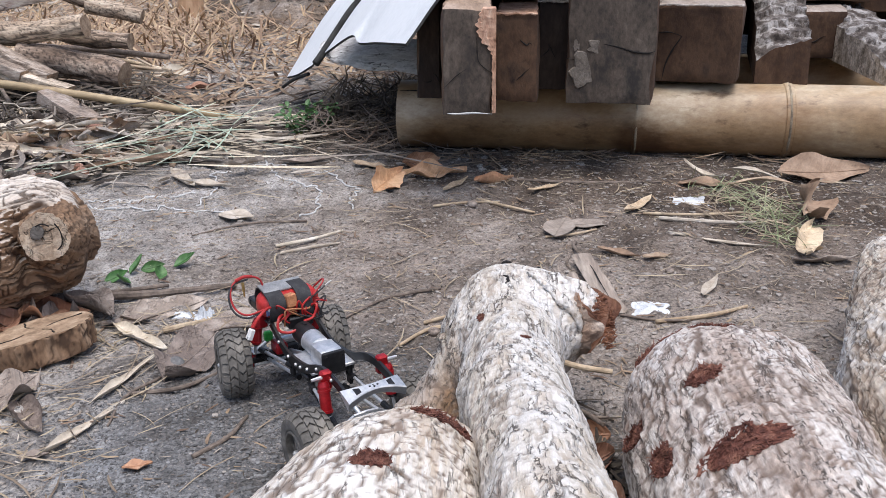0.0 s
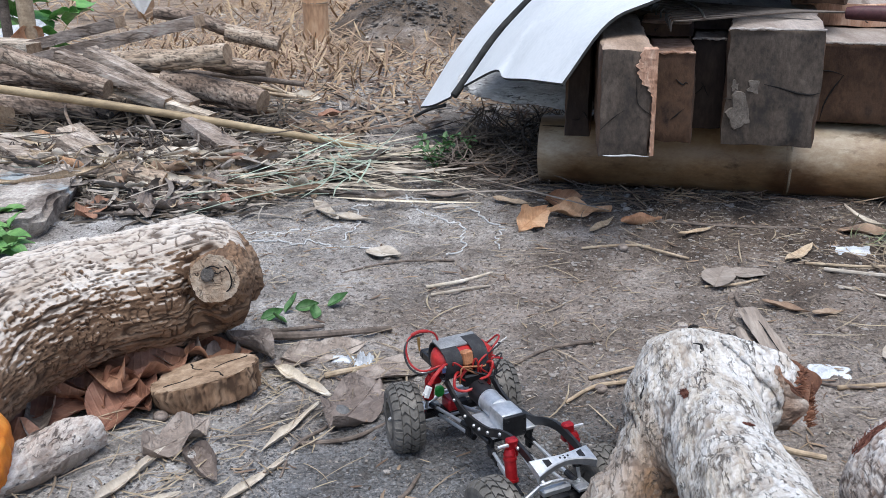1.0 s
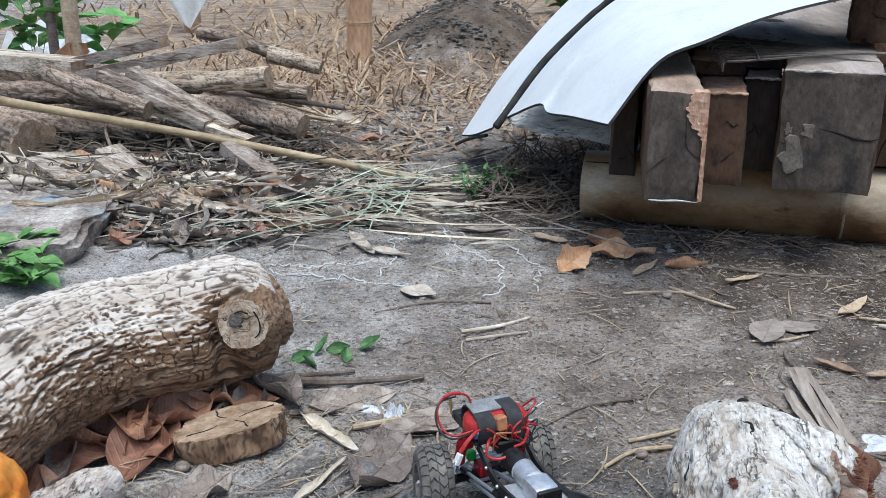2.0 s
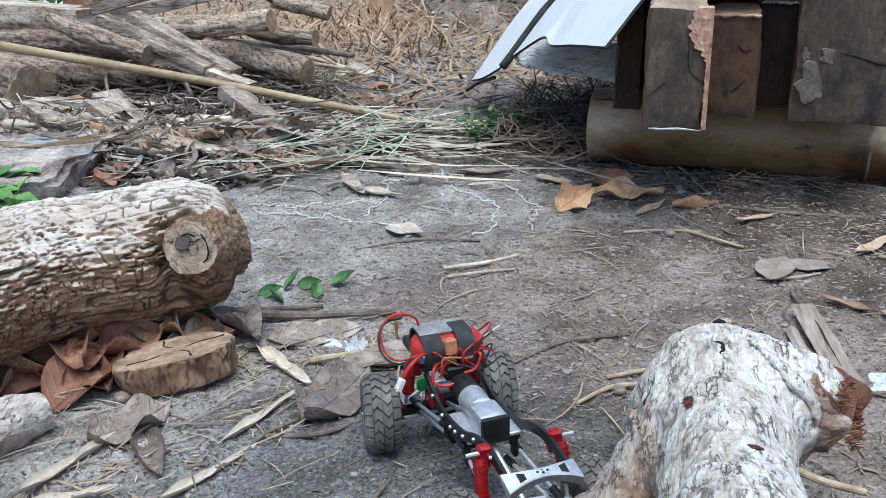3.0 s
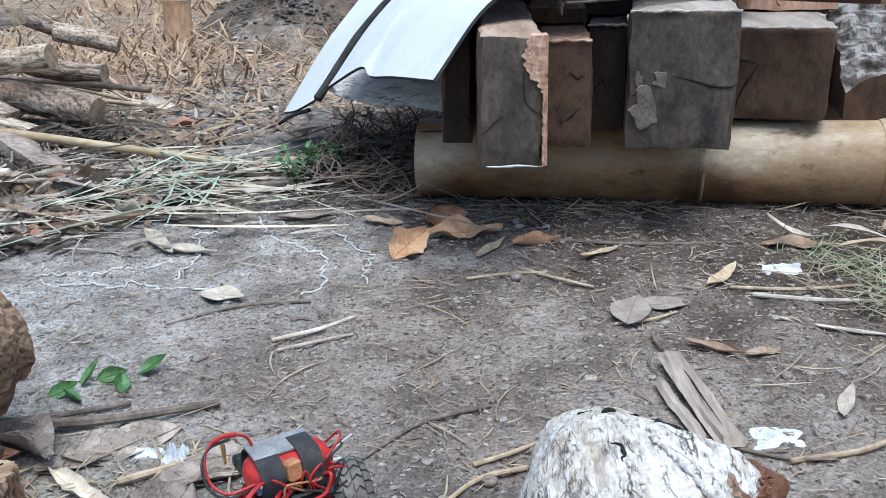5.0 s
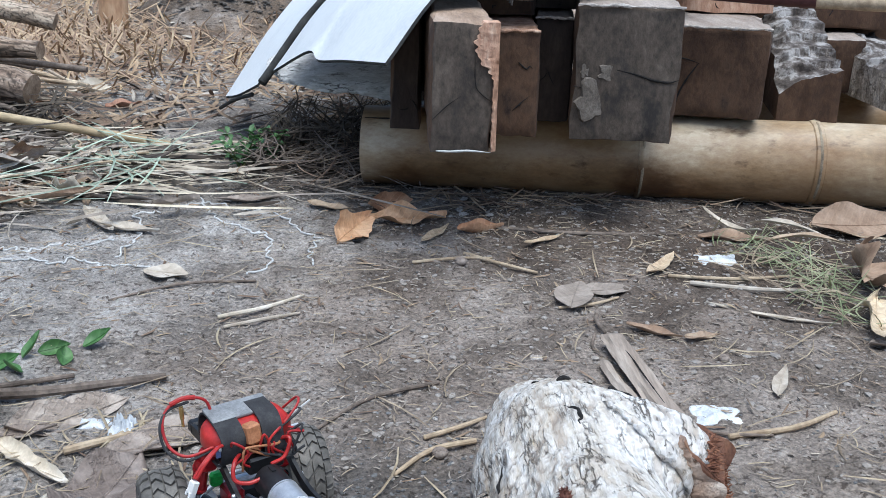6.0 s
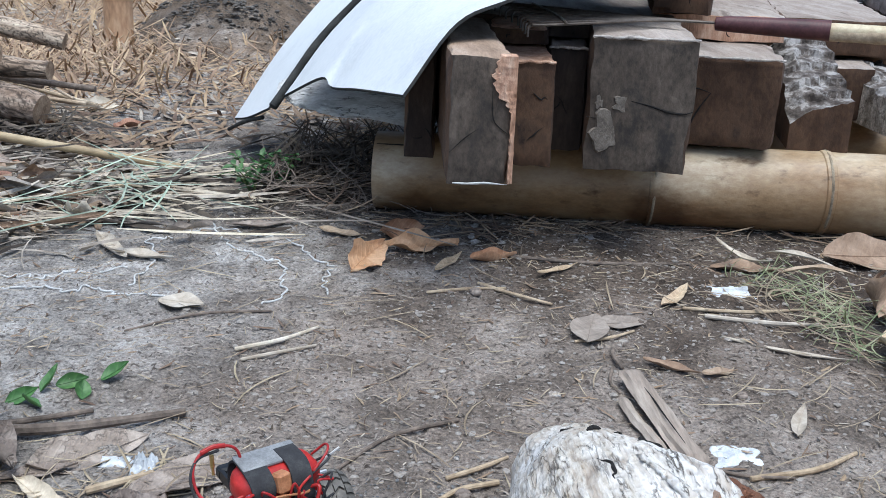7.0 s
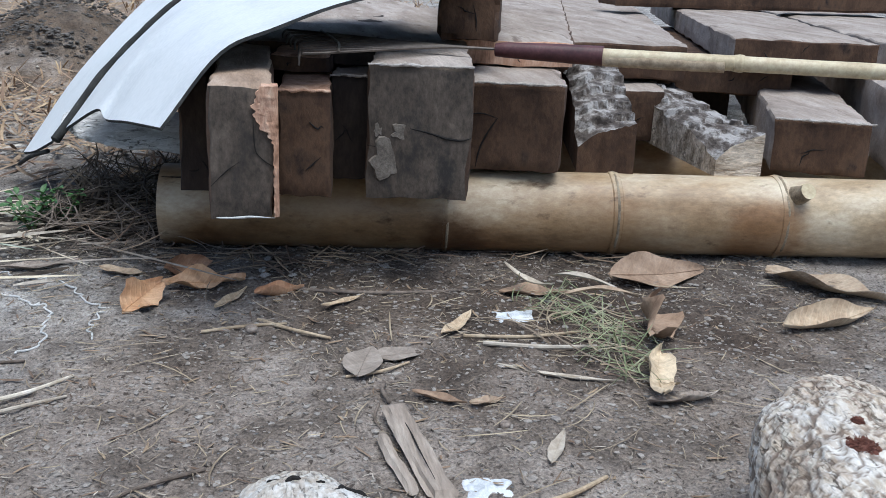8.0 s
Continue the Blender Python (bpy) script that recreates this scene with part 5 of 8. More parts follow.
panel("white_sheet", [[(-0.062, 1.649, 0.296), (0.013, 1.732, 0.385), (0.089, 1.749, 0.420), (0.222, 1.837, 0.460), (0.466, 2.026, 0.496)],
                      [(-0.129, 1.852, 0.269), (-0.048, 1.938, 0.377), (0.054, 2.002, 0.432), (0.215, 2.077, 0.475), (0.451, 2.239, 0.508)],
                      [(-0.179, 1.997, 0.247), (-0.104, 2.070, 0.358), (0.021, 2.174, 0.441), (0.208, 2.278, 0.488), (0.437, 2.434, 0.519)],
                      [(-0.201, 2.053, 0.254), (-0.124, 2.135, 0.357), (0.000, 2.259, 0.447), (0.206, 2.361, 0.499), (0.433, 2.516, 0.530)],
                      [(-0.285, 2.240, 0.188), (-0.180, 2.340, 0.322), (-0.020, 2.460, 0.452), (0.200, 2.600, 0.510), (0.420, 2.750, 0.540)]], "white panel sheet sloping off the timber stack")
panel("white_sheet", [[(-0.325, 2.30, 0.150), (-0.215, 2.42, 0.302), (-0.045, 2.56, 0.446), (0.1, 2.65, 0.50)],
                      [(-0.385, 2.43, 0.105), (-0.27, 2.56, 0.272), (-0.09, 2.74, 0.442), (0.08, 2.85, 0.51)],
                      [(-0.435, 2.56, 0.075), (-0.315, 2.70, 0.252), (-0.13, 2.90, 0.440), (0.06, 3.0, 0.52)]], "second white panel sheet with dark edge")


def curl(name, rows, r, label):
    bm = bmesh.new()
    limb(bm, [(*p, r) for p in rows], rings=40, seg=12, rough=0.15, freq=30, round_ends=(0.3, 0.3))
    return tagged(part(name, bm, M["sheet_edge"]), label, "sheet edge")


# first roll stands in for the shaded slit between the two sheets
curl("sheet_edge_roll", [(-0.312, 2.272, 0.158), (-0.205, 2.385, 0.300), (-0.04, 2.51, 0.446), (0.1, 2.62, 0.50)], 0.009, "near-black roll standing for the shaded slit between the sheets")
curl("sheet_edge_roll", [(-0.455, 2.60, 0.040), (-0.40, 2.47, 0.085), (-0.345, 2.36, 0.118)], 0.0045, "dark folded lower edge of the white sheet")

# grey bark slab and dark straw under the sheet
bm = bmesh.new()
limb(bm, [(-0.145, 0.045, -0.010, 0.022), (-0.11, 0.03, 0.0, 0.040), (-0.05, 0.0, 0.006, 0.048), (0.05, -0.03, 0.012, 0.050), (0.15, -0.06, 0.012, 0.05)], rings=200, seg=120, rough=0.16, freq=14, fine=0.06, seed=21, flake=0.10)
bmesh.ops.transform(bm, matrix=pose(-0.15, 2.30, 0.176, 42, 0, 0) @ Matrix.Diagonal((1, 1, 0.30, 1)) @ pose(0, 0, 0, -42, 0, 0), verts=bm.verts)
tagged(part("bark_slab", bm, M["slab_bark"]), "grey flaking bark slab under the white sheet", "bark slab")

# ---- car ----


def turned(bm, prof, seg, closed=True):
    """A body of revolution about the y axis from (radius, y) pairs."""
    ring = [[bm.verts.new((r * math.cos(2 * math.pi * i / seg), y, r * math.sin(2 * math.pi * i / seg))) for r, y in prof] for i in range(seg)]
    n = len(prof)
    for i in range(seg):
        for k in range(n if closed else n - 1):
            bm.faces.new((ring[i][k], ring[i][(k + 1) % n], ring[(i + 1) % seg][(k + 1) % n], ring[(i + 1) % seg][k]))


def lug(bm, a0, outline, R, W, height):
    """One tread block: an outline of (arc in metres, y) bent round the tyre and raised."""
    low, top = [], []
    for arc, y in outline:
        a = a0 + arc / R
        drop = 0.0052 * max(0.0, abs(y) / (W / 2) - 0.45) ** 2 / 0.3
        for r, out, k in ((R - height - 0.002 - drop, low, 1.0), (R - drop, top, 0.94)):
            out.append(bm.verts.new((r * math.cos(a), y * (k if r < R - height else 1.0), r * math.sin(a))))
    bm.faces.new(top)
    n = len(low)
    for i in range(n):
        bm.faces.new((low[i], low[(i + 1) % n], top[(i + 1) % n], top[i]))


def wheel(car, at, side, steer=0.0):
    w = new("wheel")
    w.parent = car
    w.matrix_basis = pose(*at, 0, 0, steer) @ Matrix.Diagonal((1, side, 1, 1))
    R, W = 0.0395, 0.036
    bm = bmesh.new()
    turned(bm, [(0.0215, -0.40 * W), (0.024, -0.475 * W), (0.029, -0.50 * W), (0.0335, -0.465 * W), (0.0360, -0.36 * W), (0.0369, -0.18 * W), (0.0371, 0.0), (0.0369, 0.18 * W), (0.0360, 0.36 * W), (0.0335, 0.465 * W), (0.029, 0.50 * W), (0.024, 0.475 * W), (0.0215, 0.40 * W)], 72)
    bmesh.ops.recalc_face_normals(bm, faces=bm.faces)
    part("tyre", bm, M["rubber"], w, "dusty black tyre with knobbly tread", 28)
    bm = bmesh.new()
    n = 22
    step = 2 * math.pi * R / n
    for i in range(n):
        for sgn in (-1, 1):
            a = 2 * math.pi * (i + (0.5 if sgn > 0 else 0.0)) / n
            wide, mid = step * 0.36, 0.0023 * sgn
            lug(bm, a, [(-wide + mid, sgn * 0.0006), (wide + mid, sgn * 0.0006), (wide - mid, sgn * 0.0050), (wide + mid * 0.6, sgn * 0.0088), (-wide + mid * 0.6, sgn * 0.0088), (-wide - mid, sgn * 0.0050)][::sgn], R, W, 0.0026)
            lug(bm, a + 0.5 * step / R, [(-wide, sgn * 0.0099), (wide, sgn * 0.0099), (wide * 0.8, sgn * 0.0142), (wide * 0.95, sgn * 0.0182), (-wide * 0.95, sgn * 0.0182), (-wide * 0.8, sgn * 0.0142)][::sgn], R, W, 0.0026)
    bmesh.ops.recalc_face_normals(bm, faces=bm.faces)
    tagged(part("tread", bm, M["rubber"], w, "dusty black rubber tread blocks", 28), kind="stuff")
    bm = bmesh.new()
    turned(bm, [(0.0222, -0.40 * W), (0.0222, 0.465 * W), (0.0212, 0.50 * W), (0.0196, 0.49 * W), (0.0186, 0.36 * W), (0.0182, -0.38 * W)], 56)
    rod(bm, (0, -0.0125, 0), (0, -0.0105, 0), 0.0190, seg=36)
    for i in range(7):
        a = 360 / 7 * i
        for off in (-9.5, 9.5):
            box(bm, (0.0030, 0.0042, 0.0150), pose(0, 0, 0, 0, a + off * 0.55, 0) @ Matrix.Translation((0, 0.0105, 0.0118)) @ pose(0, 0, 0, 10, 0, 0), bevel=0.0007)
    rod(bm, (0, 0.006, 0), (0, 0.0135, 0), 0.0064, 0.0054, 20)
    turned(bm, [(0.0060, 0.0130), (0.0052, 0.0146), (0.0040, 0.0146), (0.0040, 0.0120)], 20)
    bmesh.ops.recalc_face_normals(bm, faces=bm.faces)
    part("rim", bm, M["rim"], w, "dusty dark grey seven-spoke rim")
    bm = bmesh.new()
    rod(bm, (0, 0.0125, 0), (0, 0.0172, 0), 0.0031, seg=6)
    rod(bm, (0, 0.0172, 0), (0, 0.0186, 0), 0.0016, seg=10)
    part("hub_nut", bm, M["steel"], w)


car = thing("toy_crawler", (-0.122, 0.918, gz(-0.122, 0.918) + 0.001), "bare-chassis toy rock crawler with black rails and red shock absorbers", "toy car", rz=122.5)
WB, TR = 0.1065, 0.0605
for sx, st in ((1, -12), (-1, 0)):
    for sy in (1, -1):
        wheel(car, (sx * WB, sy * TR, 0.0385), sy, st if sx > 0 else 0)


def cpart(name, build, mat, label="", parent=None):
    bm = bmesh.new()
    build(bm)
    return part(name, bm, M[mat], parent or car, label)


RAIL = [(-0.128, 0.088), (-0.105, 0.094), (-0.075, 0.0965), (-0.05, 0.090), (-0.025, 0.079), (0.005, 0.0735), (0.03, 0.0755), (0.05, 0.084), (0.07, 0.094), (0.095, 0.099), (0.128, 0.099)]


def rail(bm, y):
    pts = spline(RAIL, 40)
    vs = []
    for i, (x, z) in enumerate(pts):
        h = 0.0044 + 0.0016 * math.exp(-((x - 0.0) / 0.03) ** 2)
        vs.append([bm.verts.new((x, y + dy, z + dz)) for dy, dz in ((-0.0015, -h), (0.0015, -h), (0.0015, h), (-0.0015, h))])
    for a, b in zip(vs, vs[1:]):
        for k in range(4):
            bm.faces.new((a[k], a[(k + 1) % 4], b[(k + 1) % 4], b[k]))
    bm.faces.new(vs[0][::-1]), bm.faces.new(vs[-1])
    bmesh.ops.recalc_face_normals(bm, faces=bm.faces)


for y in (0.026, -0.026):
    r_ = cpart("chassis_rail", lambda bm: rail(bm, y), "black_metal", "black curved metal rail")
    for x, z in ((-0.115, 0.092), (-0.09, 0.0955), (-0.055, 0.092), (-0.03, 0.081), (-0.012, 0.0755), (0.0, 0.0735), (0.02, 0.0745), (0.045, 0.0815), (0.07, 0.094), (0.09, 0.0985)):
        s = 1 if y > 0 else -1
        cpart("screw", lambda bm: rod(bm, (x, y + s * 0.0012, z), (x, y + s * 0.0032, z), 0.0021, 0.0016, 10), "steel", "", r_)


def bumper(bm):
    """An arched plate, waisted in the middle, its ends bent down over the rails."""
    n = 22
    rows = []
    for i in range(n + 1):
        u = 2 * i / n - 1
        half = 0.0046 + 0.0058 * abs(u) ** 1.7
        z = -0.0042 * abs(u) ** 2.2
        rows.append([bm.verts.new((x, u * 0.031, z + dz)) for x, dz in ((-half, -0.0045 - 0.003 * abs(u)), (-half, 0.0012), (-half + 0.001, 0.002), (half - 0.001, 0.002), (half, 0.0012), (half, -0.0010))])
    for a, b in zip(rows, rows[1:]):
        for k in range(6):
            bm.faces.new((a[k], a[(k + 1) % 6], b[(k + 1) % 6], b[k]))
    bm.faces.new(rows[0][::-1]), bm.faces.new(rows[-1])
    bmesh.ops.transform(bm, matrix=pose(-0.126, 0, 0.0965, 0, -14, 0), verts=bm.verts)
    bmesh.ops.recalc_face_normals(bm, faces=bm.faces)


def wedge(bm, pts, z0, z1, m):
    """A flat prism from an outline of x, y."""
    lo = [bm.verts.new(m @ Vector((x, y, z0))) for x, y in pts]
    hi = [bm.verts.new(m @ Vector((x, y, z1))) for x, y in pts]
    bm.faces.new(lo[::-1]), bm.faces.new(hi)
    for i in range(len(pts)):
        j = (i + 1) % len(pts)
        bm.faces.new((lo[i], lo[j], hi[j], hi[i]))
    bmesh.ops.recalc_face_normals(bm, faces=bm.faces)


bp_ = cpart("rear_crossmember", bumper, "steel", "silver arched crossmember plate with cutouts")
for sy in (-1, 1):
    cpart("cutout", lambda bm: wedge(bm, [(-0.0048, sy * 0.0205), (0.0044, sy * 0.0205), (0.0030, sy * 0.0150), (0.0004, sy * 0.0085), (-0.0012, sy * 0.0085), (-0.0034, sy * 0.0150)], -0.006, 0.0012, pose(-0.126, 0, 0.0965, 0, -14, 0)), "black_metal", "dark triangular cutout", bp_)
for y, x in ((0.0, 0.0016), (0.0, -0.0016), (0.0042, 0), (-0.0042, 0)):
    cpart("screw_hole", lambda bm: rod(bm, Vector((-0.126 + x, y, 0.095)), Vector((-0.126 + x, y, 0.0990)), 0.0011, seg=8), "black_metal", "", bp_)
gear = cpart("gearbox", lambda bm: (box(bm, (0.030, 0.026, 0.024), pose(-0.018, 0, 0.0845, 0, 0, 0), bevel=0.004, seg=2), box(bm, (0.05, 0.05, 0.004), pose(-0.01, 0, 0.076), bevel=0.001)), "steel", "bright silver gearbox")
cpart("cover", lambda bm: (box(bm, (0.006, 0.0265, 0.0245), pose(-0.0355, 0, 0.0845), bevel=0.003, seg=2), [rod(bm, (-0.0380, y, z), (-0.0395, y, z), 0.0014, seg=8) for y in (-0.009, 0.009) for z in (0.077, 0.092)]), "black_metal", "", gear)
motor = cpart("motor", lambda bm: (rod(bm, (-0.004, 0, 0.0865), (0.018, 0, 0.087), 0.0122, seg=32), rod(bm, (0.018, 0, 0.087), (0.0195, 0, 0.087), 0.0126, seg=32)), "steel", "silver and black electric motor")
cpart("motor_can", lambda bm: (rod(bm, (0.0195, 0, 0.087), (0.044, 0, 0.0875), 0.0121, seg=32), rod(bm, (0.044, 0, 0.0875), (0.046, 0, 0.0875), 0.0105, seg=24), rod(bm, (0.046, 0, 0.0875), (0.050, 0, 0.0875), 0.005, seg=16), box(bm, (0.007, 0.003, 0.002), pose(0.037, 0, 0.0993))), "black_metal", "", motor)

for sx in (-1, 1):
    X = sx * WB
    ax = cpart("axle", lambda bm: (rod(bm, (X, -0.045, 0.0365), (X, 0.045, 0.0365), 0.0062, seg=12), box(bm, (0.024, 0.024, 0.022), pose(X, -0.004, 0.0375), bevel=0.005, seg=2), box(bm, (0.012, 0.075, 0.009), pose(X, 0, 0.0365), bevel=0.002)), "black_metal", "black axle housing")
    for sy in (-1, 1):
        cpart("truss", lambda bm: (rod(bm, (X, sy * 0.031, 0.0475), (X, sy * 0.013, 0.0585), 0.0022, seg=8), rod(bm, (X, sy * 0.013, 0.0585), (X, 0, 0.0595), 0.0022, seg=8), box(bm, (0.015, 0.013, 0.0022), pose(X - sx * 0.002, sy * 0.034, 0.0475), bevel=0.0006), rod(bm, (X + 0.003, sy * 0.036, 0.048), (X + 0.003, sy * 0.036, 0.0502), 0.0019, seg=8), rod(bm, (X - 0.004, sy * 0.032, 0.048), (X - 0.004, sy * 0.032, 0.0502), 0.0019, seg=8)), "steel", "silver axle truss", ax)
        cpart("axle_collar", lambda bm: rod(bm, (X, sy * 0.037, 0.0385), (X, sy * 0.046, 0.0385), 0.0085, 0.0072, seg=16), "black_metal", "", ax)
    cpart("diff_cover", lambda bm: (box(bm, (0.010, 0.032, 0.008), pose(X + sx * 0.0, -0.004, 0.051), bevel=0.002), box(bm, (0.013, 0.012, 0.004), pose(X - 0.004, 0.026, 0.048), bevel=0.001), box(bm, (0.013, 0.012, 0.004), pose(X - 0.004, -0.03, 0.048), bevel=0.001)), "steel", "silver link mounts", ax)
    if sx > 0:
        for y in (-0.04, 0.04):
            cpart("knuckle", lambda bm: box(bm, (0.014, 0.010, 0.02), pose(X, y, 0.038), bevel=0.003), "red_metal", "red steering knuckle", ax)
        cpart("servo", lambda bm: box(bm, (0.02, 0.014, 0.014), pose(X - 0.02, 0.012, 0.055), bevel=0.002), "red_metal", "red servo mount", ax)
        cpart("servo_horn", lambda bm: box(bm, (0.008, 0.01, 0.012), pose(X - 0.008, 0.02, 0.065), bevel=0.002), "green_plastic", "green plastic clip", ax)
        cpart("tie_rod", lambda bm: rod(bm, (X - 0.016, -0.042, 0.037), (X - 0.016, 0.042, 0.037), 0.0018, seg=8), "steel", "", ax)
    for sy in (-1, 1):
        top = (sx * 0.086, sy * 0.035, 0.0945)
        bot = (sx * 0.099, sy * 0.037, 0.047)
        v = Vector(bot) - Vector(top)
        sh = cpart("shock_absorber", lambda bm: (rod(bm, Vector(top) + v * 0.08, Vector(top) + v * 0.62, 0.0058, seg=20), rod(bm, top, Vector(top) + v * 0.1, 0.0046, 0.0062, 14)), "red_metal", "red anodised shock absorber")
        for kk in (0.16, 0.58):
            cpart("collar", lambda bm: rod(bm, Vector(top) + v * kk, Vector(top) + v * (kk + 0.05), 0.0066, seg=20), "red_metal", "", sh)
        cpart("shock_cap", lambda bm: rod(bm, Vector(top) + v * 0.62, Vector(top) + v * 0.7, 0.0062, 0.0045, 16), "black_metal", "", sh)
        cpart("shock_rod", lambda bm: rod(bm, Vector(top) + v * 0.68, bot, 0.0018, seg=8), "steel", "", sh)
        cpart("shock_mount", lambda bm: box(bm, (0.009, 0.012, 0.02), pose(sx * 0.084, sy * 0.031, 0.0945), bevel=0.002), "red_metal", "", sh)
        cpart("screw", lambda bm: rod(bm, (sx * 0.086, sy * 0.036, 0.099), (sx * 0.086, sy * 0.047, 0.099), 0.0021, 0.0016, 8), "steel", "", sh)
        for zz, y1, y2 in ((0.060, 0.022, 0.03), (0.045, 0.016, 0.028)):
            a, b = (sx * 0.022, sy * y1, zz), (sx * 0.10, sy * y2, 0.042 if zz < 0.05 else 0.05)
            d = Vector(b) - Vector(a)
            lk = cpart("link_rod", lambda bm: rod(bm, Vector(a) + d * 0.14, Vector(a) + d * 0.86, 0.0019, seg=8), "steel", "bright steel link")
            cpart("rod_end", lambda bm: rod(bm, a, Vector(a) + d * 0.16, 0.0034, seg=10), "black_metal", "", lk)
            cpart("rod_end", lambda bm: rod(bm, Vector(a) + d * 0.84, b, 0.0034, seg=10), "black_metal", "", lk)
    cpart("drive_shaft", lambda bm: rod(bm, (sx * 0.02, 0, 0.068), (X - sx * 0.012, -0.004, 0.042), 0.0024, seg=10), "steel", "bright drive shaft")
cpart("skid_plate", lambda bm: (box(bm, (0.05, 0.055, 0.006), pose(-0.003, 0, 0.068), bevel=0.0015), box(bm, (0.009, 0.004, 0.024), pose(-0.026, 0.022, 0.061), bevel=0.001), box(bm, (0.009, 0.004, 0.024), pose(-0.026, -0.022, 0.061), bevel=0.001), box(bm, (0.009, 0.004, 0.024), pose(0.024, 0.022, 0.061), bevel=0.001), box(bm, (0.009, 0.004, 0.024), pose(0.024, -0.022, 0.061), bevel=0.001)), "black_metal", "black skid plate")
cpart("front_bumper", lambda bm: box(bm, (0.010, 0.056, 0.010), pose(0.129, 0, 0.099), bevel=0.002), "black_metal", "black front bumper")


PACK = pose(0.082, 0, 0.1115, 0, -6, 0)


def pack(bm):
    for v in bmesh.ops.create_icosphere(bm, subdivisions=4, radius=1)["verts"]:
        c = v.co
        p = 3.0
        k = (abs(c.x) ** p + abs(c.y) ** p + abs(c.z) ** p) ** (-1 / p)
        v.co = Vector((c.x * 0.0200, c.y * 0.0345, c.z * 0.0150)) * k
        v.co *= 1 + 0.035 * noise.noise(v.co * 50)
    bmesh.ops.transform(bm, matrix=PACK, verts=bm.verts)


bat = cpart("battery", pack, "red_wrap", "red-wrapped battery pack under black straps")


def band(bm, y, w, slack=0.0):
    """A strap round the pack, in the plane across its length; slack lets the rear of the loop hang away."""
    seg = 44
    ring = []
    for i in range(seg):
        a = 2 * math.pi * i / seg
        p = 3.0
        k = (abs(math.cos(a)) ** p + abs(math.sin(a)) ** p) ** (-1 / p)
        out = 1.0 + slack * max(0.0, -math.cos(a - 0.5)) ** 2
        wob = 0.0012 * noise.noise(Vector((math.cos(a), math.sin(a), y * 60)))
        ring.append([bm.verts.new((math.cos(a) * k * (0.0206 * out + d), y + dy + wob, math.sin(a) * k * (0.0157 * (1 + slack * 0.4) + d))) for dy, d in ((-w, 0.0004), (-w, 0.0018), (w, 0.0018), (w, 0.0004))])
    for i in range(seg):
        for k in range(4):
            bm.faces.new((ring[i][k], ring[i][(k + 1) % 4], ring[(i + 1) % seg][(k + 1) % 4], ring[(i + 1) % seg][k]))
    bmesh.ops.recalc_face_normals(bm, faces=bm.faces)
    bmesh.ops.transform(bm, matrix=PACK, verts=bm.verts)


cpart("strap", lambda bm: band(bm, -0.012, 0.0085, 0.22), "strap", "black hook-and-loop strap", bat)
cpart("strap", lambda bm: band(bm, 0.020, 0.0095, 0.0), "strap", "black hook-and-loop strap", bat)
cpart("tape", lambda bm: box(bm, (0.022, 0.050, 0.003), PACK @ pose(0.006, 0.004, 0.0166), bevel=0.0014, seg=2), "grey_tape", "grey tape on top", bat)
cpart("wrapper_label", lambda bm: box(bm, (0.0015, 0.014, 0.010), PACK @ pose(-0.0196, 0.026, 0.002, 0, 8, 0), bevel=0.0005), "label_blue", "blue and white printed label", bat)
cpart("wrapper_print", lambda bm: box(bm, (0.0015, 0.010, 0.0022), PACK @ pose(-0.0204, 0.026, 0.004, 0, 8, 0), bevel=0.0003), "plug", "", bat)
cpart("speed_controller", lambda bm: box(bm, (0.012, 0.012, 0.016), pose(0.062, 0.004, 0.119, 0, 14, 8), bevel=0.002), "copper", "copper-taped speed controller")
cpart("receiver", lambda bm: box(bm, (0.024, 0.030, 0.014), pose(0.066, -0.004, 0.094, 0, 0, 0), bevel=0.002), "black_metal", "black receiver under the pack")


def wire(points, mat, r=0.0013, label=""):
    bm = bmesh.new()
    limb(bm, [(*p, r) for p in points], rings=36, seg=8, rough=0, fine=0, round_ends=(0.3, 0.3))
    return part("wire", bm, M[mat], car, label)


wire([(0.070, 0.030, 0.112), (0.074, 0.050, 0.108), (0.084, 0.060, 0.114), (0.094, 0.061, 0.128), (0.099, 0.053, 0.139), (0.097, 0.038, 0.143), (0.095, 0.026, 0.138), (0.092, 0.022, 0.124)], "red_wire", 0.0012, "red looped wire")
wire([(0.070, 0.030, 0.110), (0.073, 0.052, 0.1055), (0.083, 0.0625, 0.112), (0.0925, 0.0635, 0.126), (0.098, 0.055, 0.1365), (0.096, 0.039, 0.1405)], "strap", 0.0011, "black looped wire")
wire([(0.0988, 0.052, 0.1405), (0.0975, 0.043, 0.1435), (0.0965, 0.034, 0.1425)], "red_wrap", 0.0020, "red shrink sleeve on the loop")
cpart("bullet_plug", lambda bm: (rod(bm, (0.096, 0.045, 0.138), (0.095, 0.045, 0.128), 0.0017, seg=10), rod(bm, (0.095, 0.045, 0.128), (0.094, 0.045, 0.122), 0.0011, seg=10)), "brass", "brass bullet plug")
wire([(0.070, 0.024, 0.112), (0.058, 0.036, 0.116), (0.052, 0.047, 0.112), (0.050, 0.055, 0.104)], "red_wire", 0.0015, "red wire to a white plug")
wire([(0.070, 0.020, 0.110), (0.056, 0.033, 0.119), (0.049, 0.046, 0.114), (0.048, 0.054, 0.104)], "red_wrap", 0.0013)
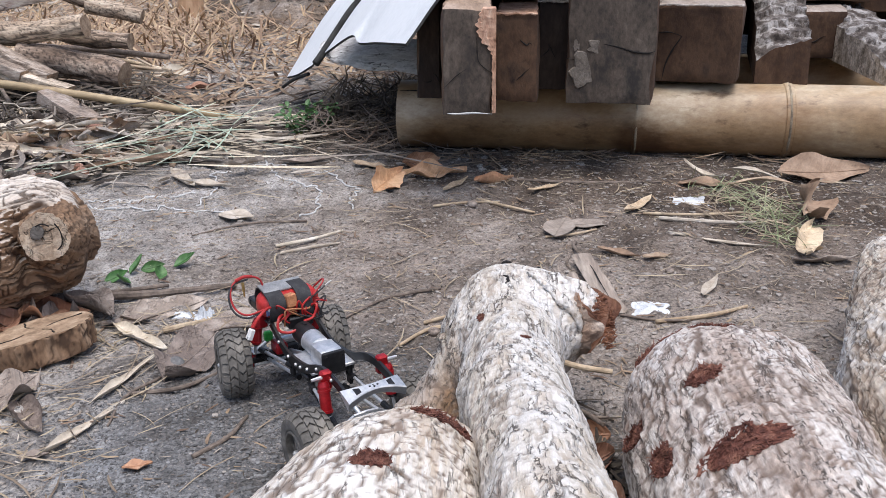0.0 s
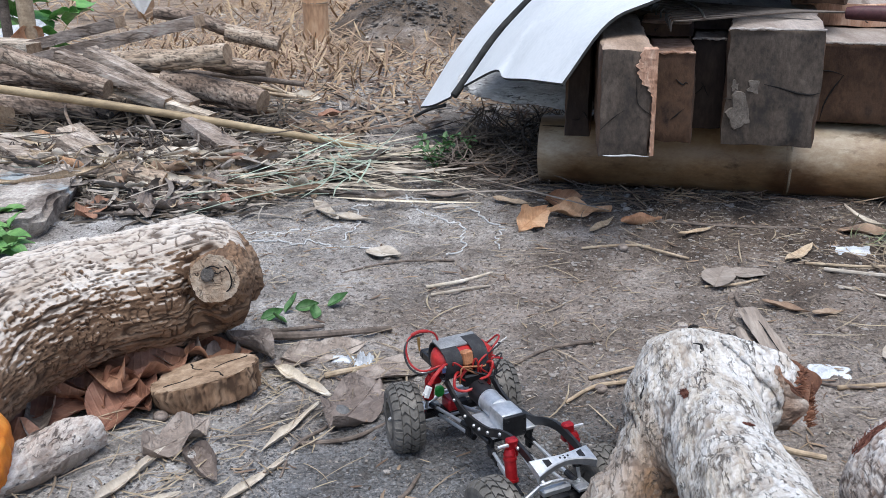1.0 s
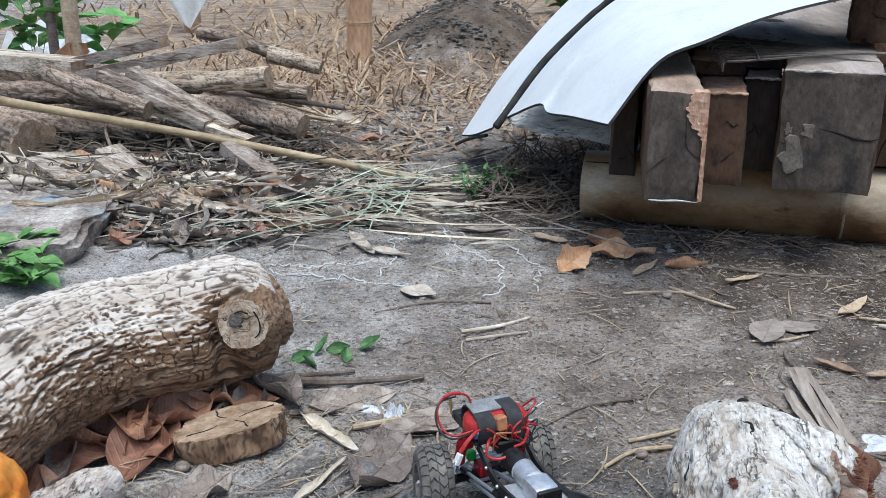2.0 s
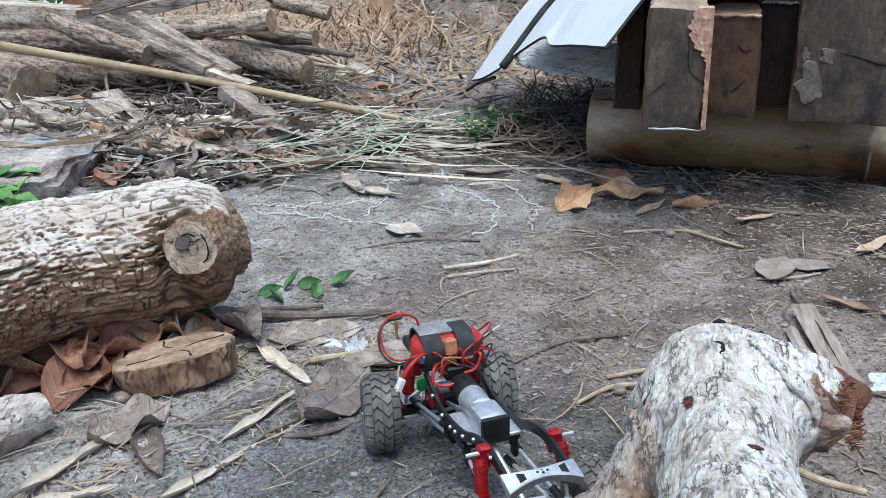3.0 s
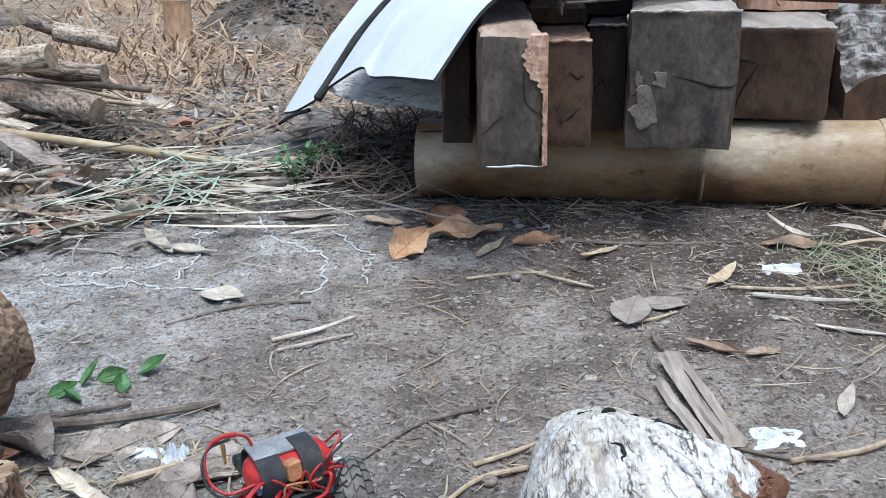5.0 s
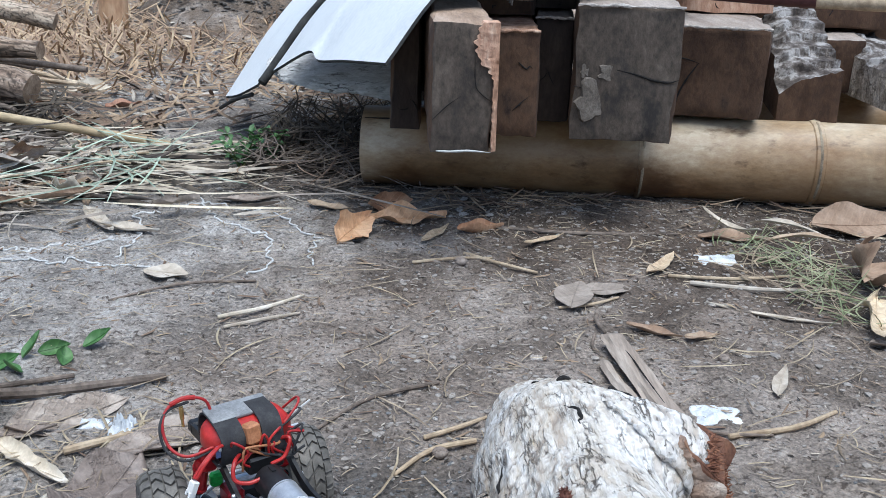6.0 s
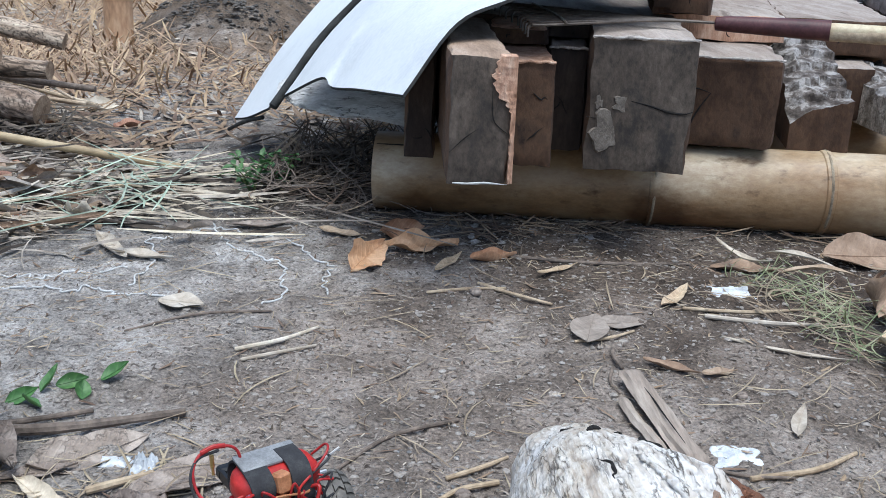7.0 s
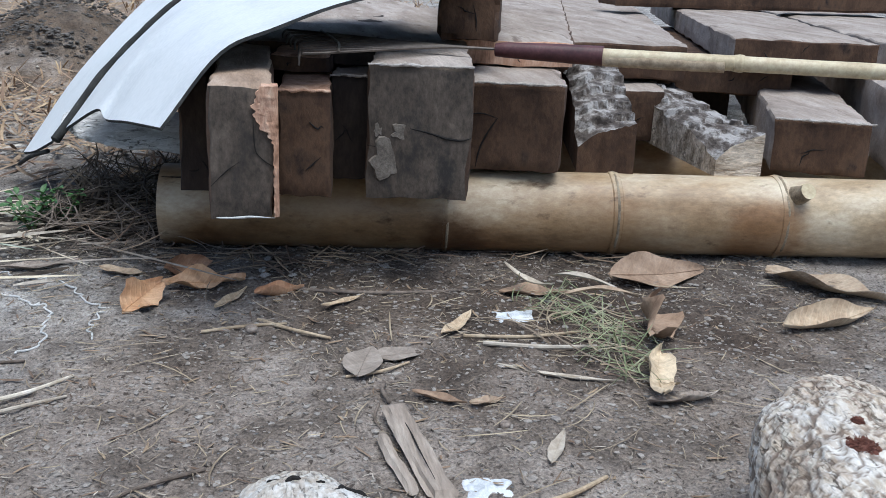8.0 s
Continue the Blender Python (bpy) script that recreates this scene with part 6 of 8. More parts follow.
cpart("plug", lambda bm: (box(bm, (0.0065, 0.0055, 0.010), pose(0.0485, 0.057, 0.098, 25, 0, 10), bevel=0.0008), box(bm, (0.002, 0.0058, 0.004), pose(0.0460, 0.0592, 0.0935, 25, 0, 10), bevel=0.0004), box(bm, (0.002, 0.0058, 0.004), pose(0.0510, 0.0592, 0.0935, 25, 0, 10), bevel=0.0004)), "plug", "white plug")
wire([(0.064, 0.012, 0.104), (0.050, 0.024, 0.106), (0.044, 0.027, 0.096), (0.040, 0.018, 0.092), (0.038, 0.006, 0.094)], "red_wire", 0.0016)
wire([(0.064, -0.012, 0.106), (0.052, -0.022, 0.112), (0.048, -0.016, 0.100), (0.046, -0.004, 0.098)], "red_wrap", 0.0015)
wire([(0.064, -0.024, 0.118), (0.068, -0.038, 0.129), (0.080, -0.043, 0.128), (0.090, -0.036, 0.116)], "red_wire", 0.0010)
wire([(0.064, -0.022, 0.116), (0.064, -0.036, 0.124), (0.074, -0.042, 0.121), (0.088, -0.034, 0.110)], "strap", 0.0010)
for i in range(11):
    rr = random.Random(40 + i)
    y0 = rr.uniform(-0.03, 0.026)
    wire([(0.064, y0, rr.uniform(0.100, 0.120)), (0.056, y0 + rr.uniform(-0.012, 0.012), rr.uniform(0.102, 0.122)), (0.054, y0 + rr.uniform(-0.016, 0.016), rr.uniform(0.096, 0.120)), (0.056, y0 + rr.uniform(-0.012, 0.012), rr.uniform(0.092, 0.100))], rr.choice(["red_wire", "strap", "strap", "copper", "red_wrap"]), 0.0010)
cpart("tie", lambda bm: rod(bm, (0.076, -0.036, 0.116), (0.070, -0.050, 0.128), 0.0012, 0.0008, 6), "plug", "pale cable tie end")

# ---- rake lying on the stack ----
rake = thing("rake", (0.43, 1.955, 0.385), "wire leaf rake with maroon sleeve and bamboo handle on the timbers", "rake")


def rpart(name, rows, mat, label="", **kw):
    bm = bmesh.new()
    limb(bm, [(x - 0.43, y - 1.955, z - 0.385, r) for x, y, z, r in rows], **kw)
    return part(name, bm, M[mat], rake, label)


rpart("sleeve", [(0.46, 1.935, 0.377, 0.011), (0.49, 1.92, 0.378, 0.0135), (0.62, 1.857, 0.378, 0.0165)], "maroon", "maroon plastic sleeve", rings=30, seg=20, rough=0.02, round_ends=(0.2, 0))
sp_ = rpart("split_cane", [(0.618, 1.8575, 0.374, 0.0122), (0.70, 1.8155, 0.3745, 0.0120), (0.79, 1.771, 0.376, 0.0118)], "stick", "split brown cane at the sleeve", rings=30, seg=16, rough=0.05, freq=60, round_ends=(0, 0.2))
hd = rpart("handle", [(0.615, 1.860, 0.378, 0.0125), (0.80, 1.768, 0.380, 0.0125), (0.812, 1.762, 0.380, 0.0145), (0.83, 1.752, 0.380, 0.0125), (1.10, 1.61, 0.383, 0.0125), (1.6, 1.35, 0.386, 0.0125)], "cane", "pale bamboo cane handle", rings=80, seg=16, rough=0.02, round_ends=(0, 0.2))
for i in range(9):
    k = i / 8 - 0.5
    tip = (0.14 - 0.03 * abs(k) - 0.01 * k, 1.985 + 0.38 * k, 0.378 + 0.006 * abs(k))
    rpart("tine", [(0.465, 1.935, 0.378, 0.0022), (0.36, 1.95 + 0.05 * k, 0.380, 0.0022), (tip[0] + 0.03, tip[1], tip[2], 0.0022), (tip[0], tip[1], tip[2] - 0.002, 0.0022), (tip[0] - 0.004, tip[1] - 0.003, tip[2] - 0.018, 0.0018)], "wire", "", rings=30, seg=6, rough=0, round_ends=(0, 0))
rpart("cross_wire", [(0.185, 1.80, 0.384, 0.0022), (0.20, 1.985, 0.380, 0.0022), (0.185, 2.16, 0.384, 0.0022)], "wire", "", rings=16, seg=6, rough=0)


# ---- leaves one by one ----
def leaf(name, at, yaw, length, width, mat, label, curl=0.25, fold=0.35, pitch=0, roll=0, seed=0, lift=0.0, group="fallen leaves", n=16, taper=1.0, wave=0.06, torn=0.15):
    bm = bmesh.new()
    leaf_mesh(bm, length, width, curl, fold, seed=seed, n=n, taper=taper, wave=wave, torn=torn)
    lo = min((pose(0, 0, 0, roll, pitch, 0) @ v.co).z for v in bm.verts)
    ob = part(name, bm, M[mat], None, label, 60)
    ob.matrix_basis = pose(at[0], at[1], gz(*at) - lo + 0.0015 + lift, roll, pitch, yaw)
    return tagged(ob, label, "leaf", group)


BR, TA, ORG = "leaf_brown", "leaf_tan", "leaf_orange"
for i, (at, yaw, ln, wd, mat, lab, kw) in enumerate((
        ((-0.112, 1.775), 62, 0.105, 0.062, ORG, "orange-brown dry leaf propped by the bamboo", dict(roll=38, curl=0.2, fold=0.55, pitch=-10, wave=0.12, torn=0.3)),
        ((-0.055, 1.945), 20, 0.085, 0.048, ORG, "orange-brown curled dry leaf by the bamboo", dict(roll=60, curl=0.35, fold=0.7, wave=0.12)),
        ((-0.025, 1.868), 8, 0.135, 0.05, ORG, "brown dry leaf beside the bamboo", dict(roll=26, curl=0.25, fold=0.6, wave=0.18, torn=0.3)),
        ((0.020, 1.785), 60, 0.10, 0.022, TA, "narrow tan dry leaf on the dirt", {}),
        ((0.095, 1.81), 15, 0.085, 0.045, ORG, "small curled orange leaf on the dirt", dict(fold=1.0, curl=0.5)),
        ((0.190, 1.747), 30, 0.085, 0.016, TA, "narrow pale bamboo leaf on the dirt", {}),
        ((-0.16, 1.94), -30, 0.09, 0.03, TA, "pale dry leaf beside the bamboo end", {}),
        ((-0.30, 1.98), 15, 0.13, 0.03, BR, "thin brown leaf beside the weed", {}),
        ((0.505, 1.775), -8, 0.115, 0.05, "leaf_tan_brown", "orange-brown leaf by the grass tuft", dict(curl=0.1)),
        ((0.742, 1.832), 10, 0.19, 0.085, "leaf_tan_brown", "large brown ribbed leaf against the bamboo", dict(roll=28, curl=0.15, torn=0.05)),
        ((1.010, 1.735), -52, 0.22, 0.115, TA, "large tan ribbed leaf on the dirt", dict(roll=-10, curl=0.15)),
        ((0.93, 1.60), 12, 0.20, 0.075, TA, "tan curled leaf on the dirt", dict(roll=15, curl=0.3, fold=0.8)),
        ((0.628, 1.60), 70, 0.15, 0.09, "leaf_tan_brown", "curled tan-brown leaf standing in the grass", dict(roll=48, curl=0.35, fold=0.8, wave=0.2, torn=0.35)),
        ((0.490, 1.765), -66, 0.13, 0.016, "leaf_pale", "pale grass strip bent over the tuft", dict(curl=0.5, fold=0.5, lift=0.025, torn=0.3)),
        ((0.575, 1.735), -40, 0.14, 0.018, "leaf_pale", "pale dry strip across the grass tuft", dict(curl=-0.35, fold=0.5, lift=0.03, torn=0.3)),
        ((0.585, 1.68), -12, 0.12, 0.018, TA, "pale dry strip across the grass tuft", dict(curl=-0.3, fold=0.5, lift=0.03, torn=0.3)),
        ((0.445, 1.455), -28, 0.17, 0.011, "leaf_pale", "long pale dry grass blade on the dirt", dict(curl=0.15, fold=0.5)),
        ((0.575, 1.43), 70, 0.16, 0.05, TA, "pale torn leaf at the grass edge", dict(roll=25, wave=0.2, torn=0.5)),
        ((0.585, 1.37), 8, 0.11, 0.04, BR, "reddish-brown leaf near the grass", dict(roll=-20)),
        ((0.196, 1.512), 70, 0.098, 0.054, "leaf_grey", "flat tan oval leaf pressed in the dirt", dict(curl=0.05, fold=0.15, wave=0.02, lift=0.006, torn=0.02)),
        ((0.245, 1.545), 10, 0.075, 0.045, "leaf_grey", "flat pale leaf pressed in the dirt", dict(curl=0.05, fold=0.15, wave=0.02, lift=0.005, torn=0.02)),
        ((-0.367, 1.597), -15, 0.068, 0.052, "leaf_pale", "round cream leaf on the grey dirt", dict(curl=0.06, fold=0.15, wave=0.02, lift=0.005, torn=0.02)),
        ((0.345, 1.635), 55, 0.11, 0.024, TA, "narrow tan leaf lying on dark dirt", {}),
        ((0.386, 1.268), 62, 0.085, 0.018, "leaf_pale", "narrow pale bamboo leaf on the dirt", {}),
        ((0.276, 1.406), -35, 0.075, 0.02, "leaf_tan_brown", "tan wood chip on the dirt", dict(fold=0.6)),
        ((0.335, 1.395), 8, 0.05, 0.02, TA, "small tan chip on the dirt", {}),
        ((-0.381, 1.209), 30, 0.125, 0.06, BR, "greyish-brown curled leaf on the dirt", dict(roll=12)),
        ((-0.418, 1.168), 20, 0.075, 0.026, BR, "small brown curled leaf on the dirt", {}),
        ((-0.265, 1.150), 25, 0.13, 0.06, BR, "pale brown flat leaf on the dirt", dict(curl=0.1)),
        ((-0.305, 1.060), 75, 0.13, 0.085, BR, "crumpled greyish-brown leaf on the dirt", dict(wave=0.16, curl=0.15)),
        ((-0.387, 1.115), -38, 0.125, 0.026, "leaf_pale", "pale dry strip leaf on the dirt", dict(curl=0.15, wave=0.12, torn=0.5, fold=0.7)),
        ((-0.37, 1.00), 75, 0.125, 0.015, "leaf_pale", "cream bamboo sheath on the dirt", dict(wave=0.12, torn=0.5, curl=0.1, fold=0.7)),
        ((-0.379, 0.892), 66, 0.125, 0.015, "leaf_pale", "cream bamboo sheath on the dirt", dict(wave=0.12, torn=0.5, curl=0.1, fold=0.7)),
        ((-0.515, 0.876), 75, 0.125, 0.019, "leaf_pale", "split cream bamboo sheath on the dirt", dict(wave=0.12, torn=0.5, curl=0.1, fold=0.7)),
        ((-0.483, 0.832), 32, 0.085, 0.016, "leaf_pale", "cream bamboo sheath on the dirt", dict(wave=0.12, torn=0.5, fold=0.7)),
        ((-0.490, 0.955), 60, 0.10, 0.06, BR, "crumpled brown leaf beside the straw", dict(wave=0.18)),
        ((-0.445, 0.912), -50, 0.085, 0.05, BR, "folded reddish-brown leaf on the dirt", dict(fold=0.9)),
        ((-0.408, 0.835), 15, 0.03, 0.016, BR, "small brown leaf on the ash", {}),
        ((-0.295, 0.815), 20, 0.030, 0.018, ORG, "yellow-brown leaf on the dark ash", {}),
        ((-0.585, 1.035), 84, 0.135, 0.092, "leaf_red", "large reddish-brown leaf leaning on the leaf pile", dict(pitch=-9, curl=0.12, fold=0.45, wave=0.04, torn=0.05)),
        ((-0.67, 1.01), 60, 0.18, 0.10, "leaf_red", "large reddish-brown leaf under the bent log", dict(roll=25, curl=0.3, fold=0.6)),
        ((-0.60, 1.13), 20, 0.17, 0.09, "leaf_red", "curled reddish-brown leaf under the bent log", dict(roll=-30, curl=0.4, fold=0.8)),
        ((-0.545, 1.165), 5, 0.16, 0.08, "leaf_red", "curled reddish-brown leaf under the bent log", dict(roll=40, curl=0.4, fold=0.9)),
        ((-0.50, 1.185), 40, 0.12, 0.06, BR, "folded brown leaf under the log end", dict(roll=35, fold=0.8)),
        ((-0.64, 1.08), -40, 0.15, 0.09, "leaf_red", "crumpled reddish-brown leaf under the bent log", dict(wave=0.2, fold=0.5, lift=0.02)),
        ((-0.575, 1.09), 50, 0.13, 0.08, "leaf_red", "crumpled reddish-brown leaf beside the disc", dict(wave=0.2, fold=0.5, lift=0.015)),
        ((-0.655, 0.915), 20, 0.13, 0.07, "leaf_red", "crumpled brown leaf beside the bent log", dict(wave=0.16, fold=0.5)),
        ((-0.60, 0.89), 65, 0.14, 0.05, BR, "folded pale brown leaf beside the bent log", dict(fold=0.9)),
        ((-0.525, 1.835), -55, 0.15, 0.035, "leaf_pale", "white curled dry leaf under the cut grass", dict(fold=0.6)),
        ((-0.47, 1.79), -20, 0.12, 0.03, "leaf_pale", "white shredded dry leaf under the cut grass", dict(fold=0.5)),
        ((-0.862, 2.95), 20, 0.13, 0.08, "leaf_pale", "pale curled leaf at the foot of the pile", dict(fold=0.7, roll=20)),
        ((-0.93, 2.78), 40, 0.12, 0.08, "leaf_red", "red-brown leaf at the foot of the pile", dict(fold=0.5)),
        ((-0.72, 2.75), 40, 0.10, 0.06, "leaf_red", "red-brown leaf at the end of the pole", dict(fold=0.5)),
        ((-1.03, 2.12), -8, 0.22, 0.05, ORG, "long orange-brown leaf in the trash heap", dict(fold=0.5, lift=0.02)),
        ((-0.86, 2.05), 12, 0.24, 0.04, TA, "long tan leaf in the trash heap", dict(fold=0.4, lift=0.02)),
        ((-1.30, 2.2), -35, 0.22, 0.07, ORG, "orange-brown leaf leaning in the trash heap", dict(fold=0.5, roll=30, lift=0.04)),
        ((-0.87, 1.815), 20, 0.11, 0.09, BR, "grey-brown ragged leaf at the edge of the heap", dict(wave=0.2, torn=0.6)),
        ((-1.00, 1.805), 70, 0.11, 0.055, "leaf_red", "crumpled red-brown leaf beside the stone", dict(wave=0.2, fold=0.3, roll=15, torn=0.5)),
        ((-1.15, 1.99), 150, 0.13, 0.04, ORG, "orange-tan leaf standing beside the stone", dict(fold=0.6, roll=55, lift=0.045)),
        ((-1.06, 2.03), -42, 0.15, 0.034, "leaf_pale", "pale folded leaf leaning in the trash heap", dict(fold=0.6, roll=40, lift=0.06)),
        ((-0.80, 1.99), 8, 0.20, 0.045, TA, "long tan leaf in the trash heap", dict(fold=0.4, lift=0.015)))):
    leaf("dry_leaf", at, yaw, ln, wd, mat, lab, seed=100 + i, **kw)


rl = random.Random(5)
for i in range(12):
    u = i / 11
    x, y = -0.50 - 0.20 * u + rl.uniform(-0.02, 0.02), 1.185 - 0.19 * u + rl.uniform(-0.03, 0.02)
    leaf("dry_leaf", (x, y), rl.uniform(0, 180), rl.uniform(0.08, 0.15), rl.uniform(0.05, 0.085), rl.choice(["leaf_red", "leaf_red", BR]), "crumpled brown leaf packed under the bent log", curl=rl.uniform(0.1, 0.5), fold=rl.uniform(0.3, 0.9), roll=rl.uniform(-35, 35), seed=500 + i, wave=0.14, lift=rl.uniform(0.0, 0.012))

for i in range(230):
    x, y = rl.gauss(-0.95, 0.26), rl.gauss(2.09, 0.11)
    if x > -0.4 or y < 1.85:
        continue
    long_ = i % 2 == 0
    leaf("dry_leaf", (x, y), rl.gauss(-4, 24) if long_ else rl.uniform(0, 180), rl.uniform(0.12, 0.32) if long_ else rl.uniform(0.04, 0.10), rl.uniform(0.012, 0.028) if long_ else rl.uniform(0.02, 0.045), rl.choice([TA, "leaf_pale", "leaf_pale", "leaf_grey", "leaf_grey", "leaf_pale", BR, BR, "leaf_dark", "leaf_dark", "leaf_tan_brown"]), "dry curled leaf in the trash heap", curl=rl.uniform(0.05, 0.5), fold=rl.uniform(0.3, 1.1), roll=rl.uniform(-50, 50), pitch=rl.uniform(-5, 5), seed=600 + i, wave=0.2, torn=0.5, n=10, lift=(max(0.0, min(0.25, -0.75 - x)) * 0.22) * rl.random() + rl.uniform(0.0, 0.016), group="leaves in the trash heap")

for i in range(46):
    x, y = rl.uniform(-1.02, -0.70), rl.gauss(1.885, 0.055)
    leaf("dry_leaf", (x, y), rl.gauss(0, 50), rl.uniform(0.04, 0.12), rl.uniform(0.014, 0.04), rl.choice([BR, BR, "leaf_dark", "leaf_dark", "leaf_grey", "leaf_red", "leaf_tan_brown", TA]), "dry leaf at the edge of the trash heap", curl=rl.uniform(0.05, 0.4), fold=rl.uniform(0.2, 0.8), roll=rl.uniform(-30, 30), seed=1000 + i, wave=0.2, torn=0.5, n=10, lift=rl.uniform(0.0, 0.012), group="leaves in the trash heap")

# ---- sticks, twigs, twine ----
def stick(name, rows, mat, label, category="stick", group="", on_ground=True, **kw):
    bm = bmesh.new()
    limb(bm, [(x, y, z + (gz(x, y) if on_ground else 0), r) for x, y, z, r in rows], **{**dict(rings=30, seg=10, rough=0.12, freq=40, round_ends=(0.3, 0.3)), **kw})
    return tagged(part(name, bm, M[mat]), label, category, group)


stick("pole", [(-0.508, 2.29, 0.024, 0.008), (-0.763, 2.275, 0.070, 0.009), (-0.972, 2.265, 0.106, 0.0098), (-1.2, 2.255, 0.142, 0.0105), (-1.445, 2.245, 0.179, 0.011), (-1.7, 2.23, 0.22, 0.015)], "cane_pole", "long pale pole leaning across the firewood", "pole", on_ground=False, rings=60, seg=14, rough=0.06)
for a, b, r, m_, lab in (
        ((0.168, 1.478), (0.256, 1.516), 0.0022, "stick", "thin pale twig over the oval leaf"),
        ((0.286, 1.152), (0.42, 1.205), 0.0032, "stick", "pale curved straw stalk on the dirt"),
        ((0.24, 1.18), (0.33, 1.15), 0.002, "twig", "thin dark twig on the dirt"),
        ((0.0, 1.27), (-0.13, 1.17), 0.0025, "twig", "thin brown twig beside the toy car"),
        ((-0.352, 0.966), (-0.255, 1.025), 0.0028, "twig", "dark twig on the ash"),
        ((-0.245, 0.836), (-0.205, 0.913), 0.0026, "twig", "dark twig on the ash"),
        ((0.03, 1.14), (-0.05, 1.095), 0.0028, "stick", "pale stalk at the forked log"),
        ((-0.02, 1.155), (0.045, 1.19), 0.0025, "stick", "pale straw stalk at the forked log"),
        ((0.35, 1.605), (0.53, 1.60), 0.0028, "stick", "pale straw stalk by the grass"),
        ((0.37, 1.565), (0.53, 1.545), 0.0035, "leaf_pale", "pale dry blade by the grass"),
        ((0.06, 1.70), (0.16, 1.615), 0.0028, "stick", "pale twig by the dry leaves"),
        ((-0.02, 1.66), (0.10, 1.68), 0.0025, "stick", "pale twig on the dirt"),
        ((0.10, 1.83), (0.42, 1.80), 0.003, "twig", "long brown twig by the bamboo"),
        ((-0.24, 1.58), (-0.42, 1.50), 0.002, "twig", "thin dark twig on grey dirt"),
        ((-0.27, 1.45), (-0.17, 1.52), 0.003, "leaf_pale", "pale straw on grey dirt"),
        ((-0.26, 1.43), (-0.17, 1.47), 0.0025, "leaf_pale", "pale straw on grey dirt"),
        ((-0.56, 1.24), (-0.30, 1.285), 0.006, "twig", "brown stick from under the log"),
        ((-0.62, 1.25), (-0.40, 1.29), 0.004, "twig", "thin brown stick from under the log"),
        ((-0.36, 1.13), (-0.305, 1.16), 0.004, "stick", "pale stem of the white tuft"),
        ((-0.33, 1.01), (-0.355, 0.90), 0.002, "twig", "thin brown twig on the ash"),
        ((0.20, 1.40), (0.195, 1.335), 0.002, "twig", "thin dark twig on the dirt"),
        ((0.215, 1.46), (0.213, 1.40), 0.003, "twig", "short brown stalk on the dirt")):
    mid = ((a[0] + b[0]) / 2 + 0.1 * (b[1] - a[1]), (a[1] + b[1]) / 2 - 0.1 * (b[0] - a[0]))
    stick("twig", [(*a, r, r), (*mid, r * 1.6, r), (*b, r, r * 0.7)], m_, lab, "twig", "twigs on the dirt", seg=8)

ru = random.Random(17)
for i in range(46):
    x, y = ru.uniform(-1.40, -0.72), ru.uniform(2.02, 2.24)
    leaf("dry_leaf", (x, y), ru.uniform(-60, 60), ru.uniform(0.07, 0.17), ru.uniform(0.028, 0.055), ru.choice(["leaf_pale", TA, "leaf_grey", BR, "leaf_tan_brown", "leaf_dark", "leaf_red"]), "curled dry leaf standing in the trash heap", curl=ru.uniform(0.2, 0.6), fold=ru.uniform(0.5, 1.2), roll=ru.choice((-1, 1)) * ru.uniform(45, 80), pitch=ru.uniform(-22, 22), seed=900 + i, wave=0.2, torn=0.4, n=12, lift=ru.uniform(0.0, 0.02), group="leaves in the trash heap")
for i in range(9):
    x, y, a = ru.uniform(-1.35, -0.80), ru.uniform(2.08, 2.22), ru.gauss(-15, 30)
    bm = bmesh.new()
    timber(bm, (ru.uniform(0.10, 0.2), ru.uniform(0.025, 0.045), ru.uniform(0.012, 0.022)), pose(x, y, gz(x, y) + ru.uniform(0.025, 0.055), ru.uniform(-25, 25), ru.uniform(-18, 18), a), 80 + i, rough=0.005, cuts=(14, 5, 3), chip=0.010)
    tagged(part("broken_board", bm, M["fire_plank"], None, "", 40), "broken grey board end in the trash heap", "board", "boards in the heap")
rv = random.Random(91)
for i in range(90):
    x, y = rv.gauss(-0.98, 0.24), rv.gauss(2.12, 0.10)
    if x > -0.45 or y < 1.9:
        continue
    a, ln, lift_ = rv.uniform(0, 6.28) if i % 3 else rv.gauss(0, 0.4), rv.uniform(0.05, 0.20), rv.uniform(0.006, 0.022) + max(0.0, min(0.25, -0.75 - x)) * 0.2
    rows, dx, dy = [], math.cos(a), math.sin(a)
    for k in range(6):
        u = k / 5 - 0.5
        rows.append((x + dx * u * ln + rv.uniform(-0.012, 0.012), y + dy * u * ln + rv.uniform(-0.012, 0.012), lift_ + rv.uniform(-0.012, 0.025), rv.uniform(0.0011, 0.0026)))
    stick("dry_vine", rows, rv.choice(["stick", "leaf_pale", "twig", "leaf_dark", "leaf_grey", "leaf_dark"]), "thin curled dry vine in the trash heap", "vine", "vines in the heap", rings=26, seg=6)
stick("root_twig", [(0.108, 0.815, 0.128, 0.0035), (0.125, 0.805, 0.126, 0.003), (0.142, 0.79, 0.128, 0.003), (0.168, 0.785, 0.126, 0.0026)], "stick", "pale root twig between the logs", "twig", on_ground=False)
for a, b, r in (((0.135, 0.90, 0.01), (0.165, 0.80, 0.06), 0.003), ((0.15, 0.88, 0.02), (0.14, 0.76, 0.03), 0.0025), ((0.12, 0.84, 0.015), (0.175, 0.83, 0.05), 0.002)):
    stick("twig", [(*a, r), ((a[0] + b[0]) / 2, (a[1] + b[1]) / 2, (a[2] + b[2]) / 2 + 0.012, r), (*b, r * 0.7)], "twig", "dark twig in the gap between the logs", "twig", "twigs between the logs")
